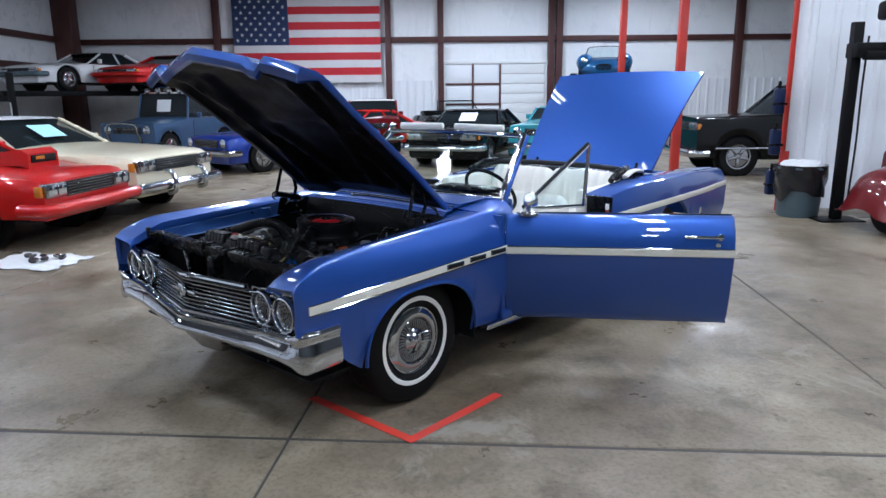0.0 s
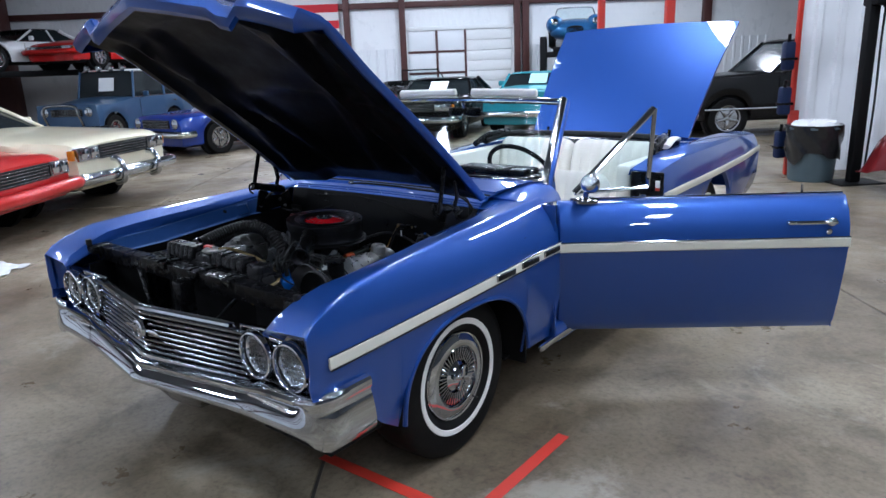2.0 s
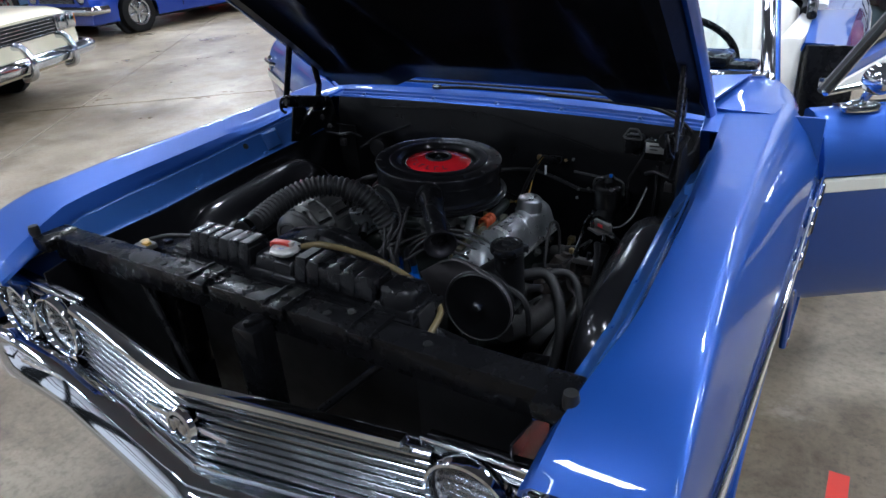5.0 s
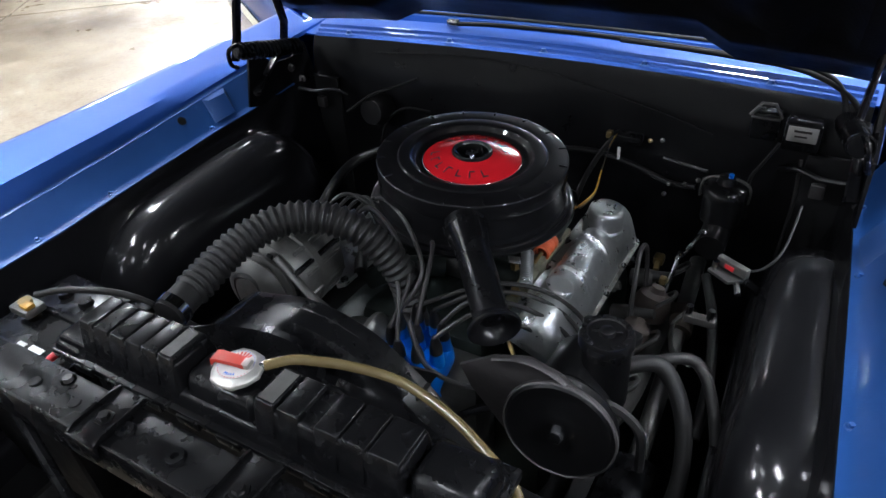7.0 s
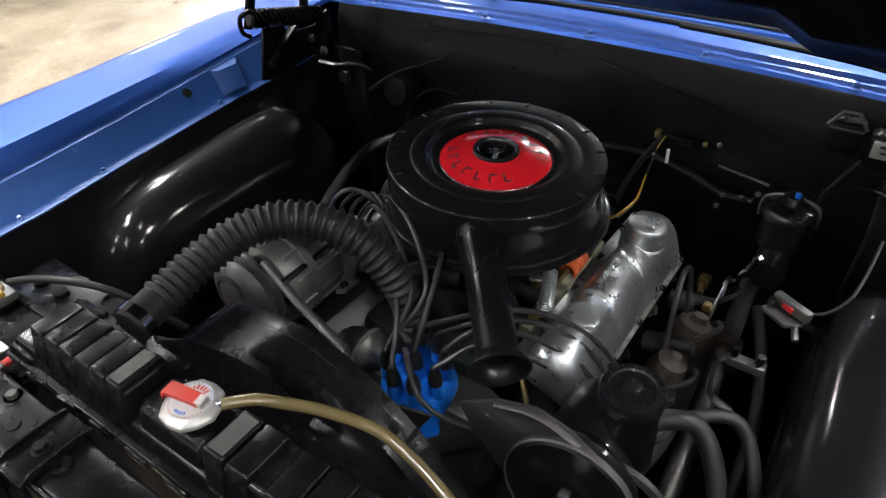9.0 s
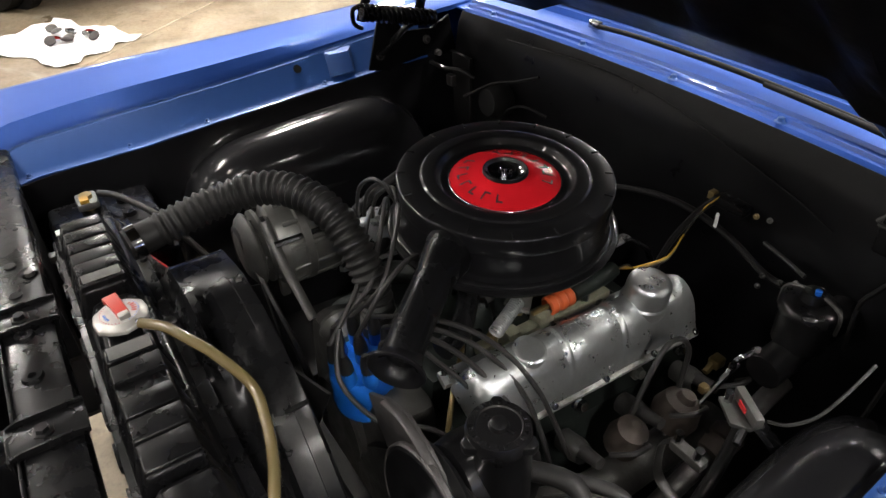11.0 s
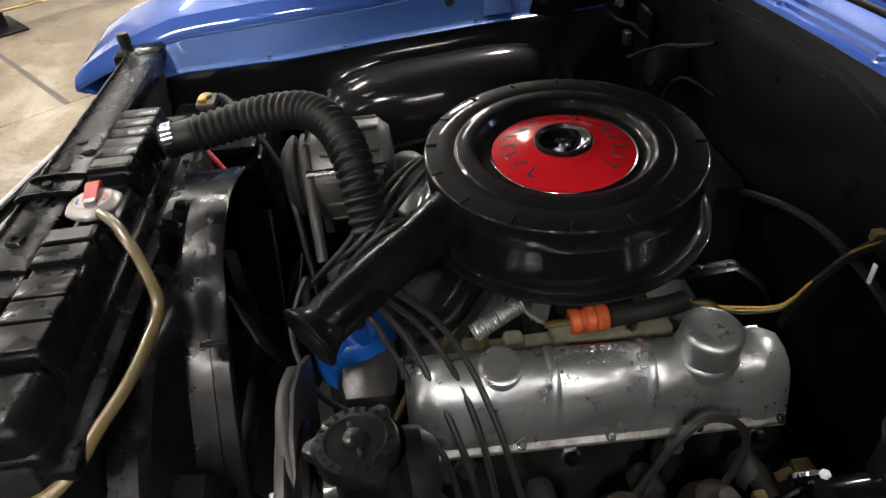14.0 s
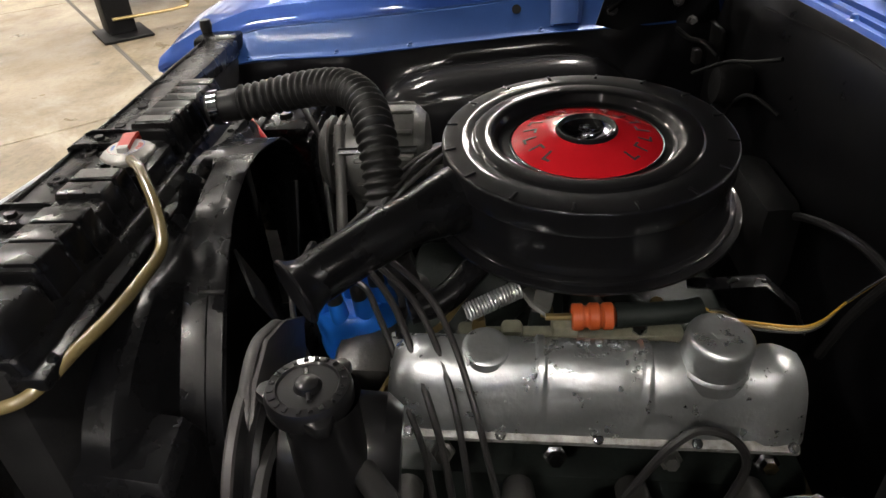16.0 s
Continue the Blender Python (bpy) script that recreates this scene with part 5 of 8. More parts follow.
# distributor with blue cap and plug wires
DM = axis_to((0.046, -0.184, 0.648), (0.06, -0.10, 1.0)) @ pose(0, 0, -0.645)
dist = part("distributor", lathe([(0.03, 0.50), (0.034, 0.55), (0.046, 0.575), (0.050, 0.590)], 32, DM), ALLOY_DARK, eng, "distributor with blue cap")
part("distributor_cap", lathe([(0.052, 0.580), (0.0575, 0.584), (0.0580, 0.597), (0.0555, 0.603), (0.0550, 0.640), (0.0525, 0.652), (0.0470, 0.658), (0.030, 0.660), (0, 0.661)], 40, DM), CAP_BLUE, dist, "bright blue plastic cap")
tips = []
for k in range(9):
    a = 2 * math.pi * k / 8
    r = 0.040 if k < 8 else 0.0
    q = DM @ pose(r * math.cos(a), r * math.sin(a), 0)
    part("cap_tower", lathe([(0.0125, 0.645), (0.0105, 0.682), (0, 0.683)], 16, q), CAP_BLUE, dist)
    part("wire_boot", lathe([(0.0105, 0.680), (0.0098, 0.694), (0.0075, 0.706), (0.0045, 0.716), (0, 0.716)], 14, q), RUBBER, dist)
    tips.append(q @ Vector((0, 0, 0.714)))
part("cap_sticker", box(0.0515, 0.0530, -0.016, 0.016, 0.594, 0.601, 0.0004), PAPER, dist, m=DM)
part("vacuum_can", lathe([(0, -0.02), (0.012, -0.02), (0.030, 0.0), (0.034, 0.012), (0.030, 0.02), (0, 0.022)], 28, axis_to((-0.036, -0.180, 0.655), (-0.9, 0.05, 0.25))), ALLOY, dist)
part("vacuum_arm", rod((0.0, -0.184, 0.615), (-0.03, -0.181, 0.650), 0.006, 8), ALLOY, dist)
wires = part("plug_wire", sweep(spline([tips[0], (0.12, -0.145, 0.752), (0.165, -0.112, 0.742), (0.208, -0.09, 0.718), (0.244, -0.072, 0.680), (0.268, -0.058, 0.628), (0.285, -0.05, 0.57)]), 0.0042, 8), WIRE, eng, "grey spark plug wires")
for tip, pts in ((tips[1], [(0.12, -0.130, 0.756), (0.165, -0.090, 0.746), (0.208, -0.064, 0.723), (0.247, -0.046, 0.682), (0.272, -0.036, 0.628), (0.29, -0.03, 0.57)]),
                 (tips[2], [(0.115, -0.115, 0.758), (0.163, -0.072, 0.748), (0.208, -0.046, 0.726), (0.250, -0.026, 0.684), (0.276, -0.012, 0.628), (0.295, 0.0, 0.57)]),
                 (tips[7], [(0.13, -0.150, 0.738), (0.165, -0.128, 0.722), (0.205, -0.108, 0.698), (0.240, -0.095, 0.668), (0.268, -0.078, 0.628), (0.285, -0.07, 0.57)]),
                 (tips[3], [(0.035, -0.140, 0.770), (0.0, -0.098, 0.800), (-0.055, -0.055, 0.812), (-0.125, -0.010, 0.800), (-0.19, 0.03, 0.74), (-0.25, 0.05, 0.65)]),
                 (tips[4], [(0.018, -0.150, 0.765), (-0.02, -0.112, 0.795), (-0.075, -0.072, 0.805), (-0.140, -0.032, 0.790), (-0.20, 0.0, 0.73), (-0.26, 0.0, 0.63)]),
                 (tips[5], [(0.008, -0.168, 0.757), (-0.035, -0.132, 0.780), (-0.088, -0.095, 0.790), (-0.150, -0.055, 0.775), (-0.21, -0.03, 0.71), (-0.26, -0.06, 0.62)]),
                 (tips[8], [(0.048, -0.145, 0.775), (0.03, -0.095, 0.792), (0.0, -0.05, 0.770), (-0.03, -0.01, 0.745)]),
                 (tips[6], [(0.06, -0.22, 0.75), (0.10, -0.245, 0.70), (0.16, -0.22, 0.66), (0.21, -0.17, 0.66), (0.26, -0.13, 0.63)])):
    part("plug_wire", sweep(spline([tip] + pts), 0.0038, 8), WIRE, wires)

for k in range(5):
    d = 0.012 * k
    part("plug_wire", sweep(spline([(-0.235 + d, -0.045 + 0.006 * k, 0.70), (-0.225 + d, -0.040 + 0.010 * k, 0.770 - 0.006 * k), (-0.195 + 1.2 * d, -0.025 + 0.010 * k, 0.800 - 0.005 * k), (-0.165 + 1.2 * d, -0.012, 0.785 - 0.004 * k), (-0.150 + d, 0.0, 0.74), (-0.15 + d, 0.01, 0.68)]), 0.0036, 8), WIRE, wires)
PULLEY = node_material("dark_pulley_steel", (0.0065, 0.0065, 0.007), 0.34, 0.1, 0.15, (0.004, 0.004, 0.0045), 30, 0.6, bump=0.1, spec=0.25)
# steering pump at the front corner of the engine
PM = axis_to((0.302, -0.195, 0.660), (0.05, -1, 0.12))
pump = part("steering_pump", lathe([(0, -0.10), (0.05, -0.10), (0.062, -0.085), (0.065, -0.02), (0.060, 0.01), (0.03, 0.02), (0, 0.02)], 40, PM @ Matrix.Diagonal((0.9, 1.15, 1, 1))), BLACK_GLOSS, eng, "black steering pump with pulley")
part("pump_neck", lathe([(0.034, 0.66), (0.033, 0.765), (0.036, 0.775)], 28, pose(0.335, -0.150, 0.0)), BLACK_GLOSS, pump)
PCM = pose(0.335, -0.157, 0)
part("pump_cap", lathe([(0.034, 0.766), (0.0375, 0.770), (0.0375, 0.782), (0.035, 0.787), (0.027, 0.788), (0.0255, 0.786), (0.012, 0.786), (0.010, 0.791), (0.006, 0.793), (0, 0.793)], 40, PCM), BLACK_GLOSS, pump, "lobed black pump cap")
for k in range(3):
    part("cap_lobe", prism([(0.030, -0.016), (0.046, -0.005), (0.047, 0.005), (0.030, 0.016)], 0.769, 0.782, 0.003, None, PCM @ Matrix.Rotation(radians(25 + 120 * k), 4, "Z")), BLACK_GLOSS, pump)
for k in range(20):
    part("cap_mark", box(0.0285, 0.0335, -0.0016 - 0.0006 * (k % 3), 0.0016, 0.7875, 0.7888, 0.0003, 1), BLACK_SATIN, pump, m=PCM @ Matrix.Rotation(k * 0.31, 4, "Z"))
part("cap_bar", box(-0.020, 0.020, -0.0022, 0.0022, 0.786, 0.7895, 0.001), BLACK_SATIN, pump, m=PCM @ Matrix.Rotation(0.3, 4, "Z"))
part("pump_pulley", lathe([(0, 0.045), (0.02, 0.045), (0.022, 0.044), (0.060, 0.049), (0.074, 0.053), (0.0785, 0.050), (0.0790, 0.044), (0.068, 0.036), (0.0785, 0.028), (0.076, 0.022), (0, 0.02)], 56, PM), PULLEY, pump)
part("pulley_rim", lathe([(0.0775, 0.050), (0.0795, 0.0525), (0.0815, 0.050), (0.0815, 0.044), (0.0785, 0.042)], 56, PM), GREY_STEEL, pump, "worn steel pulley rim")
part("pulley_nut", lathe([(0, 0.065), (0.010, 0.065), (0.012, 0.060), (0.012, 0.05), (0, 0.05)], 6, PM), CHROME_DULL, pump)
part("pump_bracket", prism([(0.144, 0.717), (0.20, 0.757), (0.251, 0.775), (0.296, 0.764), (0.335, 0.735), (0.363, 0.694), (0.369, 0.655), (0.357, 0.655), (0.345, 0.690), (0.320, 0.718), (0.277, 0.730), (0.245, 0.712), (0.226, 0.662), (0.235, 0.62), (0.247, 0.573), (0.225, 0.60), (0.161, 0.68)], -0.003, 0.003, 0.001, None, pose(0, -0.222, -0.012, 90, 0, 0)), GREY_STEEL, pump, "grey-brown steel bracket plate")
part("bracket_lip", sweep(spline([(0.20, -0.228, 0.745), (0.251, -0.230, 0.763), (0.296, -0.230, 0.752), (0.335, -0.228, 0.723), (0.363, -0.226, 0.682)]), 0.006, 8, None, 0.3), GREY_STEEL, pump)
part("drive_belt", sweep(spline([(0.41, -0.205, 0.60), (0.40, -0.205, 0.68), (0.34, -0.205, 0.706), (0.25, -0.205, 0.66), (0.12, -0.205, 0.56), (0.0, -0.205, 0.42)]), 0.007, 6), RUBBER, pump, "black drive belt")
part("pump_hose", sweep(spline([(0.345, -0.12, 0.69), (0.40, -0.09, 0.69), (0.445, -0.12, 0.63), (0.46, -0.17, 0.54), (0.44, -0.22, 0.44)]), 0.0125, 12), RUBBER, pump)
part("pressure_hose", sweep(spline([(0.36, -0.10, 0.68), (0.44, -0.05, 0.68), (0.49, -0.10, 0.60), (0.50, -0.16, 0.5), (0.48, -0.22, 0.42)]), 0.009, 12), RUBBER, pump)

# water pump side: alternator belt and pulleys
part("water_pump_pulley", lathe([(0, 0.0), (0.06, 0.0), (0.075, 0.005), (0.068, 0.013), (0.075, 0.02), (0.02, 0.02), (0, 0.02)], 40, axis_to((0, -0.205, 0.51), (0, -1, 0))), ALLOY_DARK, engine)
part("alternator_belt", sweep(spline([(-0.245, -0.26, 0.70), (-0.245, -0.26, 0.76), (-0.205, -0.26, 0.772), (-0.18, -0.258, 0.73), (-0.10, -0.24, 0.60), (-0.05, -0.23, 0.48)]), 0.006, 6), RUBBER, alt)

# battery
bat = part("battery", box(-0.60, -0.37, -0.52, -0.33, 0.50, 0.692, 0.008), BLACK_SATIN, eng, "black battery with red cable")
part("battery_lid", box(-0.595, -0.375, -0.515, -0.335, 0.692, 0.715, 0.01), BLACK_SATIN, bat)
part("battery_label", box(-0.474, -0.444, -0.511, -0.490, 0.715, 0.7165, 0), PAPER, bat)
part("battery_label", box(-0.503, -0.485, -0.511, -0.493, 0.715, 0.7165, 0), PAPER, bat)
for k in range(3):
    part("vent_cap", lathe([(0, 0.008), (0.011, 0.008), (0.013, 0), (0, 0)], 16, pose(-0.43 - 0.055 * k, -0.385, 0.715)), BLACK_GLOSS, bat)
part("battery_strap", box(-0.61, -0.36, -0.43, -0.415, 0.712, 0.722, 0.003), BLACK_SATIN, bat)
part("terminal", lathe([(0, 0.03), (0.011, 0.03), (0.012, 0.0), (0, 0.0)], 14, pose(-0.55, -0.443, 0.715)), BRASS, bat)
part("terminal_clamp", box(-0.575, -0.525, -0.462, -0.425, 0.722, 0.738, 0.005), ALLOY, bat)
part("terminal_tag", box(-0.547, -0.527, -0.456, -0.440, 0.737, 0.745, 0.002), YELLOW, bat)
part("cable_lug", box(-0.412, -0.394, -0.530, -0.512, 0.716, 0.731, 0.003), ALLOY, bat)
part("battery_cable", sweep(spline([(-0.400, -0.515, 0.729), (-0.398, -0.476, 0.735), (-0.395, -0.455, 0.737), (-0.37, -0.44, 0.745), (-0.33, -0.41, 0.74), (-0.30, -0.37, 0.69), (-0.26, -0.32, 0.62)]), 0.006, 10), WIRE_RED, bat, "red battery cable")
part("ground_cable", sweep(spline([(-0.56, -0.42, 0.735), (-0.50, -0.39, 0.745), (-0.42, -0.34, 0.72), (-0.36, -0.28, 0.62)]), 0.006, 10), RUBBER, bat)

# carburettor side: spring, plug, rail, loose wires
sa, sb = Vector((0.163, -0.033, 0.722)), Vector((0.140, 0.026, 0.737))
sd = (sb - sa).normalized()
s1 = sd.cross(Vector((0, 0, 1))).normalized()
s2 = s1.cross(sd)
part("throttle_spring", sweep([sa + (sb - sa) * (k / 220) + s1 * 0.0095 * math.cos(k * 0.50) + s2 * 0.0095 * math.sin(k * 0.50) for k in range(221)], 0.0016, 5), SILVER, engine, "steel return spring")
part("orange_boot", lathe([(0.012, -0.024), (0.0155, -0.022), (0.0155, -0.012), (0.0125, -0.009), (0.0125, -0.006), (0.0155, -0.003), (0.0155, 0.006), (0.0125, 0.009), (0.0155, 0.012), (0.0155, 0.021), (0.010, 0.025), (0, 0.025)], 24, axis_to((0.140, 0.107, 0.697), (0.0, 1, 0.02))), ORANGE, engine, "orange rubber boot")
part("choke_tube", sweep([(0.14, 0.132, 0.698), (0.14, 0.16, 0.699), (0.139, 0.205, 0.701), (0.135, 0.225, 0.702)], lambda s, d: 0.0145 if s < 0.15 else 0.013, 16), IRON_GREEN, engine, "dark green hose end")
part("boot_pin", rod((0.14, 0.055, 0.697), (0.14, 0.085, 0.697), 0.004, 8), BRASS, engine)
part("manifold_rail", box(0.128, 0.150, -0.03, 0.21, 0.66, 0.676, 0.004), CREAM_IRON, engine, "dirty cream manifold edge")
part("manifold_lug", box(0.122, 0.152, 0.062, 0.092, 0.664, 0.690, 0.006), CREAM_IRON, engine)
part("manifold_lug", box(0.125, 0.150, 0.005, 0.030, 0.664, 0.684, 0.006), CREAM_IRON, engine)
part("manifold_lug", box(0.125, 0.148, -0.045, -0.015, 0.660, 0.682, 0.006), CREAM_IRON, engine)
part("throttle_link", sweep([(0.10, 0.035, 0.705), (0.118, 0.045, 0.700), (0.125, 0.06, 0.692)], 0.009, 8, None, 0.5), ALLOY, engine)
part("throttle_arm", prism([(-0.012, -0.012), (0.010, -0.012), (0.014, 0.02), (-0.006, 0.026)], -0.002, 0.002, 0.001, None, pose(0.122, 0.052, 0.70, 90, 0, 70)), ALLOY, engine)
part("vacuum_pipe", sweep(spline([(0.06, 0.0, 0.735), (0.09, -0.03, 0.722), (0.115, -0.06, 0.705), (0.13, -0.10, 0.70)]), 0.017, 14), BLACK_SATIN, engine, "black breather pipe")
part("bracket_strap", sweep([(0.075, 0.225, 0.694), (0.08, 0.25, 0.695), (0.08, 0.312, 0.699), (0.098, 0.346, 0.672), (0.10, 0.36, 0.64)], 0.012, 8, None, 0.25), BLACK_SATIN, engine)
for k, mat in enumerate((YELLOW, BRASS, RUBBER)):
    d = 0.004 * k
    part("loose_wire", sweep(spline([(0.135, 0.222, 0.706 - d), (0.14, 0.25, 0.695 + d), (0.142, 0.279, 0.688 - d), (0.15, 0.327, 0.687 - d), (0.151, 0.349, 0.697 - d), (0.152, 0.367, 0.722), (0.155, 0.40, 0.76), (0.16, 0.43, 0.775)]), 0.0016, 6), mat, engine)
part("harness", sweep(spline([(0.155, 0.43, 0.77), (0.13, 0.42, 0.73), (0.10, 0.41, 0.66), (0.08, 0.40, 0.58)]), 0.006, 8), RUBBER, engine)
for k, (x, y, z) in enumerate(((0.06, 0.02, 0.665), (0.10, 0.06, 0.66), (0.105, -0.02, 0.655), (0.09, 0.19, 0.66), (-0.06, 0.0, 0.66), (0.138, -0.02, 0.675), (0.14, 0.16, 0.675))):
    part("manifold_stud", lathe([(0, 0.02), (0.007, 0.02), (0.009, 0.012), (0.009, 0), (0, 0)], 6, pose(x, y, z)), BRASS if k % 2 else CHROME_DULL, engine)
part("fuel_line", sweep(spline([(0.20, -0.14, 0.62), (0.16, -0.10, 0.665), (0.12, -0.06, 0.675), (0.07, -0.03, 0.69)]), 0.004, 8), BRASS, engine)

# exhaust manifold and starter side under the left cover
ex = part("exhaust_manifold", sweep(spline([(0.30, -0.12, 0.53), (0.325, 0.0, 0.50), (0.325, 0.15, 0.49), (0.32, 0.30, 0.47)]), 0.032, 14), ALLOY_DARK, eng, "rusty cast exhaust manifold")
for y in (-0.10, 0.02, 0.14, 0.26):
    part("spark_plug", lathe([(0.012, 0), (0.012, 0.02), (0.008, 0.024), (0.008, 0.05), (0, 0.05)], 12, axis_to((0.265, y, 0.565), (1, 0, 0.25))), PAPER, ex)
    part("plug_boot", lathe([(0.010, 0.02), (0.011, 0.04), (0.009, 0.075), (0, 0.075)], 12, axis_to((0.265, y, 0.565), (1, 0, 0.25))), WIRE, ex)
    part("heat_shield", lathe([(0.017, 0.0), (0.019, 0.03), (0.016, 0.045)], 16, axis_to((0.262, y, 0.56), (1, 0, 0.2))), ALLOY_DARK, ex)
for k, (y, z) in enumerate(((-0.06, 0.60), (0.06, 0.595), (0.18, 0.59), (0.28, 0.585))):
    part("head_bolt", lathe([(0, 0.016), (0.008, 0.016), (0.009, 0.008), (0.013, 0.006), (0.013, 0), (0, 0)], 6, axis_to((0.246, y, z), (1, 0, 0.35))), CHROME_DULL if k % 2 else ALLOY, ex)
    part("boot_wire", sweep(spline([(0.335, y - 0.02, 0.585), (0.36, y, 0.60), (0.355, y + 0.035, 0.585), (0.33, y + 0.05, 0.55)]), 0.0042, 7), WIRE, ex)
part("exhaust_flange", lathe([(0.02, -0.03), (0.034, -0.02), (0.038, 0.0), (0.030, 0.026), (0.016, 0.032), (0.012, 0.042), (0, 0.044)], 20, axis_to((0.318, 0.20, 0.55), (0.2, 0.3, 1))), RUST_IRON, ex, "brown cast flange")
part("exhaust_flange", lathe([(0.015, -0.03), (0.028, -0.02), (0.031, 0.0), (0.024, 0.026), (0.012, 0.032), (0.008, 0.040), (0, 0.042)], 20, axis_to((0.312, 0.10, 0.555), (0.3, 0.1, 1))), RUST_IRON, ex, "brown cast flange")
part("coil_wire", sweep(spline([(0.30, 0.11, 0.56), (0.295, 0.146, 0.633), (0.292, 0.166, 0.664), (0.29, 0.189, 0.682), (0.29, 0.221, 0.669), (0.292, 0.238, 0.631), (0.30, 0.22, 0.57)]), 0.0045, 8), WIRE, ex)

# firewall fittings: relay, master cylinder, boxes
fit1 = part("wiper_relay", box(0.150, 0.210, 0.425, 0.452, 0.758, 0.776, 0.004), BLACK_SATIN, eng, "small black relay on the firewall")
part("relay_tag", box(0.165, 0.171, 0.4225, 0.4255, 0.722, 0.750, 0.001), PAPER, fit1)
part("relay_terminal", box(0.136, 0.148, 0.43, 0.445, 0.762, 0.776, 0.002), BRASS, fit1)
part("relay_screw", lathe([(0, 0.003), (0.006, 0.002), (0.006, 0), (0, 0)], 10, pose(0.19, 0.43, 0.778)), CHROME_DULL, fit1)
mc = part("master_cylinder", lathe([(0.036, 0.0), (0.036, 0.052), (0.040, 0.054), (0.040, 0.062), (0.034, 0.070), (0.018, 0.076), (0.014, 0.088), (0, 0.090)], 32, pose(0.394, 0.330, 0.692)), BLACK_GLOSS, eng, "dark brake master cylinder on the firewall")
part("cylinder_body", rod((0.394, 0.45, 0.685), (0.394, 0.26, 0.668), 0.026, 16), BLACK_GLOSS, mc)
part("cap_clamp", sweep(spline([(0.352, 0.330, 0.732), (0.356, 0.330, 0.767), (0.394, 0.330, 0.779), (0.432, 0.330, 0.767), (0.436, 0.330, 0.732)]), 0.0028, 6), ALLOY_DARK, mc)
part("filler_tip", lathe([(0.0045, 0), (0.0045, 0.007), (0, 0.008)], 10, pose(0.400, 0.325, 0.781)), CAP_BLUE, mc)
part("pipe_nut", rod((0.374, 0.258, 0.694), (0.382, 0.252, 0.706), 0.0052, 6), CHROME_DULL, mc)
part("brake_line", sweep(spline([(0.378, 0.256, 0.700), (0.366, 0.238, 0.680), (0.352, 0.255, 0.645), (0.343, 0.282, 0.622)]), 0.0042, 8), CHROME, mc, "bright steel brake line")
part("brake_pipe", sweep(spline([(0.342, 0.288, 0.622), (0.336, 0.250, 0.582), (0.328, 0.197, 0.531), (0.318, 0.168, 0.505), (0.312, 0.160, 0.47)]), 0.0048, 8), CHROME, mc, "bright steel brake pipe")
part("pipe_union", lathe([(0.005, -0.010), (0.0062, -0.008), (0.0062, 0.008), (0.005, 0.010)], 6, axis_to((0.341, 0.284, 0.618), (0.1, 0.6, 0.6))), CHROME_DULL, mc)
part("clip", box(0.318, 0.332, 0.240, 0.255, 0.572, 0.588, 0.004), BRASS, mc)
bx = part("regulator_box", box(0.462, 0.522, 0.395, 0.435, 0.815, 0.868, 0.006), BLACK_SATIN, eng, "black regulator box with pale label")
part("regulator_label", box(0.468, 0.516, 0.3925, 0.3955, 0.836, 0.864, 0.001), CAP_METAL, bx, "pale metal label")
part("label_print", box(0.478, 0.506, 0.3915, 0.393, 0.854, 0.858, 0), DARK_INK, bx)
part("label_print", box(0.480, 0.500, 0.3915, 0.393, 0.845, 0.848, 0), DARK_INK, bx)
part("relay_housing", box(0.405, 0.452, 0.41, 0.445, 0.820, 0.872, 0.006), BLACK_SATIN, bx)
part("housing_bracket", sweep([(0.402, 0.408, 0.868), (0.418, 0.408, 0.892), (0.440, 0.408, 0.892), (0.455, 0.408, 0.868)], 0.003, 6), ALLOY_DARK, bx)
part("housing_edge", box(0.404, 0.453, 0.406, 0.412, 0.862, 0.866, 0.001), ALLOY_DARK, bx)
for pts in ([(0.46, 0.41, 0.82), (0.44, 0.40, 0.78), (0.425, 0.40, 0.74), (0.43, 0.40, 0.66)], [(0.50, 0.40, 0.80), (0.505, 0.38, 0.72), (0.50, 0.36, 0.60)], [(0.352, 0.38, 0.755), (0.31, 0.40, 0.75), (0.26, 0.42, 0.745)]):
    part("fitting_wire", sweep(spline(pts), 0.0035, 6), RUBBER, bx)
part("insulation_bead", sweep(spline([(-0.45, 0.455, 0.868), (-0.2, 0.478, 0.878), (-0.04, 0.482, 0.868), (0.11, 0.475, 0.842), (0.25, 0.460, 0.818), (0.34, 0.445, 0.80)]), 0.0014, 8), FIREWALL, eng, "raised edge of the firewall mat")
part("heater_box", box(-0.34, -0.14, 0.39, 0.46, 0.50, 0.665, 0.03), BLACK_MATT, eng, "black heater box on the firewall")
part("wiper_motor", lathe([(0.035, 0), (0.040, 0.03), (0.030, 0.055), (0, 0.06)], 28, axis_to((-0.43, 0.44, 0.74), (0, -1, 0.1))), BLACK_MATT, eng, "black wiper motor")
part("heater_hose", sweep(spline([(-0.30, 0.40, 0.62), (-0.30, 0.29, 0.66), (-0.24, 0.16, 0.68), (-0.20, 0.02, 0.68), (-0.14, -0.08, 0.68)]), 0.012, 12), RUBBER, eng, "black heater hose")
part("heater_hose", sweep(spline([(-0.37, 0.40, 0.66), (-0.40, 0.26, 0.68), (-0.36, 0.10, 0.68), (-0.30, -0.04, 0.66), (-0.26, -0.1, 0.60)]), 0.011, 12), RUBBER, eng, "black heater hose")
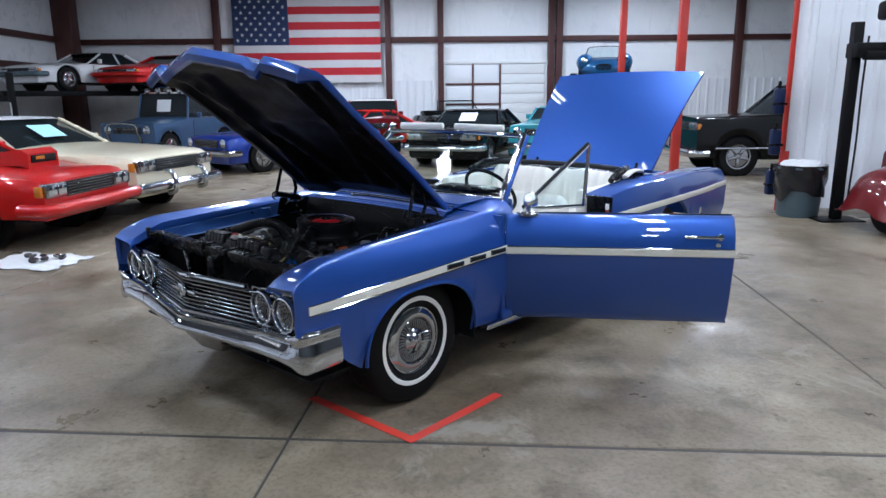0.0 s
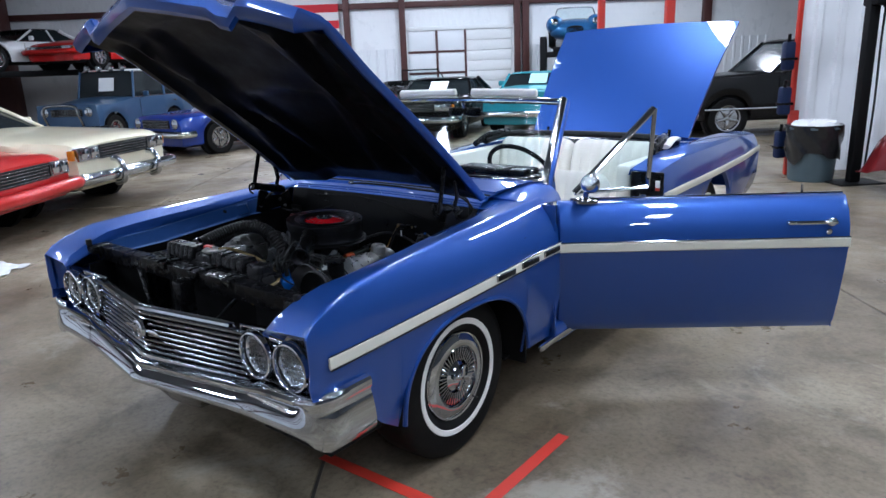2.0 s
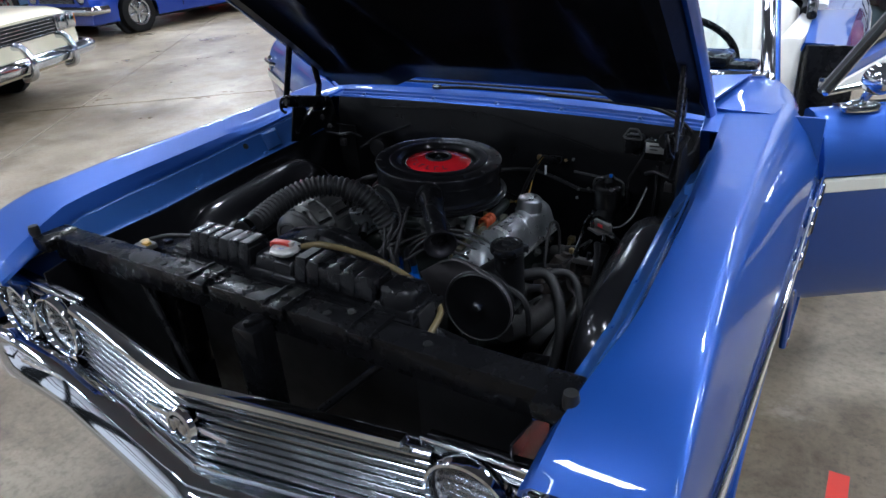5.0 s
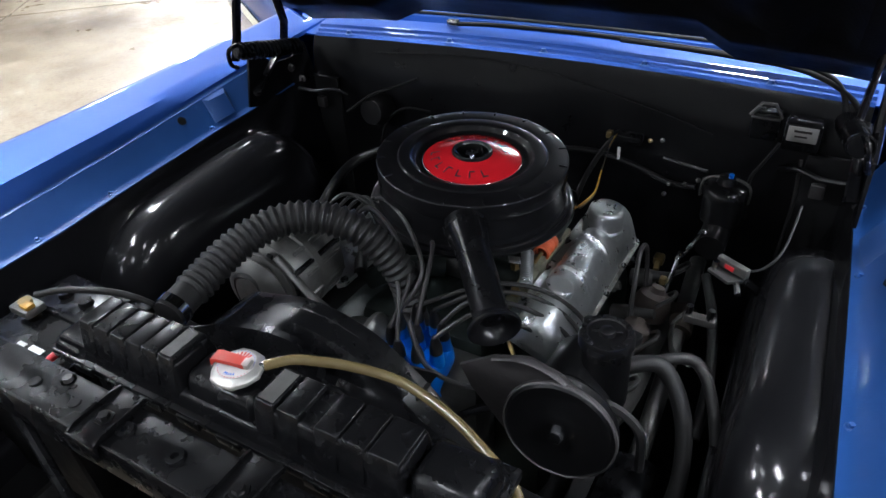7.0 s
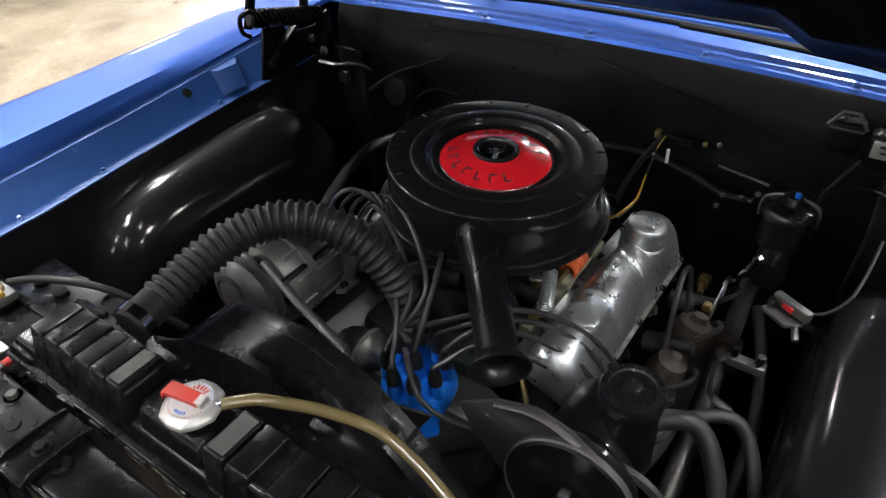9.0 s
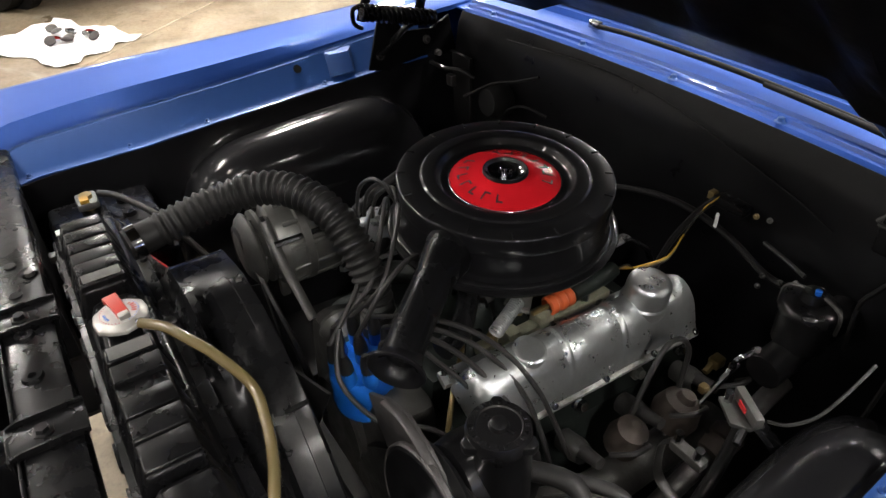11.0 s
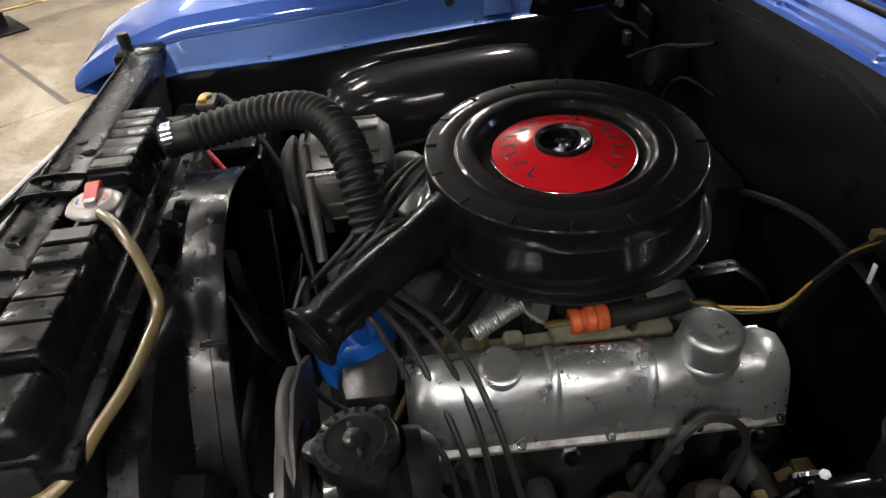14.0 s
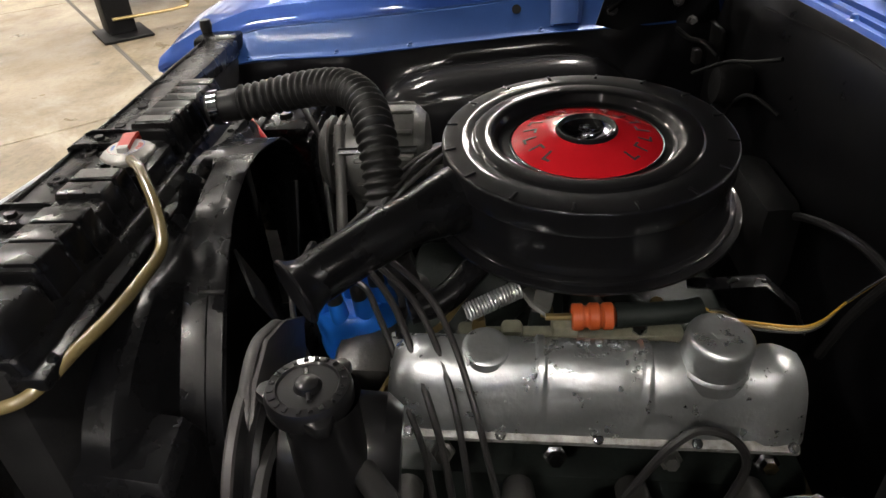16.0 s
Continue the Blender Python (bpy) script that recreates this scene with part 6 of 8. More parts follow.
for pts in ([(-0.33, 0.45, 0.82), (-0.38, 0.43, 0.80), (-0.43, 0.40, 0.785), (-0.48, 0.36, 0.75)], [(-0.30, 0.45, 0.74), (-0.35, 0.42, 0.755), (-0.40, 0.41, 0.72), (-0.42, 0.40, 0.66)]):
    part("vacuum_tube", sweep(spline(pts), 0.0035, 8), BLACK_MATT, eng, "thin black tube on the firewall")
sc = part("steering_shaft", sweep([(0.36, 0.42, 0.52), (0.375, 0.10, 0.44), (0.38, -0.1, 0.40)], 0.017, 12), ALLOY_DARK, eng, "dark oily steering shaft")
part("shaft_coupling", lathe([(0.017, -0.03), (0.027, -0.028), (0.027, -0.006), (0.022, -0.004), (0.022, 0.004), (0.027, 0.006), (0.027, 0.028), (0.017, 0.03)], 20, axis_to((0.367, 0.26, 0.480), (0.05, -1, -0.25))), RUST_IRON, sc)
part("steering_box", box(0.33, 0.43, -0.2, -0.06, 0.33, 0.46, 0.03), BLACK_SATIN, sc)
BR = pose(0.448, 0.136, 0.716, 0, 0, -28)
br = part("washer_bracket", box(-0.028, 0.028, -0.006, 0.006, 0.004, 0.022, 0.003), ALLOY, eng, "small bright bracket on the wheel house", m=BR)
part("bracket_plate", prism([(-0.030, -0.022), (0.012, -0.026), (0.024, -0.006), (0.020, 0.014), (-0.026, 0.012)], -0.004, 0.002, 0.001, None, BR), ALLOY_DARK, br)
part("bracket_bolt", rod((-0.022, -0.014, 0.0), (-0.022, -0.014, 0.018), 0.0055, 6), CHROME_DULL, br, m=BR)
part("bracket_bolt", rod((0.018, -0.010, -0.004), (0.034, -0.026, -0.010), 0.005, 6), CHROME_DULL, br, m=BR)
part("bracket_tag", box(-0.010, 0.006, -0.0075, -0.006, 0.008, 0.016, 0), WIRE_RED, br, m=BR)
part("bracket_wire", sweep(spline([(0.472, 0.140, 0.724), (0.490, 0.150, 0.728), (0.508, 0.17, 0.745), (0.516, 0.20, 0.770), (0.520, 0.24, 0.80)]), 0.0022, 6), WIRE, br)
part("bracket_post", sweep([(0.452, 0.142, 0.712), (0.480, 0.150, 0.690), (0.510, 0.155, 0.660)], 0.012, 8, None, 0.5), BLACK_SATIN, br)
# clips, studs and a loom along the firewall
loom = part("wiring_loom", sweep(spline([(-0.22, 0.44, 0.60), (-0.12, 0.44, 0.66), (0.02, 0.43, 0.715), (0.12, 0.425, 0.730), (0.20, 0.43, 0.712), (0.279, 0.416, 0.695), (0.33, 0.41, 0.70)]), 0.006, 8), RUBBER, eng, "black taped wiring loom on the firewall")
for x, y, z, m in ((0.226, 0.438, 0.769, BRASS), (0.250, 0.436, 0.775, ALLOY), (0.279, 0.408, 0.697, ALLOY_DARK), (0.270, 0.420, 0.665, ALLOY), (0.310, 0.405, 0.705, ALLOY_DARK), (0.335, 0.40, 0.722, ALLOY)):
    part("loom_stud", lathe([(0, 0.007), (0.0024, 0.007), (0.0027, 0.003), (0.005, 0.002), (0.005, 0), (0, 0)], 8, axis_to((x, y, z), (0, -1, 0.3))), m, loom)
union = part("brake_union", box(0.291, 0.311, 0.295, 0.318, 0.574, 0.593, 0.004), BRASS, eng, "small brass brake line union")
part("union_nut", rod((0.301, 0.295, 0.584), (0.303, 0.278, 0.578), 0.006, 6), BRASS, union)
clamp = part("steering_clamp", box(0.395, 0.445, 0.075, 0.092, 0.640, 0.655, 0.003), ALLOY_DARK, eng, "oily steel clamp over the steering gear")
part("clamp_bolt", rod((0.402, 0.083, 0.640), (0.402, 0.083, 0.672), 0.006, 6), CHROME_DULL, clamp)
part("clamp_bolt", rod((0.432, 0.083, 0.640), (0.436, 0.080, 0.675), 0.006, 6), CHROME_DULL, clamp)
part("clamp_strap", sweep(spline([(0.395, 0.084, 0.650), (0.38, 0.085, 0.62), (0.385, 0.087, 0.56), (0.42, 0.088, 0.54)]), 0.008, 8, None, 0.4), ALLOY_DARK, clamp)
part("return_hose", sweep(spline([(0.40, 0.24, 0.62), (0.43, 0.16, 0.60), (0.455, 0.05, 0.57), (0.46, -0.05, 0.52)]), 0.009, 10), RUBBER, eng, "black return hose along the frame")
part("under_tray", box(-0.60, 0.60, -0.50, 0.44, 0.20, 0.215, 0), BLACK_MATT, eng, "dark frame under the engine")


# ---------- front end ----------
def front_y(x):
    return -0.775 + 0.085 * min(1, abs(x) / 0.5)


gx = [-0.49 + 0.98 * k / 20 for k in range(21)]
grille = part("grille", loft([[(x, front_y(x) + 0.035, 0.525) for x in gx], [(x, front_y(x) + 0.035, 0.692) for x in gx]]), BLACK_MATT, car, "chrome grille of thin level bars")
for k in range(8):
    z = 0.542 + 0.0200 * k
    b = loft([[(x, front_y(x) + 0.030, z - 0.0080), (x, front_y(x) + 0.006, z - 0.0078), (x, front_y(x) + 0.001, z - 0.0060), (x, front_y(x), z - 0.0005), (x, front_y(x) + 0.005, z + 0.0035), (x, front_y(x) + 0.014, z + 0.0078), (x, front_y(x) + 0.030, z + 0.0080)] for x in gx], None, True, True)
    part("grille_bar", b, GRILLE_METAL, grille)
for z, h in ((0.706, 0.009), (0.520, 0.010)):
    xx = [-0.80 + 1.6 * k / 32 for k in range(33)] if z > 0.6 else gx
    yy = (lambda x: front_y(x) - 0.006)
    b = loft([[(x, yy(x), z - h), (x, yy(x) - 0.008, z - h * 0.4), (x, yy(x) - 0.006, z + h * 0.6), (x, yy(x) + 0.006, z + h), (x, yy(x) + 0.016, z + h * 0.9), (x, yy(x) + 0.016, z - h)] for x in (gx if z < 0.6 else [q for q in xx if abs(q) < 0.50])], None, True, True)
    part("grille_trim", b, CHROME, grille)
em = part("emblem", lathe([(0.034, -0.012), (0.038, 0.0), (0.034, 0.010), (0.027, 0.012), (0.025, 0.006), (0, 0.006)], 32, axis_to((0, -0.785, 0.622), (0, -1, 0.1))), CHROME, car, "round chrome grille emblem")
for k in range(3):
    part("emblem_shield", prism([(-0.010, 0.014), (0.010, 0.014), (0.010, 0), (0, -0.014), (-0.010, 0)], 0.004, 0.012, 0.002, None, axis_to((0, -0.785, 0.622), (0, -1, 0.1)) @ pose(0.014 * (k - 1), 0.008 - 0.008 * abs(k - 1), 0)), CHROME_DULL, em)
part("emblem_wing", box(-0.11, 0.11, -0.782, -0.772, 0.615, 0.629, 0.004), CHROME, em)
rnd = random.Random(41)
PANEL = [(0.47, 0.535), (0.835, 0.535), (0.856, 0.55), (0.868, 0.69), (0.864, 0.722), (0.80, 0.726), (0.65, 0.716), (0.47, 0.704)]
for side in (1, -1):
    plate = part("lamp_panel", prism(PANEL, 0.0, 0.02, 0.004, None, pose(0, -0.652, 0, 90, 0, 0)), GRILLE_METAL, car, "twin headlamp surround of level bars in a chrome rim")
    if side < 0:
        plate.data.transform(Matrix.Diagonal((-1, 1, 1, 1)))
        plate.data.flip_normals()
    part("panel_rim", sweep([(side * x, -0.677, z) for x, z in PANEL[1:] + PANEL[:2]], 0.0055, 10), CHROME, plate, "bright chrome rim")
    # level bars run on behind and between the lamps
    for k in range(8):
        z = 0.544 + 0.0200 * k
        b = loft([[(side * x, -0.671, z - 0.0078), (side * x, -0.678, z - 0.006), (side * x, -0.680, z), (side * x, -0.676, z + 0.005), (side * x, -0.671, z + 0.0078)] for x in (0.472, 0.66, 0.855)], None, True, True)
        part("lamp_bar", b, GRILLE_METAL, plate)
    for x in (0.558, 0.729):
        q = axis_to((side * x, -0.684, 0.624), (0, -1, 0)) @ Matrix.Scale(0.955, 4)
        # pressed mirror bowl with uneven facets
        b = bmesh.new()
        rings = ((0.0715, 0.000), (0.066, -0.010), (0.057, -0.023), (0.045, -0.034), (0.031, -0.042), (0.016, -0.046))
        bowl = []
        for r, h in rings:
            bowl.append([b.verts.new(((r + rnd.uniform(-0.0022, 0.0022)) * math.cos(a), (r + rnd.uniform(-0.0022, 0.0022)) * math.sin(a), h + rnd.uniform(-0.0030, 0.0030))) for a in [2 * math.pi * n / 26 for n in range(26)]])
        for lo, hi in zip(bowl, bowl[1:]):
            for n in range(26):
                b.faces.new((lo[n], lo[(n + 1) % 26], hi[(n + 1) % 26], hi[n]))
        b.faces.new(bowl[-1])
        bmesh.ops.triangulate(b, faces=b.faces[:])
        lamp = part("headlamp", b, REFLECTOR, car, "round clear sealed-beam headlamp", 3, q)
        part("lamp_cup", lathe([(0.0705, 0.004), (0.0720, 0.006), (0.0735, 0.004), (0.0735, -0.012), (0.0705, -0.012)], 48, q), BLACK_MATT, lamp)
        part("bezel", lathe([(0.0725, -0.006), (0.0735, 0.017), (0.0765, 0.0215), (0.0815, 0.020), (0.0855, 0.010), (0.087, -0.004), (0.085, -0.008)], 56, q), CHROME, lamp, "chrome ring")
        b = bmesh.new()
        rows = []
        for k in range(13):
            r = 0.0712 * (1 - k / 12) if k < 12 else 0.0004
            dome = 0.019 * math.sqrt(max(0.0, 1 - (r / 0.0745) ** 2)) - 0.003
            rows.append([(r * math.cos(a), r * math.sin(a), dome + 0.0005 * math.sin(r * math.cos(a) * 540) * math.cos(r * math.sin(a) * 170) + 0.0004 * rnd.uniform(-1, 1)) for a in [2 * math.pi * n / 56 for n in range(56)]])
        loft(rows, b, True)
        thick(b, 0.0025)
        part("lens", b, LENS, lamp, "fluted clear lens", 60, q)
        part("bulb_shield", lathe([(0, -0.010), (0.010, -0.012), (0.013, -0.018), (0.010, -0.034)], 16, q), CHROME, lamp)


# bumper: a bar that bends back at the ends, a dropped valance
def bump_y(x):
    a = abs(x)
    return -0.825 + 0.075 * min(1, a / 0.52) if a < 0.52 else lerp(a, ((0.52, -0.75), (0.80, -0.735), (0.870, -0.728), (0.905, -0.685), (0.912, -0.55), (0.910, -0.47)))


bx_ = [k * 0.04 for k in range(20)] + [0.79, 0.825, 0.860, 0.880, 0.893]
end = [(0.905, -0.685), (0.908, -0.62), (0.909, -0.57), (0.910, -0.532)]
plan = [(x, bump_y(x)) for x in bx_] + end
plan = [(-x, y) for x, y in plan[:0:-1]] + plan
secs = []
for x, y in plan:
    a = abs(x)
    ny = Vector((0, -1, 0)) if a < 0.81 else Vector((math.copysign(min(1, (a - 0.79) / 0.09), x), -max(0.05, 1 - (a - 0.79) / 0.10), 0)).normalized()
    top = lerp(a, ((0, 0.508), (0.1, 0.512), (0.5, 0.524), (0.6, 0.538), (0.80, 0.545), (0.86, 0.560), (0.89, 0.572), (0.910, 0.580)))
    bot = lerp(a, ((0, 0.432), (0.5, 0.432), (0.77, 0.425), (0.82, 0.418), (0.87, 0.400), (0.89, 0.392), (0.906, 0.402)))
    c = Vector((x, y, 0))
    out = []
    for f, g in ((0.0, 0.055), (0.02, 0.024), (0.09, 0.012), (0.15, 0.013), (0.20, 0.026), (0.27, 0.029), (0.34, 0.0195), (0.42, 0.0105), (0.51, 0.002), (0.60, -0.0050), (0.70, -0.0105), (0.79, -0.0130), (0.88, -0.0100), (0.97, 0.008), (1.0, 0.040)):
        g2 = g if a < 0.82 else g * 0.45
        q = c - ny * g2
        out.append((q.x, q.y, top + (bot - top) * f))
    secs.append(out)
b = loft(secs)
thick(b, -0.004)
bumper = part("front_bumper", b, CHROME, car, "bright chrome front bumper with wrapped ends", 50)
vs = []
for k in range(41):
    x = -0.80 + 1.6 * k / 40
    a = abs(x)
    drop = 0.305 if a < 0.13 else lerp(a, ((0.13, 0.305), (0.165, 0.312), (0.21, 0.372), (0.6, 0.375), (0.80, 0.36)))
    y = bump_y(x)
    vs.append([(x, y + 0.02, 0.436), (x, y + 0.030, 0.42), (x, y + 0.045 + (0.436 - drop) * 0.3, (0.42 + drop) / 2), (x, y + 0.055 + (0.436 - drop) * 0.5, drop), (x, y + 0.09 + (0.436 - drop) * 0.5, drop - 0.004)])
b = loft(vs)
thick(b, 0.004)
part("lower_valance", b, CHROME_DULL, bumper, "satin metal lower valance", 50)
for side in (1, -1):
    part("parking_lamp", box(side * 0.64 - 0.10, side * 0.64 + 0.10, bump_y(0.64) + 0.008, bump_y(0.64) + 0.04, 0.478, 0.505, 0.008), REFLECTOR, bumper, "clear parking lamp in the bumper")


# ---------- body behind the engine ----------
def slab_loft(name, secs, mat, label="", t=0.006, parent=None, sharp=38.0):
    b = loft(secs)
    thick(b, t)
    return part(name, b, mat, parent or car, label, sharp)


for side in (1, -1):
    # rocker
    b = box(0.76, 0.894, 0.655, 1.90, 0.25, 0.345, 0.02)
    if side < 0:
        mirror_x(b)
    rk = part("rocker_panel", b, BLUE, car, "blue rocker panel with chrome strip")
    b = box(0.890, 0.904, 0.50, 1.95, 0.272, 0.30, 0.004)
    if side < 0:
        mirror_x(b)
    part("rocker_trim", b, CHROME, rk)
    # rear quarter panel with wheel arch
    secs = []
    ys = [1.87, 1.90, 2.0, 2.2, 2.4, 2.535] + [2.92 - 0.37 * math.cos(math.pi * k / 16) for k in range(1, 16)] + [3.305, 3.5, 3.8, 4.05, 4.18, 4.22]
    for y in ys:
        xs_ = lerp(y, ((1.8, 0.905), (2.9, 0.905), (3.6, 0.885), (4.22, 0.835)))
        zt = lerp(y, ((1.87, 0.865), (2.3, 0.905), (2.9, 0.905), (3.6, 0.895), (4.22, 0.86)))
        xi = lerp(y, ((1.87, 0.70), (2.9, 0.66), (4.22, 0.64)))
        d = abs(y - 2.92)
        zl = 0.345 + math.sqrt(max(0, 0.37 ** 2 - d * d)) if d < 0.37 else lerp(y, ((1.8, 0.28), (2.5, 0.30), (3.4, 0.33), (4.22, 0.42)))
        z2 = max(0.70, zl + 0.02)
        secs.append([(xs_ - 0.03, y, zl), (xs_ - 0.006, y, max(zl + 0.01, 0.52)), (xs_, y, z2), (xs_ - 0.02, y, zt - 0.08), (xs_ - 0.055, y, zt - 0.015), (xs_ - 0.10, y, zt), (xi, y, zt + 0.004), (xi - 0.01, y, zt - 0.03)])
    if side < 0:
        secs = [[(-x, y, z) for x, y, z in s] for s in secs]
    q = slab_loft("rear_quarter", secs, BLUE, "blue rear quarter panel with cream stripe", 0.008)
    pts = [(lerp(y, ((1.8, 0.905), (2.9, 0.905), (3.6, 0.885), (4.22, 0.835))) + 0.003, y, lerp(y, ((1.87, 0.72), (4.22, 0.735)))) for y in (1.88, 2.3, 2.7, 3.1, 3.6, 4.0, 4.2)]
    b = loft([[(x * side, y, z - 0.024), (x * side + 0.004 * side, y, z - 0.018), (x * side + 0.004 * side, y, z + 0.018), (x * side, y, z + 0.024), (x * side - 0.01 * side, y, z)] for x, y, z in pts], None, True, True)
    part("quarter_stripe", b, STRIPE, q, "cream side stripe")
    # door-shut pillar
    b = prism([(0.72, 1.845), (0.905, 1.86), (0.905, 1.875), (0.70, 1.88)], 0.30, 0.862, 0.006)
    if side < 0:
        mirror_x(b)
    jamb = part("door_jamb", b, BLACK_SATIN, q, "dark door opening edge")
    part("striker", box(side * 0.80 - 0.02, side * 0.80 + 0.02, 1.825, 1.855, 0.70, 0.74, 0.006), CHROME_DULL, q)
    part("jamb_sticker", box(side * 0.875 - 0.012, side * 0.875 + 0.012, 1.849, 1.8575, 0.775, 0.815, 0.001), PAPER, q)
    part("jamb_sticker", box(side * 0.875 - 0.012, side * 0.875 + 0.012, 1.8485, 1.8575, 0.757, 0.772, 0.001), RED_TAG, q)
    # tail lamp
    part("tail_lamp", box(side * 0.74 - 0.06, side * 0.74 + 0.06, 4.19, 4.235, 0.66, 0.80, 0.015), RED_TAG, q)
    # cowl side: fender to door pillar
    b = loft([[(0.59, 0.60, 0.916), (0.65, 0.60, 0.912), (0.72, 0.60, 0.911), (0.775, 0.60, 0.909), (0.80, 0.60, 0.895)],
              [(0.605, 0.66, 0.926), (0.66, 0.66, 0.921), (0.73, 0.66, 0.917), (0.786, 0.66, 0.912), (0.808, 0.66, 0.895)],
              [(0.62, 0.72, 0.938), (0.67, 0.72, 0.931), (0.735, 0.72, 0.922), (0.785, 0.72, 0.912), (0.81, 0.72, 0.890)],
              [(0.64, 0.80, 0.949), (0.685, 0.80, 0.941), (0.74, 0.80, 0.927), (0.785, 0.80, 0.908), (0.805, 0.80, 0.880)],
              [(0.67, 0.88, 0.957), (0.705, 0.88, 0.947), (0.745, 0.88, 0.926), (0.775, 0.88, 0.900), (0.79, 0.88, 0.87)]])
    thick(b, 0.010)
    if side < 0:
        mirror_x(b)
    part("cowl_side", b, BLUE, car, "blue cowl corner by the windshield", 75)
    b = box(0.70, 0.80, 0.64, 0.72, 0.30, 0.905, 0.02)
    if side < 0:
        mirror_x(b)
    part("hinge_pillar", b, BLUE_IN, car, "blue door hinge pillar")
    b = box(0.60, 0.884, 0.655, 0.664, 0.30, 0.893, 0.003)
    if side < 0:
        mirror_x(b)
    part("jamb_plate", b, BLUE, car, "blue sheet at the front of the door opening")
    b = loft([[(0.585, y, z), (0.62, y, z + 0.001), (0.67, y, z), (0.71, y, z - 0.003)] for y, z in ((0.475, 0.885), (0.53, 0.892), (0.60, 0.903), (0.66, 0.912))])
    thick(b, 0.004)
    if side < 0:
        mirror_x(b)
    part("cowl_corner", b, BLUE, car, "blue sheet under the hood corner")

# cowl top behind the hood
slab_loft("cowl_top", [[(x, 0.60 + 0.03 * (1 - (x / 0.66) ** 2), 0.938) for x in cx], [(x * 1.06, 0.74 + 0.04 * (1 - (x / 0.66) ** 2), 0.955) for x in cx], [(x * 1.10, 0.86 - 0.03 * (1 - (x / 0.66) ** 2), 0.962) for x in cx]], BLUE, "blue cowl top with wipers")
# windshield
WB = [(-0.70, 0.88, 0.955), (-0.66, 0.84, 0.955), (-0.45, 0.79, 0.960), (0, 0.77, 0.962), (0.45, 0.79, 0.960), (0.66, 0.84, 0.955), (0.70, 0.88, 0.955)]
WT = [(-0.60, 1.235, 1.295), (-0.57, 1.215, 1.30), (-0.38, 1.185, 1.308), (0, 1.17, 1.312), (0.38, 1.185, 1.308), (0.57, 1.215, 1.30), (0.60, 1.235, 1.295)]
ws = part("windshield", loft([[Vector(a).lerp(Vector(c), f) for a, c in zip(WB[1:-1], WT[1:-1])] for f in (0, 0.25, 0.5, 0.75, 1)]), GLASS, car, "curved windshield glass in a chrome frame", 60)
ws.visible_shadow = False
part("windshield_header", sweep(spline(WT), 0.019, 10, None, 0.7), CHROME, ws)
part("header_pad", sweep(spline([(x, y + 0.02, z - 0.006) for x, y, z in WT]), 0.017, 10), BLACK_SATIN, ws)
part("windshield_base", sweep(spline(WB), 0.012, 10), CHROME, ws)
for side in (1, -1):
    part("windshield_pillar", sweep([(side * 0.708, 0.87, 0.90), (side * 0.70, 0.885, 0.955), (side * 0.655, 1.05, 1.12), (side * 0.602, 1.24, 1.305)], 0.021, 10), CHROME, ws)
    part("pillar_paint", sweep([(side * 0.722, 0.885, 0.90), (side * 0.712, 0.905, 0.955), (side * 0.667, 1.07, 1.12), (side * 0.612, 1.255, 1.29)], 0.019, 10), BLUE, ws)
    b = box(0.05, 0.47, 1.196, 1.222, 1.326, 1.380, 0.0125, 4)
    for v in b.verts:
        end = max(0.0, (v.co.x - 0.40) / 0.07) + max(0.0, (0.11 - v.co.x) / 0.06)
        if v.co.z > 1.35:
            v.co.z -= 0.020 * min(1.0, end) ** 2
        v.co.z -= 0.012 * v.co.x
    if side < 0:
        mirror_x(b)
    visor = part("sun_visor", b, VINYL, ws, "white vinyl sun visor turned up", 60)
    part("visor_arm", rod((side * 0.40, 1.215, 1.30), (side * 0.40, 1.225, 1.34), 0.005, 8), CHROME, ws)
part("rear_mirror", box(-0.11, 0.11, 1.20, 1.225, 1.215, 1.265, 0.012), BLACK_SATIN, ws, "black inside mirror")
part("mirror_stem", rod((0, 1.19, 1.305), (0, 1.21, 1.25), 0.006, 8), CHROME, ws)
for x0 in (-0.42, 0.12):
    part("wiper", sweep([(x0, 0.70, 0.962), (x0 + 0.02, 0.735, 0.972), (x0 + 0.36, 0.755, 0.975)], 0.005, 6), BLACK_SATIN, ws, "thin wiper arm")

# dash, steering wheel, seats, floor pan
dash = slab_loft("dashboard", [[(x, 0.80, 0.94) for x in (-0.68, -0.3, 0.3, 0.68)], [(x, 0.94, 0.95) for x in (-0.68, -0.3, 0.3, 0.68)], [(x, 1.02, 0.925) for x in (-0.68, -0.3, 0.3, 0.68)], [(x, 1.03, 0.86) for x in (-0.68, -0.3, 0.3, 0.68)], [(x, 0.97, 0.78) for x in (-0.68, -0.3, 0.3, 0.68)], [(x, 0.92, 0.62) for x in (-0.68, -0.3, 0.3, 0.68)]], BLUE_IN, "blue dashboard with dark pad", 0.02)
part("dash_pad", box(-0.66, 0.66, 0.93, 1.04, 0.935, 0.965, 0.015), BLACK_SATIN, dash)
part("gauge_hood", box(0.16, 0.58, 0.90, 1.05, 0.955, 0.99, 0.015), BLACK_SATIN, dash)
SW = axis_to((0.37, 1.20, 0.930), (0, 0.80, 0.60))
tor = [SW @ Vector((0.185 * math.cos(a), 0.185 * math.sin(a), 0)) for a in [2 * math.pi * k / 40 for k in range(41)]]
wheel_ = part("steering_wheel", sweep(tor, 0.0125, 10), BLACK_SATIN, car, "thin dark blue steering wheel")
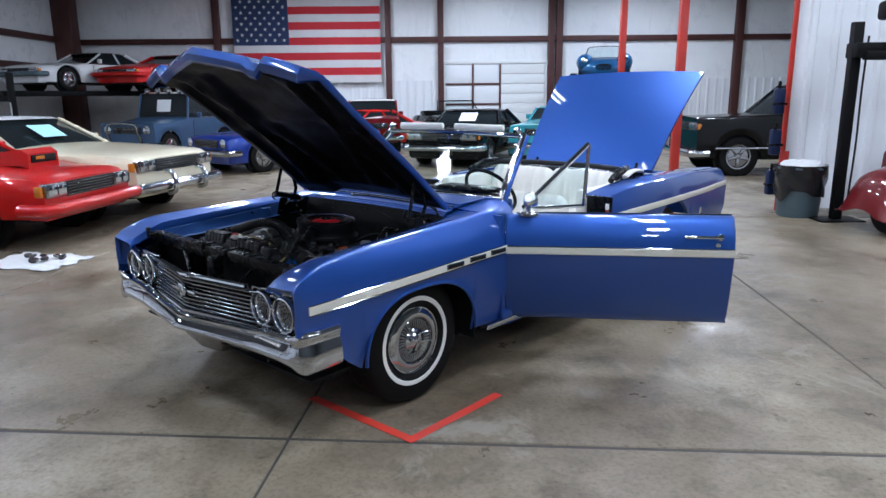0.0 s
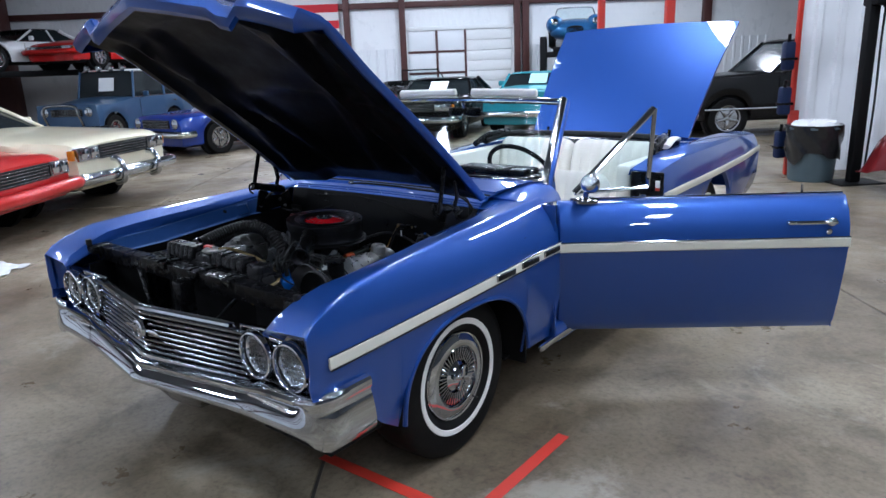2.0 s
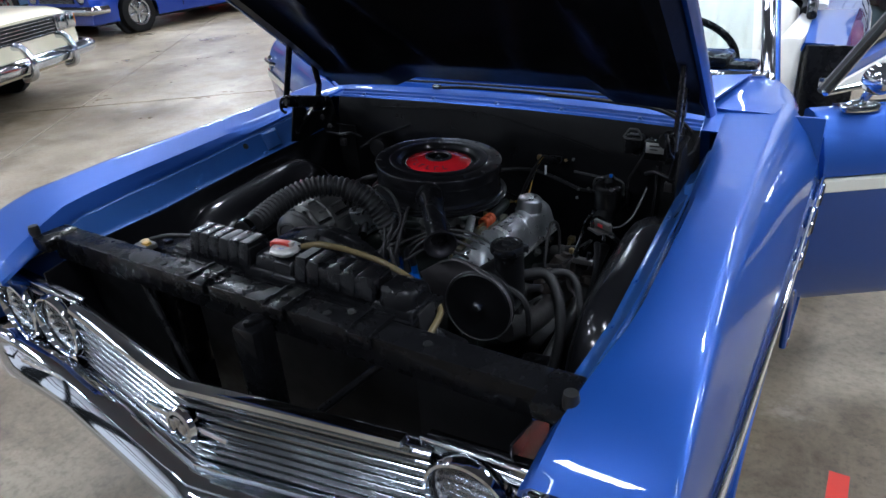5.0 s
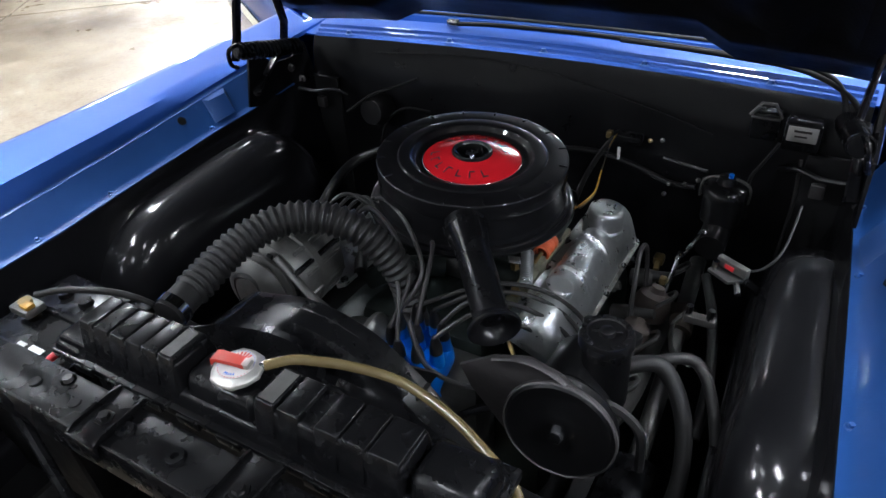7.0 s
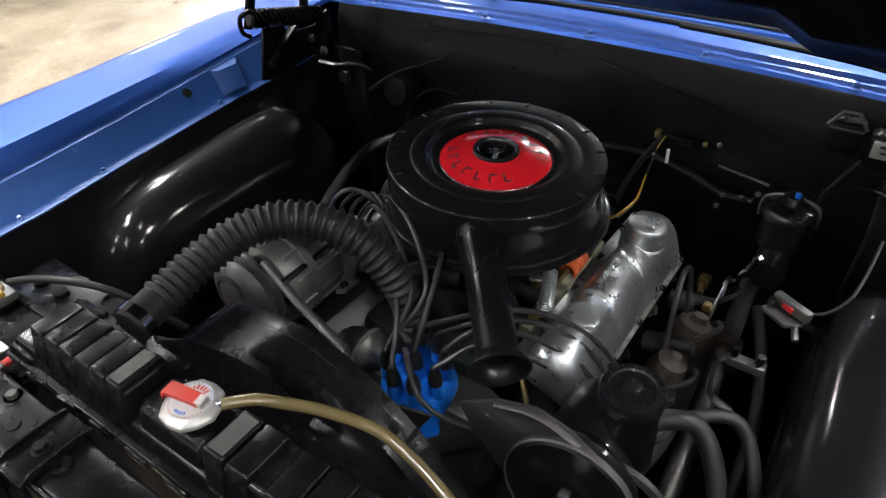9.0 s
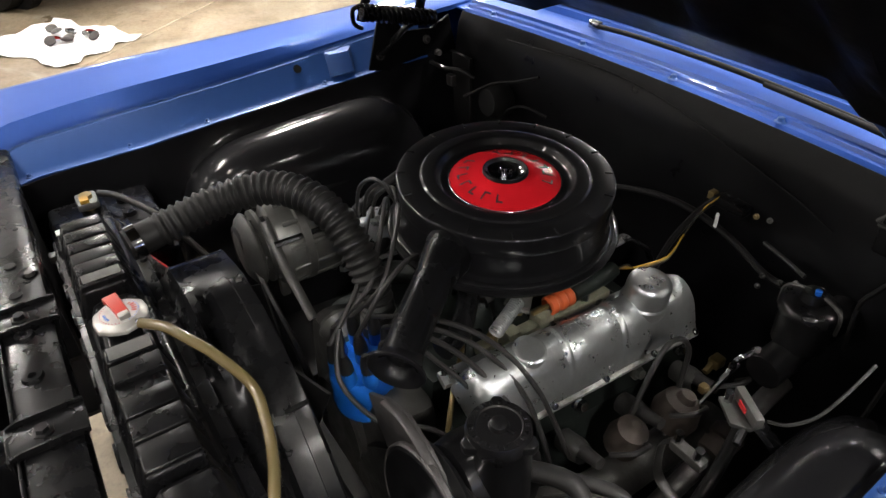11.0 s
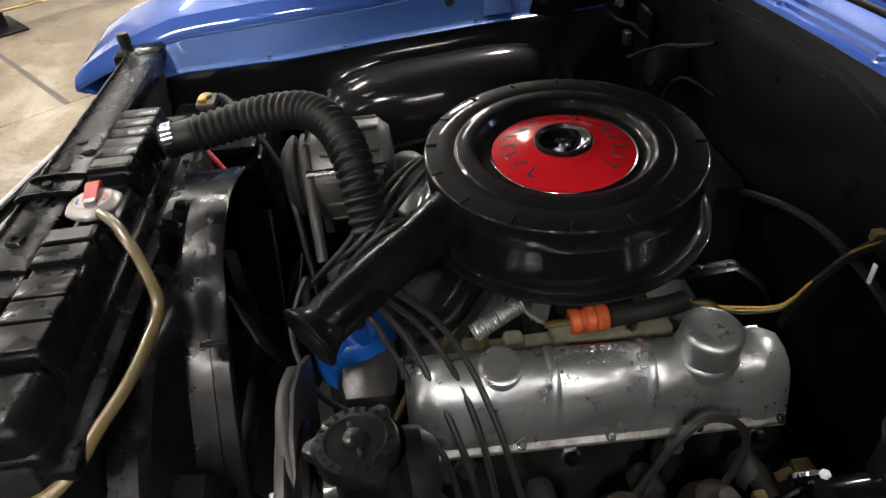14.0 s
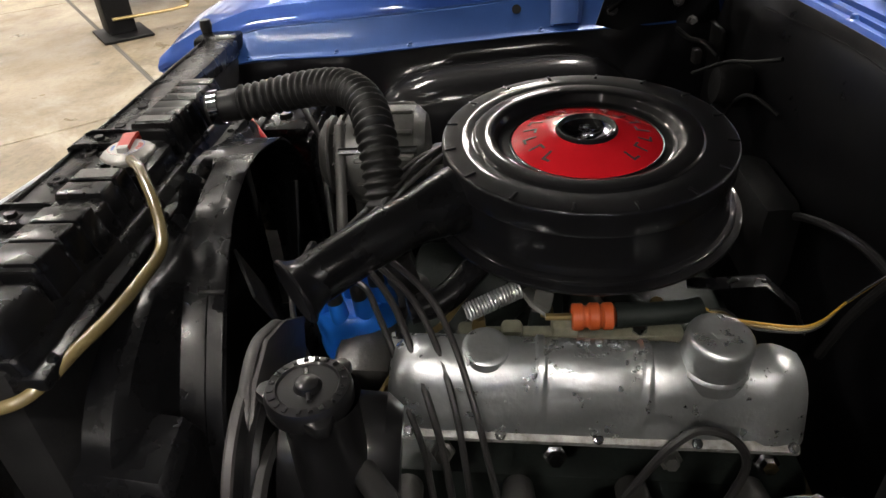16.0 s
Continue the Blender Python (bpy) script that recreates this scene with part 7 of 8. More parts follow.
for a in (0.2, math.pi - 0.2, 1.5 * math.pi):
    part("spoke", rod(SW @ Vector((0, 0, -0.02)), SW @ Vector((0.18 * math.cos(a), 0.18 * math.sin(a), 0)), 0.010, 8), CHROME_DULL, wheel_)
part("horn_button", lathe([(0.05, -0.03), (0.045, 0.0), (0, 0.005)], 28, SW), BLACK_SATIN, wheel_)
part("column", rod((0.36, 1.18, 0.93), (0.36, 0.90, 0.75), 0.03, 14), BLUE_IN, wheel_)
part("floor_pan", box(-0.80, 0.80, 0.56, 4.1, 0.24, 0.27, 0.0), BLACK_MATT, car, "dark carpeted floor pan")


def bench(y, top, width, name, label):
    s = thing(name, pose(0, 0, 0), label, "seat")
    s.parent = car
    for key in ("category",):
        del s[key]
    part("cushion", box(-width, width, y - 0.52, y - 0.02, 0.40, 0.60, 0.06, 4), VINYL, s)
    half = [(-width, -0.01), (0.01, width)]
    for x0, x1 in half:
        n = max(3, int((x1 - x0) / 0.07))
        secs = []
        for k in range(n * 6 + 1):
            x = x0 + (x1 - x0) * k / (n * 6)
            puff = 0.016 * abs(math.sin(math.pi * k / 6)) ** 0.6
            e = min(x - x0, x1 - x)
            drop = 0.035 * max(0.0, 1 - e / 0.06) ** 2
            secs.append([(x, y - 0.03 - puff * 0.4, 0.45), (x, y - 0.045 - puff, 0.52), (x, y + 0.03 - puff, top - 0.14 - drop), (x, y + 0.055 - puff, top - 0.05 - drop), (x, y + 0.085, top - drop), (x, y + 0.13, top - 0.012 - drop), (x, y + 0.16, top - 0.06 - drop), (x, y + 0.13, 0.45)])
        part("backrest", loft(secs, None, True, True), VINYL, s, "", 60)
    return s


bench(1.62, 0.865, 0.62, "front_seat", "white pleated vinyl front bench seat")
bench(2.42, 0.955, 0.60, "rear_seat", "white pleated vinyl rear bench seat")
for side in (1, -1):
    b = box(0.60, 0.70, 1.88, 2.75, 0.45, 0.89, 0.03)
    if side < 0:
        mirror_x(b)
    part("side_trim", b, VINYL, car, "white vinyl inner side panel")
# folded soft top
fold = part("folded_top", loft([[(x, 2.62 + dy, z) for dy, z in ((0, 0.87), (0.02, 0.94), (0.10, 0.965), (0.22, 0.955), (0.30, 0.91), (0.28, 0.86))] for x in (-0.62, -0.58, -0.3, 0, 0.3, 0.58, 0.62)], None, True, True), BLACK_SATIN, car, "black folded soft top behind the rear seat")
part("top_boot", sweep(spline([(-0.66, 2.35, 0.93), (-0.62, 2.55, 0.965), (-0.4, 2.62, 0.975), (0.0, 2.64, 0.978), (0.4, 2.62, 0.975), (0.62, 2.55, 0.965), (0.66, 2.35, 0.93)]), 0.035, 12, None, 0.6), BLACK_MATT, fold)
for side in (1, -1):
    part("top_bow", sweep(spline([(side * 0.68, 2.25, 0.92), (side * 0.66, 2.4, 0.975), (side * 0.62, 2.62, 0.985)]), 0.022, 10), BLACK_SATIN, fold)
    part("top_lining", sweep(spline([(side * 0.70, 2.42, 0.935), (side * 0.68, 2.6, 0.965), (side * 0.62, 2.85, 0.94)]), 0.03, 10, None, 0.5), VINYL, fold)
# tail deck and open trunk lid
slab_loft("tail_panel", [[(x, 2.92, 0.905) for x in (-0.66, -0.3, 0.3, 0.66)], [(x, 3.02, 0.905) for x in (-0.66, -0.3, 0.3, 0.66)]], BLUE, "blue deck ahead of the trunk", 0.02)
part("rear_panel", box(-0.80, 0.80, 4.14, 4.20, 0.40, 0.80, 0.02), BLUE, car, "blue rear panel")
TR = pose(0, 3.02, 0.93) @ Matrix.Rotation(radians(48), 4, "X")
secs = []
for k in range(13):
    f = k / 12
    w = 0.64 + 0.09 * f
    y = 1.08 * f
    z = 0.03 * math.sin(math.pi * f)
    secs.append([(w * g, y + 0.012 * (1 - g * g) * (1 if k == 12 else 0), z + 0.02 * (1 - abs(g) ** 3)) for g in (-1, -0.98, -0.8, -0.5, -0.2, 0, 0.2, 0.5, 0.8, 0.98, 1)])
b = loft(secs)
thick(b, 0.025)
trunk = part("trunk_lid", b, BLUE, car, "raised blue trunk lid", m=TR)
for side in (1, -1):
    part("trunk_hinge", sweep([(side * 0.5, 3.05, 0.84), (side * 0.5, 2.99, 0.90), (side * 0.5, 3.03, 0.98)], 0.012, 8), BLACK_SATIN, trunk)


# doors, swung open
def door(side, angle, flip):
    """Door in its own axes: x along the door from its hinge, y towards the outside, z up."""
    L = 1.235
    d = new("door")
    d.parent = car
    d["label"] = "open blue door with cream stripe and white trim"
    secs = []
    for k, f in enumerate((0, 0.006, 0.03, 0.2, 0.4, 0.6, 0.8, 0.97, 0.994, 1.0)):
        x = L * f
        e = 0.012 if k in (0, 9) else 0.0
        secs.append([(x, -0.09 + e, 0.285), (x, -0.075 - e, 0.300), (x, -0.058 - e, 0.33), (x, -0.032 - e, 0.45), (x, -0.010 - e, 0.60), (x, 0 - e, 0.70), (x, -0.008 - e, 0.77), (x, -0.03 - e, 0.83), (x, -0.06 - e, 0.872), (x, -0.085, 0.888), (x, -0.115, 0.892), (x, -0.13, 0.885), (x, -0.135, 0.80), (x, -0.135, 0.30)])
    b = loft(secs, None, True, True)
    part("door_shell", b, BLUE, d)
    part("door_card", box(0.05, L - 0.04, -0.152, -0.136, 0.33, 0.86, 0.01), VINYL, d)
    part("arm_rest", box(0.35, 0.85, -0.20, -0.15, 0.60, 0.66, 0.02), VINYL, d)
    b = loft([[(x, -0.004, 0.678), (x, 0.006, 0.684), (x, 0.006, 0.716), (x, -0.004, 0.722), (x, -0.012, 0.70)] for x in (0.006, 0.3, 0.6, 0.9, L - 0.004)], None, True, True)
    part("door_stripe", b, STRIPE, d, "cream side stripe")
    part("stripe_trim", sweep([(x, 0.002, 0.725) for x in (0.004, 0.4, 0.8, L - 0.003)], 0.0035, 6), CHROME, d)
    part("belt_trim", sweep([(x, -0.10, 0.898) for x in (0.06, 0.4, 0.8, L - 0.01)], 0.006, 6), CHROME, d)
    h = part("door_handle", sweep(spline([(L - 0.27, 0.0, 0.792), (L - 0.25, 0.02, 0.795), (L - 0.14, 0.022, 0.795), (L - 0.075, 0.016, 0.793)]), 0.009, 10), CHROME, d, "chrome handle")
    part("push_button", lathe([(0.02, 0.0), (0.02, 0.012), (0.015, 0.018), (0, 0.018)], 20, axis_to((L - 0.085, -0.012, 0.79), (0, 1, 0))), CHROME, d)
    part("door_lock", lathe([(0.013, 0.0), (0.013, 0.006), (0.009, 0.009), (0, 0.008)], 18, axis_to((L - 0.095, -0.004, 0.748), (0, 1, 0))), CHROME, d)
    part("lock_pin", rod((L - 0.17, -0.12, 0.885), (L - 0.17, -0.12, 0.935), 0.005, 8), CHROME, d)
    if flip:
        for c in d.children:
            c.data.transform(Matrix.Diagonal((1, -1, 1, 1)))
            c.data.flip_normals()
    d.matrix_world = pose(side * 0.897 - 0.022, 0.664, 0, 0, 0, angle)
    return d


# the outside of the left door faces +x side: local y is turned to the right of its run
door(1, 35.1, True)
door(-1, 180 - 35.1, False)

# vent window of the left door, its chrome frame and the door mirror
def vent(side):
    A, T, B = Vector((0.859, 0.884, 0.905)), Vector((1.097, 1.191, 1.268)), Vector((1.077, 1.19, 0.905))
    f = lambda v: (side * v.x, v.y, v.z)
    w = part("vent_window", loft([[f(A), f(A)], [f(T), f(B)]]), GLASS, car, "clear quarter window in a chrome frame")
    w.visible_shadow = False
    part("vent_slope", sweep([f(A), f(A.lerp(T, 0.5)), f(T)], 0.012, 8), CHROME, w)
    part("vent_seal", sweep([f(A + Vector((-0.012, 0.012, 0))), f(T + Vector((-0.012, 0.012, 0)))], 0.014, 8), RUBBER, w)
    part("vent_post", sweep([f(T), f(B)], 0.011, 8), CHROME, w)
    part("vent_base", sweep([f(A), f(B)], 0.010, 8), CHROME, w)
    return w


vent(1)
vent(-1)
mirror = part("door_mirror", lathe([(0.0, -0.060), (0.014, -0.054), (0.030, -0.034), (0.040, -0.008), (0.043, 0.006), (0.039, 0.010), (0, 0.008)], 32, axis_to((0.985, 0.775, 0.975), (-0.25, 1, 0.05))), CHROME, car, "round chrome door mirror on a foot")
part("mirror_stem", sweep(spline([(0.955, 0.800, 0.905), (0.962, 0.785, 0.93), (0.975, 0.770, 0.955)]), 0.012, 10), CHROME, mirror)
part("mirror_foot", lathe([(0, 0.016), (0.014, 0.015), (0.030, 0.008), (0.036, 0.0), (0.036, -0.012), (0, -0.012)], 24, pose(0.952, 0.805, 0.896, 0, 0, 35) @ Matrix.Diagonal((1.6, 0.8, 1, 1))), CHROME, mirror)

# floor tape round the car
tape = tagged(part("floor_tape", prism([(1.040, -0.315), (1.090, -0.30), (1.095, 0.36), (1.045, 0.36)], 0.0, 0.0015, 0), TAPE), "red adhesive tape stuck on the concrete floor", "floor tape")
tagged(part("floor_tape", prism([(0.36, -0.345), (1.088, -0.318), (1.088, -0.268), (0.36, -0.295)], 0.0016, 0.0031, 0), TAPE), "red adhesive tape with a wrinkled torn end on the floor", "floor tape")


# ---------- other vehicles of the hall ----------
def paint(name, rgb, coat=0.8, metal=0.1):
    return node_material(name, rgb, 0.32, metal, coat, tuple(c * 0.92 for c in rgb), 5, 0.6, coat_rough=0.03, spec=0.15)


P_RED = paint("bright_red_car_paint", (0.50, 0.006, 0.004), 0.7)
P_CREAM = paint("cream_car_paint", (0.72, 0.66, 0.48))
P_WHITE = paint("white_car_paint", (0.75, 0.76, 0.77))
P_SLATE = paint("slate_blue_car_paint", (0.045, 0.085, 0.16), 0.4)
P_DEEP = paint("deep_blue_car_paint", (0.006, 0.030, 0.24), 0.9, 0.3)
P_BLACK = node_material("black_car_paint", (0.003, 0.003, 0.0035), 0.14, 0, 0, (0.004, 0.004, 0.0045), 5, 0.6, spec=0.3)
P_TEAL = paint("teal_car_paint", (0.06, 0.30, 0.36))
P_SKY = paint("steel_blue_car_paint", (0.03, 0.11, 0.27), 1.0, 0.4)
P_WINE = paint("dark_red_car_paint", (0.13, 0.004, 0.006))
AMBER = node_material("amber_lens", (0.50, 0.17, 0.012), 0.2, 0, 0.5)
HOLDER_BLUE = node_material("dark_blue_plastic", (0.008, 0.016, 0.055), 0.5, 0, 0, (0.006, 0.012, 0.04), 6, 0.6, spec=0.2)
GREY_PLASTIC = node_material("grey_plastic", (0.09, 0.13, 0.15), 0.5, 0, 0, (0.07, 0.10, 0.12), 6, 0.6)
BAG = node_material("black_bin_bag", (0.008, 0.008, 0.009), 0.25, 0, 0, (0.015, 0.015, 0.016), 9, 0.6, bump=0.8, bump_scale=18)
LIFT_BLACK = node_material("black_lift_steel", (0.0045, 0.0045, 0.005), 0.5, 0, 0.0, (0.008, 0.008, 0.0085), 6, 0.6, bump=0.1, spec=0.1)
CART_GREY = node_material("grey_cart_plastic", (0.10, 0.11, 0.13), 0.5, 0, 0, (0.07, 0.08, 0.09), 5, 0.6, bump=0.1)
FLAG_RED = node_material("flag_red", (0.50, 0.02, 0.03), 0.8, 0, 0, (0.42, 0.018, 0.028), 3, 0.7)
FLAG_WHITE = node_material("flag_white", (0.66, 0.65, 0.65), 0.8, 0, 0, (0.58, 0.57, 0.58), 3, 0.7)
FLAG_BLUE = node_material("flag_blue", (0.022, 0.04, 0.115), 0.8, 0, 0, (0.018, 0.032, 0.09), 3, 0.7)


def vehicle(name, label, m, L=4.6, W=1.75, H=1.3, hood=0.86, deck=0.88, belt=None, cab=(1.35, 1.85, 2.95, 3.55), body=P_RED, roof=None, wheel=0.31, axle=(0.85, 3.55), clear=0.2,
            front="twin", bumper=None, rim=None, guards=False, paper=None, stripe=None, boxy=0.0, open_top=False):
    """A car with its nose at y = 0, tail at y = L."""
    v = thing(name, m, label, "car" if "pickup" not in name else "pickup truck", "parked cars of the hall")
    belt = belt or max(hood, deck) + 0.02
    hw = W / 2

    def top(y):
        return lerp(y, ((0.0, hood - 0.10 * (1 - boxy)), (0.12, hood - 0.035 * (1 - boxy)), (0.6, hood - 0.01), (cab[0], belt), (cab[3], belt), (L - 0.3, deck), (L, deck - 0.06)))

    def wide(y):
        return hw * lerp(y, ((0, 0.90 + 0.08 * boxy), (0.15, 0.96 + 0.04 * boxy), (0.6, 1.0), (L - 0.6, 1.0), (L - 0.1, 0.95), (L, 0.90)))

    ys = [0, 0.03, 0.1, 0.2, 0.35]
    for a in axle:
        r = wheel + 0.06
        ys += [a - r - 0.001] + [a - r * math.cos(math.pi * k / 12) for k in range(1, 12)] + [a + r + 0.001]
    ys += [cab[0], cab[0] + 0.4, (cab[0] + cab[3]) / 2, cab[3], L - 0.35, L - 0.15, L - 0.04, L]
    ys = sorted(set(round(y, 4) for y in ys))
    secs = []
    for y in ys:
        w, t, zl = wide(y), top(y), clear + 0.03
        for a in axle:
            r = wheel + 0.06
            if abs(y - a) < r:
                zl = max(zl, wheel + math.sqrt(r * r - (y - a) ** 2))
        t = max(t, zl + 0.06)
        h = t - zl
        half = [(w - 0.03, zl), (w - 0.005, zl + 0.25 * h), (w, zl + 0.55 * h), (w - 0.015, zl + 0.78 * h), (w - 0.06 + 0.03 * boxy, t - 0.02), (w - 0.13 + 0.06 * boxy, t), (w * 0.5, t + 0.018)]
        secs.append([(x, y, z) for x, z in half] + [(0, y, t + 0.026)] + [(-x, y, z) for x, z in half[::-1]])
    b = loft(secs)
    b.faces.new([q for q in list(b.verts)[:15]])
    b.verts.ensure_lookup_table()
    b.faces.new(list(b.verts)[-15:])
    part("body", b, body, v, "", 32)
    # cabin: glass block and roof skin with pillars
    y0, y1, y2, y3 = cab
    wb, wt = hw * 0.93, hw * (0.74 + 0.14 * boxy)
    if not open_top:
        part("cabin_glass", loft([[(-wb, y0, belt - 0.03), (wb, y0, belt - 0.03), (wb, y3, belt - 0.03), (-wb, y3, belt - 0.03)], [(-wt, y1, H - 0.05), (wt, y1, H - 0.05), (wt, y2, H - 0.05), (-wt, y2, H - 0.05)]], None, True, True), DARK_GLASS, v)
        rf = roof or body
        rw = wt + 0.012
        part("roof", loft([[(x * rw, y, H - (0.06 if abs(x) == 1 else 0.012 if abs(x) > 0.8 else 0.0) - dz) for x in (-1, -0.9, -0.5, 0, 0.5, 0.9, 1)] for y, dz in ((y1 - 0.04, 0.04), (y1 + 0.05, 0.008), ((y1 + y2) / 2, 0), (y2 - 0.05, 0.008), (y2 + 0.05, 0.045))]), rf, v, "", 50)
        for s in (1, -1):
            part("pillar", sweep([(s * (wb + 0.005), y0, belt - 0.02), (s * (wt + 0.006), y1 - 0.02, H - 0.05)], 0.028, 8), body, v)
            part("pillar", sweep([(s * (wb + 0.005), y3, belt - 0.02), (s * (wt + 0.006), y2 + 0.02, H - 0.05)], 0.05, 8), body, v)
            ym = (y0 + y3) / 2 + 0.1
            part("pillar", sweep([(s * (wb + 0.006), ym, belt - 0.02), (s * (wt + 0.006), (y1 + y2) / 2 + 0.05, H - 0.05)], 0.03, 8), body, v)
            part("belt_trim", rod((s * (wb + 0.008), y0, belt + 0.0), (s * (wb + 0.008), y3, belt + 0.0), 0.012, 6), CHROME_DULL, v)
            part("door_mirror", box(s * (hw + 0.06) - 0.07, s * (hw + 0.06) + 0.07, y0 + 0.30, y0 + 0.36, belt + 0.0, belt + 0.12, 0.02), body, v)
    else:
        part("windscreen", loft([[(-wb, y0, belt), (wb, y0, belt)], [(-wt, y1, H), (wt, y1, H)]]), GLASS, v)
        part("windscreen_frame", sweep([(-wb, y0, belt), (-wt, y1, H), (wt, y1, H), (wb, y0, belt)], 0.02, 8), body, v)
        part("soft_top", loft([[(-wb, y2, belt), (-wb, y2, belt + 0.14), (wb, y2, belt + 0.14), (wb, y2, belt)], [(-wb, y3, belt), (-wb, y3, belt + 0.10), (wb, y3, belt + 0.10), (wb, y3, belt)]], None, True, True), BLACK_SATIN, v)
    for s in (1, -1):
        part("door_seam", box(s * hw - 0.004, s * hw + 0.003, y0 + 0.15, y0 + 0.158, clear + 0.12, belt - 0.06, 0), BLACK_MATT, v)
        part("door_handle", box(s * hw - 0.01, s * hw + 0.018, cab[3] - 0.75, cab[3] - 0.62, belt - 0.16, belt - 0.13, 0.008), CHROME_DULL, v)
        if stripe:
            part("side_trim", box(s * hw - 0.01, s * hw + 0.008, 0.35, L - 0.3, 0.52, 0.55, 0.004), stripe, v)
        for a in axle:
            wm = pose(s * (hw - 0.11), a, wheel) @ Matrix.Rotation(math.pi / 2 * s, 4, "Y")
            w = part("wheel", lathe([(wheel * 0.6, -0.09), (wheel * 0.97, -0.085), (wheel, -0.05), (wheel, 0.05), (wheel * 0.97, 0.085), (wheel * 0.8, 0.098), (wheel * 0.64, 0.09), (wheel * 0.6, 0.05)], 32, wm), TYRE, v)
            part("rim", lathe([(wheel * 0.63, 0.07), (wheel * 0.64, 0.088), (wheel * 0.58, 0.085), (wheel * 0.52, 0.05), (wheel * 0.2, 0.055), (wheel * 0.16, 0.075), (0, 0.078)], 28, wm), rim or CHROME_DULL, w)
            for k in range(5):
                part("spoke", box(wheel * 0.1, wheel * 0.56, -0.028, 0.028, 0.055, 0.080, 0.006), rim or CHROME_DULL, w, m=wm @ Matrix.Rotation(k * 1.2566, 4, "Z"))
            part("arch_dark", lathe([(0, -0.12), (wheel + 0.055, -0.12), (wheel + 0.055, -0.02), (0, -0.02)], 24, wm), BLACK_MATT, v)
    # front
    ht = hood - 0.13
    gw = hw * 0.50
    part("grille", box(-gw, gw, -0.022, 0.06, ht - 0.13, ht + 0.03, 0.012), BLACK_MATT, v)
    for k in range(5):
        part("grille_bar", box(-gw + 0.01, gw - 0.01, -0.032, -0.018, ht - 0.115 + 0.03 * k, ht - 0.107 + 0.03 * k, 0.002), CHROME_DULL, v)
    for s in (1, -1):
        if front == "round":
            for x in (0.70,):
                part("headlamp", lathe([(0.095, -0.02), (0.10, 0.015), (0.085, 0.02), (0.05, 0.032), (0, 0.038)], 24, axis_to((s * hw * x, 0.0, ht - 0.04), (0, -1, 0))), CHROME, v)
        else:
            part("lamp_panel", box(s * hw * 0.70 - hw * 0.19, s * hw * 0.70 + hw * 0.19, -0.03, 0.05, ht - 0.12, ht + 0.03, 0.012), CHROME_DULL, v)
            for x in (0.61, 0.79):
                part("headlamp", box(s * hw * x - 0.065, s * hw * x + 0.065, -0.045, -0.02, ht - 0.10, ht + 0.015, 0.015), CHROME, v)
            part("indicator", box(s * hw * 0.935 - 0.022, s * hw * 0.935 + 0.022, 0.0, 0.07, ht - 0.10, ht + 0.01, 0.008), AMBER, v)
    bm_ = bumper or CHROME
    for yy, sg in ((0, -1), (L, 1)):
        pts = [(-hw * 1.0, yy - sg * 0.22, 0.44), (-hw * 0.97, yy + sg * 0.05, 0.44), (-hw * 0.6, yy + sg * 0.10, 0.44), (hw * 0.6, yy + sg * 0.10, 0.44), (hw * 0.97, yy + sg * 0.05, 0.44), (hw * 1.0, yy - sg * 0.22, 0.44)]
        part("bumper", sweep(spline(pts, 5), 0.075, 12, None, 0.9), bm_, v, "", 60)
    if guards:
        for s in (0.35, -0.35):
            part("bumper_guard", sweep(spline([(s, -0.10, 0.33), (s, -0.20, 0.36), (s, -0.22, 0.48), (s, -0.16, 0.60), (s, -0.08, 0.62)]), 0.035, 10), CHROME, v)
    part("lower_valance", box(-hw * 0.86, hw * 0.86, 0.02, 0.25, clear, 0.40, 0.03), body, v)
    part("underbody", box(-hw * 0.8, hw * 0.8, 0.15, L - 0.15, clear - 0.02, clear + 0.10, 0.02), BLACK_MATT, v)
    if paper:
        ym, zm = y0 + (y1 - y0) * 0.45, belt + (H - belt) * 0.45
        slope = math.degrees(math.atan2(H - belt, y1 - y0))
        part("price_sheet", box(-0.28, 0.14, -0.16, 0.16, 0.02, 0.026, 0.0), paper, v, "paper sheet behind the glass", m=pose(0.1, ym, zm, slope, 0, 0))
    return v


def at_room(u, v, rz, z=0.0):
    """Vehicle pose by the middle of its nose."""
    return ROOM @ pose(u, v, z, 0, 0, rz)


red = vehicle("coupe_car", "bright red eighties coupe with a tall hood scoop on the concrete", at_room(-3.98, 7.56, 83), clear=0.31, L=4.5, W=1.66, H=1.28, hood=0.80, deck=0.90, cab=(1.45, 2.05, 2.9, 3.6), body=P_RED, bumper=P_RED, front="twin")
sc = part("hood_scoop", loft([[(x * 0.5, 0.52, z) for x, z in ((-0.5, 0.80), (-0.48, 0.97), (0.48, 0.97), (0.5, 0.80))], [(x * 0.5, 0.60, z) for x, z in ((-0.52, 0.84), (-0.5, 1.02), (0.5, 1.02), (0.52, 0.84))], [(x * 0.55, 1.30, z) for x, z in ((-0.5, 0.84), (-0.45, 0.93), (0.45, 0.93), (0.5, 0.84))]], None, True, True), P_RED, red, "tall red hood scoop")
part("scoop_mouth", box(-0.20, 0.20, 0.505, 0.53, 0.87, 0.955, 0.02), BLACK_MATT, red)
part("scoop_filter", box(-0.14, 0.0, 0.50, 0.515, 0.90, 0.94, 0.01), AMBER, red)
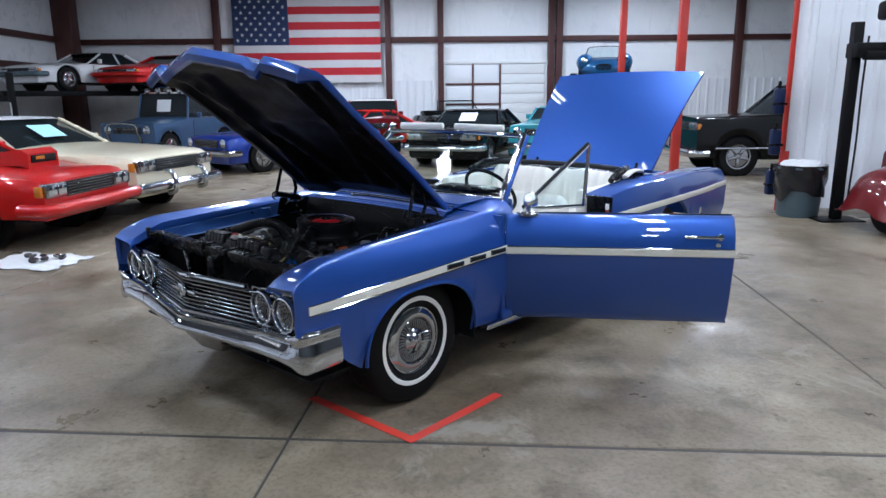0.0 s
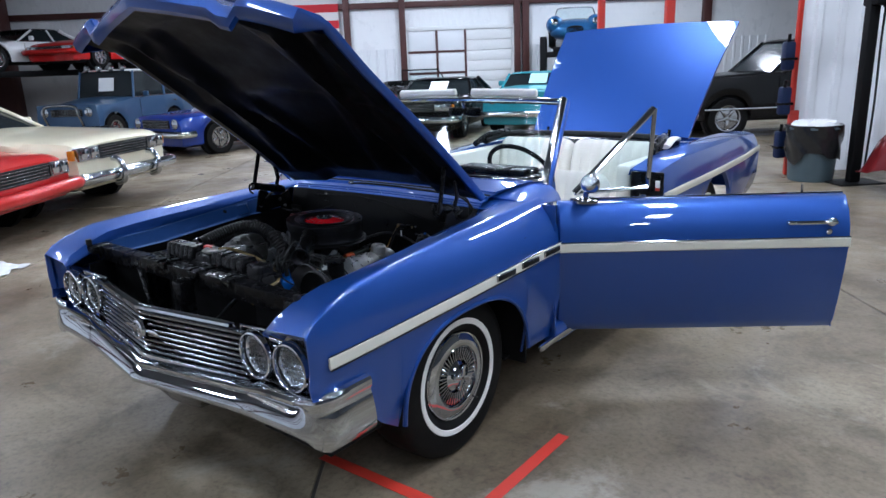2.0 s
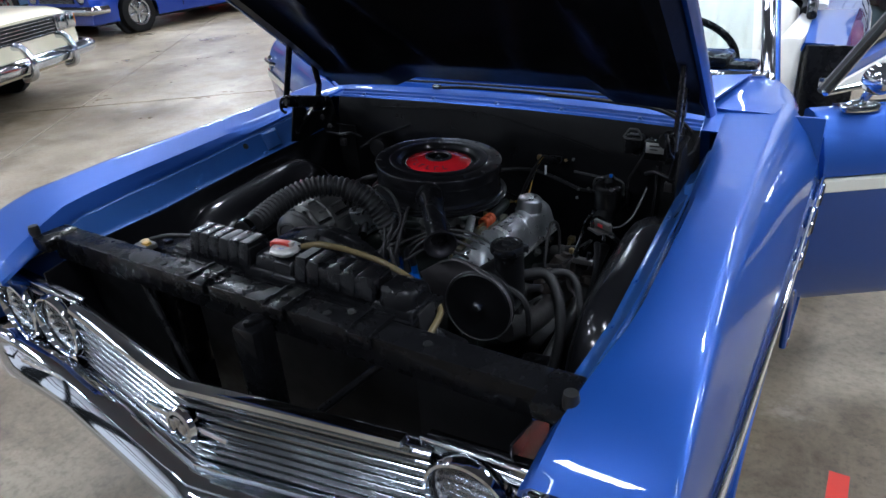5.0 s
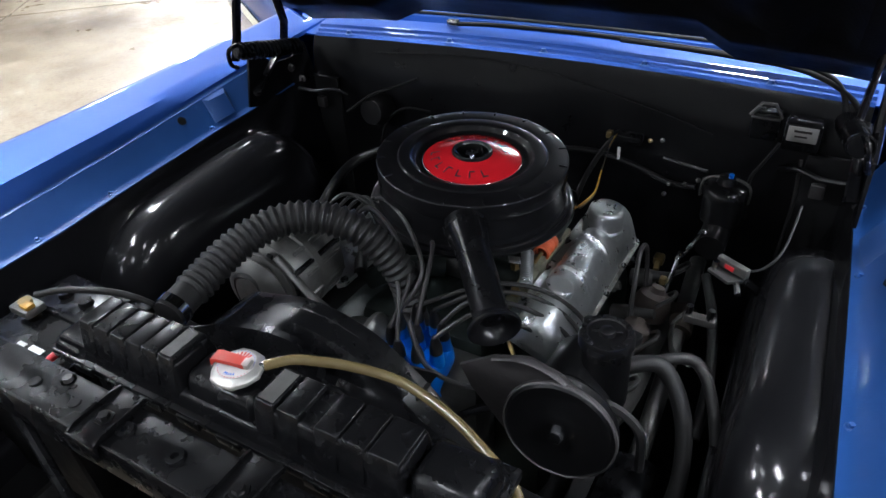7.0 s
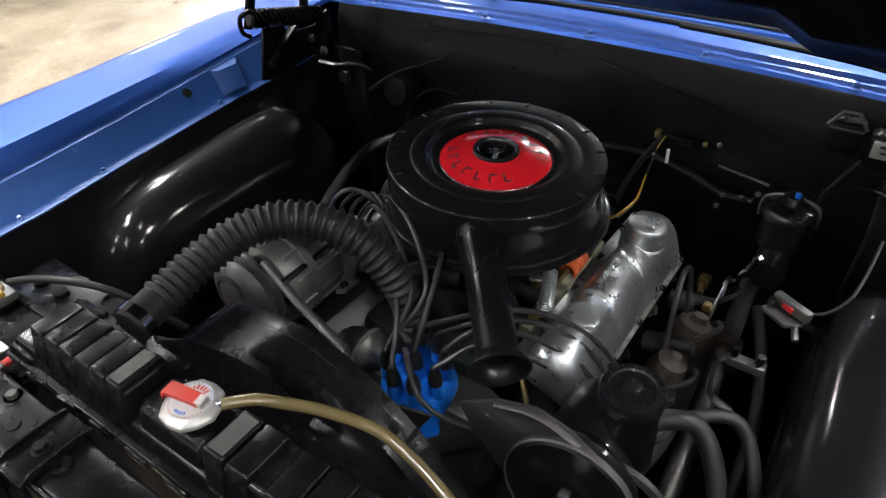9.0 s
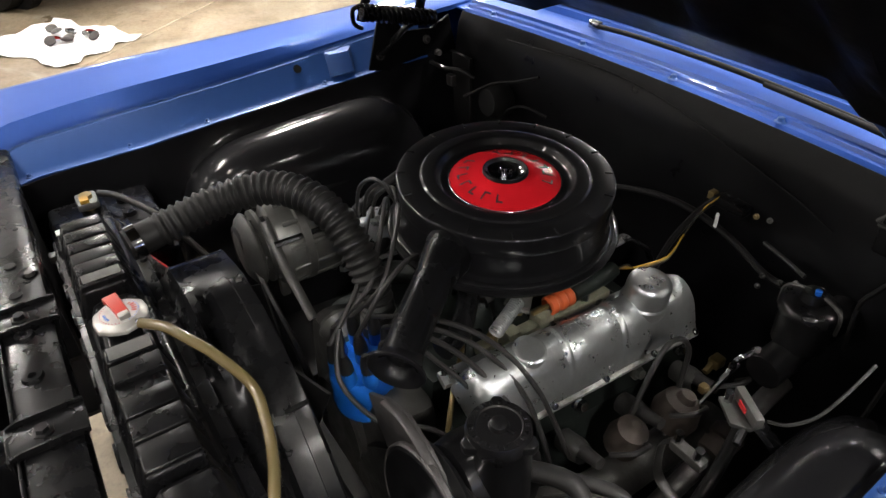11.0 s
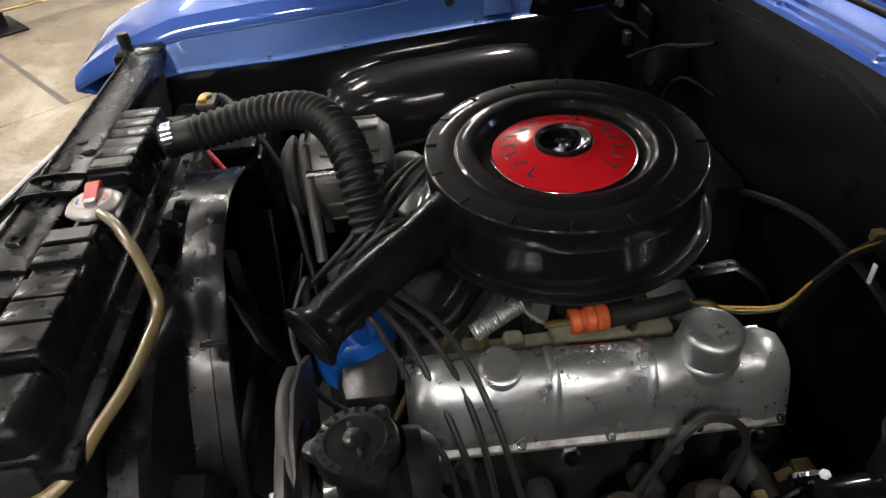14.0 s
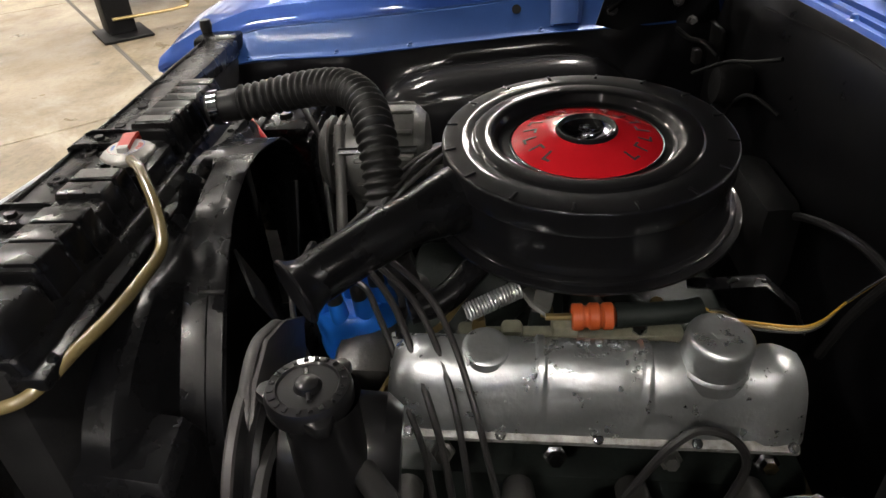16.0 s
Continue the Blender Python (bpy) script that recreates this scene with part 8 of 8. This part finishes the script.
vehicle("sedan_car", "long cream seventies coupe with white roof and bumper guards", at_room(-3.66, 9.27, 77), clear=0.31, L=5.2, W=1.86, H=1.32, hood=0.88, deck=0.90, cab=(1.75, 2.45, 3.5, 4.2), body=P_CREAM, roof=P_WHITE, wheel=0.33, axle=(0.95, 3.9), guards=True, paper=PAPER_BLUE)
suv = vehicle("off_road_car", "slate blue boxy off-roader with white roof and bull lamps", at_room(-7.75, 16.8, -16), L=3.9, W=1.64, H=1.74, hood=0.98, deck=1.10, belt=1.08, cab=(1.35, 1.52, 3.55, 3.62), body=P_SLATE, roof=P_WHITE, wheel=0.36, axle=(0.55, 2.9), clear=0.32, front="round", boxy=1.0, bumper=BLACK_SATIN, paper=PAPER)
for x in (-0.5, -0.17, 0.17, 0.5):
    part("roof_lamp", lathe([(0.07, 0), (0.075, 0.05), (0.06, 0.06), (0, 0.065)], 18, axis_to((x, 1.5, 1.76), (0, -1, 0))), CHROME_DULL, suv)
part("bull_bar", sweep(spline([(-0.45, -0.05, 0.45), (-0.45, -0.18, 0.75), (-0.35, -0.18, 0.95), (0.35, -0.18, 0.95), (0.45, -0.18, 0.75), (0.45, -0.05, 0.45)]), 0.03, 10), CHROME_DULL, suv)
vehicle("muscle_car", "deep blue sixties muscle coupe with wide chrome wheels", at_room(-5.0, 14.4, -40), L=4.4, W=1.80, H=1.20, hood=0.80, deck=0.82, cab=(1.55, 2.05, 2.9, 3.6), body=P_DEEP, wheel=0.32, axle=(0.8, 3.4), front="round", paper=PAPER)
vehicle("sports_car", "bright red low sports car standing far back", at_room(-4.0, 19.0, -48), L=4.3, W=1.70, H=1.20, hood=0.72, deck=0.80, cab=(1.4, 2.0, 2.8, 3.5), body=P_RED, bumper=P_RED)
vehicle("pickup_truck", "black pickup truck with bright side trim and alloy wheels", at_room(4.92, 13.9, -92), L=5.6, W=1.85, H=1.75, hood=1.12, deck=1.12, belt=1.16, cab=(1.55, 2.2, 3.3, 3.6), body=P_BLACK, wheel=0.37, axle=(0.80, 4.2), clear=0.32, boxy=0.8, stripe=CHROME, front="twin")
vehicle("off_road_car", "cream and red boxy off-roader far back by the wall", at_room(-1.9, 19.0, 6), L=3.8, W=1.55, H=1.50, hood=0.95, deck=1.0, belt=1.02, cab=(1.3, 1.55, 3.4, 3.6), body=P_WINE, roof=P_WHITE, wheel=0.36, axle=(0.6, 3.0), clear=0.3, front="round", boxy=1.0)
vehicle("muscle_car", "black sixties muscle car with chrome grille", at_room(0.0, 15.0, -20), L=4.6, W=1.80, H=1.25, hood=0.86, deck=0.86, cab=(1.6, 2.1, 3.0, 3.7), body=P_BLACK, paper=PAPER)
vehicle("pickup_truck", "teal pickup truck with white roof", at_room(2.3, 15.5, -25), L=4.8, W=1.75, H=1.30, hood=0.92, deck=0.95, belt=0.98, cab=(1.5, 1.85, 2.6, 2.85), body=P_TEAL, wheel=0.34, axle=(0.8, 3.8), boxy=0.6, front="round", paper=PAPER_BLUE)
vehicle("open_car", "small dark open car far back", at_room(1.0, 20.5, 20), L=4.0, W=1.6, H=1.42, hood=0.95, deck=0.95, cab=(1.3, 1.7, 2.6, 3.0), body=P_BLACK, open_top=True, front="round")


# lifts: posts, runways, and the cars that stand on them
def lift(label, m, span, length, deck, post_h, mat=LIFT_BLACK):
    t = thing("car_lift", m, label, "car lift")
    for x in (-span / 2, span / 2):
        for y in (0, length):
            part("post", box(x - 0.09, x + 0.09, y - 0.07, y + 0.07, 0.012, post_h, 0.01), mat, t)
            part("base_plate", box(x - 0.2, x + 0.2, y - 0.18, y + 0.18, 0, 0.014, 0.002), mat, t)
    for x in (-span / 2 + 0.55, span / 2 - 0.55):
        part("runway", box(x - 0.24, x + 0.24, -0.1, length + 0.1, deck - 0.14, deck, 0.01), mat, t)
    for y in (0, length):
        part("cross_beam", box(-span / 2, span / 2, y - 0.06, y + 0.06, deck - 0.28, deck - 0.12, 0.01), mat, t)
    return t


lm = at_room(-12.0, 18.6, -42)
lf = lift("black four-post lift with two cars on its runways", lm, 2.5, 5.6, 1.80, 2.25)
for x in (-1.3, 1.3):
    part("post_notice", box(x - 0.06, x + 0.06, -0.08, -0.074, 1.0, 1.5, 0), PAPER, lf)
vehicle("convertible_car", "white eighties convertible with black top on the lift", at_room(-11.3, 18.6, -24, 1.80), L=4.2, W=1.62, H=1.10, hood=0.70, deck=0.74, cab=(1.5, 2.1, 2.9, 3.5), body=P_WHITE, roof=BLACK_SATIN, bumper=GREY_PLASTIC)
vehicle("sports_car", "red eighties sports car raised on the lift", at_room(-9.1, 19.4, -20, 1.80), L=4.1, W=1.60, H=1.08, hood=0.68, deck=0.74, cab=(1.5, 2.15, 2.9, 3.5), body=P_RED, bumper=P_RED)
lift("black lift carrying a dark blue roadster", at_room(5.0, 20.2, -30), 2.4, 3.6, 1.90, 2.2, LIFT_BLACK)
def roadster(m):
    v = thing("roadster_car", m, "dark blue rounded open roadster raised on the lift", "car", "parked cars of the hall")
    rows = []
    for y, w, top, low in ((0.0, 0.30, 0.50, 0.34), (0.04, 0.46, 0.56, 0.28), (0.16, 0.62, 0.64, 0.22), (0.4, 0.74, 0.72, 0.18), (0.8, 0.79, 0.78, 0.18), (1.3, 0.77, 0.80, 0.18), (2.2, 0.77, 0.80, 0.18), (3.0, 0.76, 0.80, 0.18), (3.5, 0.66, 0.72, 0.22), (3.8, 0.45, 0.58, 0.30)):
        ring = []
        for k in range(20):
            a = 2 * math.pi * k / 20
            ca, sa_ = math.cos(a), math.sin(a)
            ring.append((w * math.copysign(abs(ca) ** 0.7, ca), y, (top + low) / 2 + (top - low) / 2 * math.copysign(abs(sa_) ** 0.8, sa_)))
        rows.append(ring)
    part("body", loft(rows, None, True, True), P_SKY, v, "", 60)
    for sd in (1, -1):
        part("fender", lathe([(0, 0.34), (0.14, 0.30), (0.22, 0.20), (0.25, 0.05), (0.25, -0.30), (0, -0.30)], 24, axis_to((sd * 0.56, 0.42, 0.60), (0, -1, 0.1))), P_SKY, v, "", 60)
        part("headlamp", lathe([(0.085, -0.02), (0.09, 0.01), (0.07, 0.025), (0, 0.04)], 24, axis_to((sd * 0.56, 0.09, 0.66), (0, -1, 0.15))), CHROME, v)
        for y in (0.62, 3.0):
            wm_ = pose(sd * 0.66, y, 0.29) @ Matrix.Rotation(math.pi / 2 * sd, 4, "Y")
            w = part("wheel", lathe([(0.17, -0.08), (0.28, -0.08), (0.29, -0.04), (0.29, 0.04), (0.28, 0.08), (0.17, 0.08)], 28, wm_, None, True), TYRE, v)
            part("rim", lathe([(0.17, 0.05), (0.10, 0.06), (0, 0.08)], 20, wm_), CHROME_DULL, w)
    part("grille", lathe([(0, 0.02), (0.16, 0.02), (0.17, 0.0), (0, 0.0)], 28, axis_to((0, 0.02, 0.45), (0, -1, 0)) @ Matrix.Diagonal((1.5, 0.6, 1, 1))), BLACK_MATT, v)
    part("windscreen", loft([[(-0.60, 1.32, 0.80), (0, 1.22, 0.80), (0.60, 1.32, 0.80)], [(-0.50, 1.52, 1.10), (0, 1.44, 1.12), (0.50, 1.52, 1.10)]]), GLASS, v)
    part("windscreen_frame", sweep(spline([(-0.60, 1.32, 0.80), (-0.52, 1.50, 1.07), (-0.40, 1.48, 1.115), (0, 1.44, 1.125), (0.40, 1.48, 1.115), (0.52, 1.50, 1.07), (0.60, 1.32, 0.80)]), 0.016, 8), CHROME, v)
    return v


roadster(at_room(4.72, 20.2, -14, 1.90))
for u, v, w in ((3.78, 14.6, 0.13), (4.16, 12.1, 0.14)):
    structure("lift_column", box(u - w / 2, u + w / 2, v - w / 2, v + w / 2, 0, 4.6, 0.015), STEEL_BRIGHT, "bright red steel lift column", ROOM, "column")
structure("wall_column", box(4.545, 4.60, 9.065, 9.12, 0, CEILING, 0.01), STEEL_BRIGHT, "red-oxide column at the edge of the partition", ROOM, "column")
structure("column_guard", box(4.50, 4.62, 8.99, 9.02, 0, 0.8, 0.01), STEEL_BRIGHT, "orange-red guard plate on the column", ROOM, "column guard")
structure("wall_partition", ribbed(4.60, RIGHT_U, 9.15, 0, CEILING - 0.01, 0.30), METAL_WALL, "white ribbed metal partition wall with scuffs", ROOM)

# right side: lift post, bin, cans, vintage car
lp = thing("lift_post", ROOM @ pose(4.92, 8.28, 0), "black two-post lift column with arm", "car lift")
part("post", box(-0.075, 0.045, -0.05, 0.05, 0.012, 2.36, 0.012), LIFT_BLACK, lp)
part("base_plate", box(-0.28, 0.26, -0.2, 0.2, 0, 0.016, 0.003), LIFT_BLACK, lp)
part("carriage", box(-0.07, 0.45, -0.14, 0.10, 1.95, 2.12, 0.015), LIFT_BLACK, lp)
part("swing_arm", box(0.02, 1.2, -0.20, -0.10, 1.92, 2.02, 0.01), LIFT_BLACK, lp)
part("arm_pad", lathe([(0.07, 0), (0.07, 0.10), (0.05, 0.12), (0, 0.12)], 20, pose(0.34, -0.15, 2.12)), RUBBER, lp)
part("motor_box", box(0.25, 0.75, -0.15, 0.12, 2.38, 2.6, 0.05), LIFT_BLACK, lp)
part("motor_foot", lathe([(0.05, 0), (0.05, 0.16), (0, 0.17)], 16, pose(0.42, -0.05, 2.22)), ALLOY, lp)
part("post_cable", sweep(spline([(0.10, -0.02, 0.2), (0.12, -0.02, 0.9), (0.11, -0.02, 1.6), (0.12, -0.02, 2.2)]), 0.012, 8), RUBBER, lp)

bin_ = thing("trash_can", ROOM @ pose(4.60, 8.62, 0), "blue-grey plastic trash can lined with a black bag", "trash can")
part("can", lathe([(0, 0.0), (0.235, 0.0), (0.245, 0.02), (0.285, 0.60), (0.30, 0.62), (0.30, 0.64), (0.27, 0.64), (0.23, 0.05), (0, 0.05)], 40), GREY_PLASTIC, bin_)
rows = []
for k in range(9):
    z = 0.30 + 0.045 * k
    rows.append([((0.288 + 0.020 * (k / 8) + 0.014 * math.sin(7 * a + k) + 0.010 * math.sin(13 * a + 2 * k)) * math.cos(a), (0.288 + 0.020 * (k / 8) + 0.014 * math.sin(7 * a + k)) * math.sin(a), z + (0.07 * math.sin(3 * a + 1) + 0.04 * math.sin(5 * a) if k == 0 else 0)) for a in [2 * math.pi * j / 40 for j in range(40)]])
rows.append([(0.25 * math.cos(2 * math.pi * j / 40), 0.25 * math.sin(2 * math.pi * j / 40), 0.655) for j in range(40)])
part("bin_bag", loft(rows, None, True), BAG, bin_, "black plastic liner")
rows = [[(r * math.cos(2 * math.pi * j / 24) * (1 + 0.1 * math.sin(3 * j)), r * math.sin(2 * math.pi * j / 24), z + 0.02 * math.sin(j * 2.1)) for j in range(24)] for r, z in ((0.27, 0.63), (0.22, 0.69), (0.12, 0.70), (0.02, 0.705))]
part("paper_waste", loft(rows, None, True, True), CLOTH, bin_, "crumpled white paper")

for k, (z, c) in enumerate(((0.22, HOLDER_BLUE), (0.75, HOLDER_BLUE), (1.28, HOLDER_BLUE))):
    can = thing("wall_reel", ROOM @ pose(4.40, 9.0, z), "blue tool holder strapped to the steel column", "tool holder", "tool holders on the column")
    part("holder", box(-0.05, 0.08, -0.06, 0.06, 0, 0.34, 0.03), c, can)
    part("strap", box(-0.055, 0.10, -0.065, 0.065, 0.12, 0.15, 0.004), BLACK_SATIN, can)
    part("nozzle", rod((-0.01, -0.03, 0.33), (-0.02, -0.06, 0.42), 0.02, 10), BLACK_SATIN, can)

vc2 = thing("vintage_car", ROOM @ pose(5.02, 7.35, 0), "dark red vintage car with round fender and chrome lamp", "car")
rows = []
for k in range(13):
    a = math.pi * (k / 12) * 0.95
    y, z, r = -0.50 * math.cos(a) + 0.1, 0.33 + 0.43 * math.sin(a), 0.0
    rows.append([(x * (0.30 if k else 0.2), y, max(0.2, z - 0.10 * x * x - 0.25 * abs(x) ** 4)) for x in (-1.1, -0.95, -0.6, 0, 0.6, 0.95, 1.1)])
b = loft(rows)
thick(b, 0.01)
part("fender", b, P_WINE, vc2, "rounded dark red fender", 60)
wm = pose(0, 0.05, 0.30) @ Matrix.Rotation(math.pi / 2, 4, "Y")
part("tyre", lathe([(0.18, -0.08), (0.29, -0.08), (0.30, -0.04), (0.30, 0.04), (0.29, 0.08), (0.18, 0.08)], 32, wm, None, True), TYRE, vc2)
part("hub", lathe([(0.18, 0.05), (0.10, 0.06), (0, 0.09)], 24, wm), CHROME_DULL, vc2)
part("headlamp", lathe([(0.0, -0.10), (0.06, -0.08), (0.09, 0.0), (0.09, 0.04), (0.07, 0.055), (0, 0.07)], 28, axis_to((0.06, -0.12, 1.02), (-0.5, -1, 0))), CHROME, vc2)
part("lamp_stalk", rod((0.06, -0.10, 0.85), (0.06, -0.11, 0.96), 0.02, 10), CHROME, vc2)
part("engine_hood", loft([[(0.55 + x * 0.9, y, z) for x, z in ((0, 0.4), (0.02, 0.8), (0.2, 1.0), (0.6, 1.05), (0.9, 0.9), (1.0, 0.4))] for y in (-0.3, 0.0, 1.2)], None, True, True), P_WINE, vc2)

# flag on the back wall
flag = thing("wall_flag", ROOM @ pose(-7.03, WALL_V - 0.24, 0), "large striped flag with white stars hung flat on the wall", "flag")
FW, FP, F0 = 4.98, 0.248, 2.06


def wavy(x0, x1, z0, z1):
    n = max(2, int((x1 - x0) / 0.16))
    xs_ = [x0 + (x1 - x0) * k / n for k in range(n + 1)]
    f = lambda x, z: 0.018 * math.sin(x * 2.1 + z * 1.3) + 0.012 * math.sin(x * 5.3 - z * 2.0)
    zs_ = (z0, (z0 + z1) / 2, z1)
    b = loft([[(x, f(x, z), z) for x in xs_] for z in zs_])
    return thick(b, 0.004)


for k in range(12):
    z0 = F0 + FP * k
    x0 = 0.0 if k < 5 else 1.88
    part("stripe", wavy(x0, FW, z0, z0 + FP), FLAG_WHITE if k % 2 == 0 else FLAG_RED, flag)
part("canton", wavy(0, 1.88, F0 + FP * 5, F0 + FP * 12), FLAG_BLUE, flag)
star_b = prism([((0.066 if k % 2 == 0 else 0.028) * math.sin(math.pi * k / 5), (0.066 if k % 2 == 0 else 0.028) * math.cos(math.pi * k / 5)) for k in range(10)], -0.036, -0.030, 0, None, pose(0, 0, 0, 90, 0, 0))
first = part("star", star_b, FLAG_WHITE, flag)
made = 0
for r in range(9):
    for c in range(6 if r % 2 == 0 else 5):
        o = first if made == 0 else new("star", first.data)
        o.parent = flag
        o.location = (0.155 + 0.314 * c + (0.157 if r % 2 else 0), -0.07, F0 + FP * 5 + 0.16 + 0.178 * r)
        made += 1

# sectional door in the back wall
gd = thing("door_1", ROOM @ pose(0.13, WALL_V - 0.03, 0), "white sectional door beside a framed glazed bay", "door", "", "structure")
part("door_frame", box(-0.10, 0.0, -0.08, 0, 0, 2.70, 0.01), PAPER, gd)
part("door_frame", box(3.44, 3.54, -0.08, 0, 0, 2.70, 0.01), PAPER, gd)
part("door_head", box(-0.10, 3.54, -0.09, 0, 2.64, 2.76, 0.01), PAPER, gd)
for k in range(8):
    part("panel", box(1.92, 3.43, -0.05, -0.01, 0.33 * k, 0.33 * k + 0.318, 0.012), PAPER, gd)
for x in (0.02, 0.98):
    for k in range(3):
        part("pane", box(x, x + 0.90, -0.035, -0.01, 0.64 + 0.67 * k, 1.29 + 0.67 * k, 0.006), METAL_WALL, gd)
for x in (0.95, 1.89):
    part("upright", box(x - 0.035, x + 0.035, -0.08, -0.02, 0, 2.64, 0.005), STEEL_RED, gd)
for z in (0.62, 1.29, 1.97):
    part("rail", box(0, 1.89, -0.07, -0.025, z - 0.035, z + 0.035, 0.005), STEEL_RED, gd)

# cloth with small parts on the floor
cl = thing("floor_cloth", pose(-4.15, -0.22, 0, 0, 0, 30), "white cloth with chrome parts laid on the floor", "cloth")
n = 18
rows = [[(-0.42 + 0.84 * i / n + 0.03 * math.sin(j * 0.9), -0.30 + 0.60 * j / n + 0.03 * math.sin(i * 0.7), 0.006 + 0.016 * abs(math.sin(i * 1.1 + j * 0.6)) * abs(math.sin(j * 0.8 - i * 0.3)) + (0.02 * noise.noise((i * 0.5, j * 0.5, 0)) if 0 < i < n and 0 < j < n else 0)) for i in range(n + 1)] for j in range(n + 1)]
b = loft(rows)
thick(b, -0.003)
part("cloth", b, CLOTH, cl, "", 70)
for k in range(11):
    a = random.uniform(0, 6.28)
    x, y = random.uniform(-0.22, 0.22), random.uniform(-0.14, 0.14)
    part("small_part", lathe([(0.012, 0), (0.034, 0.004), (0.036, 0.018), (0.016, 0.026), (0, 0.026)], 14, pose(x, y, 0.030, random.uniform(-30, 30), random.uniform(-30, 30), 0)), random.choice((CHROME, DARK_INK, ALLOY)), cl)

# rolling cart and lift post beside the car
cart = thing("rolling_cart", pose(-4.35, -1.15, 0, 0, 0, 37), "grey plastic rolling cart on casters", "cart")
part("tray", loft([[(x * w, y * h, z) for x, y in ((-1, -1), (1, -1), (1, 1), (-1, 1))] for w, h, z in ((0.40, 0.24, 0.15), (0.46, 0.29, 0.34), (0.44, 0.27, 0.34), (0.38, 0.22, 0.18))], None, True, True), CART_GREY, cart)
for x in (-0.36, 0.36):
    for y in (-0.22, 0.22):
        c = part("caster", lathe([(0, -0.018), (0.05, -0.018), (0.055, -0.01), (0.055, 0.01), (0.05, 0.018), (0, 0.018)], 24, axis_to((x, y, 0.056), (1, 0.3, 0))), RUBBER, cart)
        part("caster_hub", lathe([(0, -0.02), (0.03, -0.02), (0.03, 0.02), (0, 0.02)], 16, axis_to((x, y, 0.056), (1, 0.3, 0))), PALE_INK, c)
        part("fork", box(x - 0.03, x + 0.03, y - 0.025, y + 0.025, 0.10, 0.16, 0.006), BLACK_SATIN, c)
for z, h in ((0.34, 0.45),):
    for x in (-0.36, 0.36):
        for y in (-0.2, 0.2):
            part("cart_leg", box(x - 0.03, x + 0.03, y - 0.03, y + 0.03, 0.30, 0.85, 0.01), CART_GREY, cart)
part("upper_tray", box(-0.46, 0.46, -0.29, 0.29, 0.82, 0.92, 0.03), CART_GREY, cart)

l3 = thing("lift_post", pose(-3.86, -2.58, 0, 0, 0, 37.9), "black steel lift post with a warning label and base plate", "car lift")
part("post", box(-0.10, 0.14, -0.09, 0.09, 0.014, 2.2, 0.012), LIFT_BLACK, l3)
part("base_plate", box(-0.12, 0.30, -0.16, 0.16, 0, 0.016, 0.003), LIFT_BLACK, l3)
part("label", box(-0.06, 0.06, -0.0935, -0.0905, 0.30, 0.37, 0), PAPER, l3, "white warning label")
part("label_band", box(0.0, 0.055, -0.0955, -0.0937, 0.345, 0.365, 0), RED_TAG, l3)
part("label_sign", lathe([(0, 0), (0.016, 0), (0.016, 0.001), (0, 0.001)], 20, axis_to((-0.03, -0.0938, 0.335), (0, -1, 0))), DARK_INK, l3)
part("small_label", box(-0.04, 0.02, -0.0935, -0.0905, 0.255, 0.275, 0), PALE_INK, l3)
part("lower_beam", box(-0.05, 0.05, 0.09, 2.4, 0.20, 0.34, 0.01), LIFT_BLACK, l3)
part("lock_rod", sweep(spline([(0.16, -0.05, 0.12), (0.16, 0.45, 0.12), (0.16, 0.47, 0.22), (0.16, 1.4, 0.24)], 4), 0.011, 8), BRASS, l3)
part("runway", box(-1.2, -0.7, 0.1, 2.4, 0.16, 0.28, 0.01), LIFT_BLACK, l3)
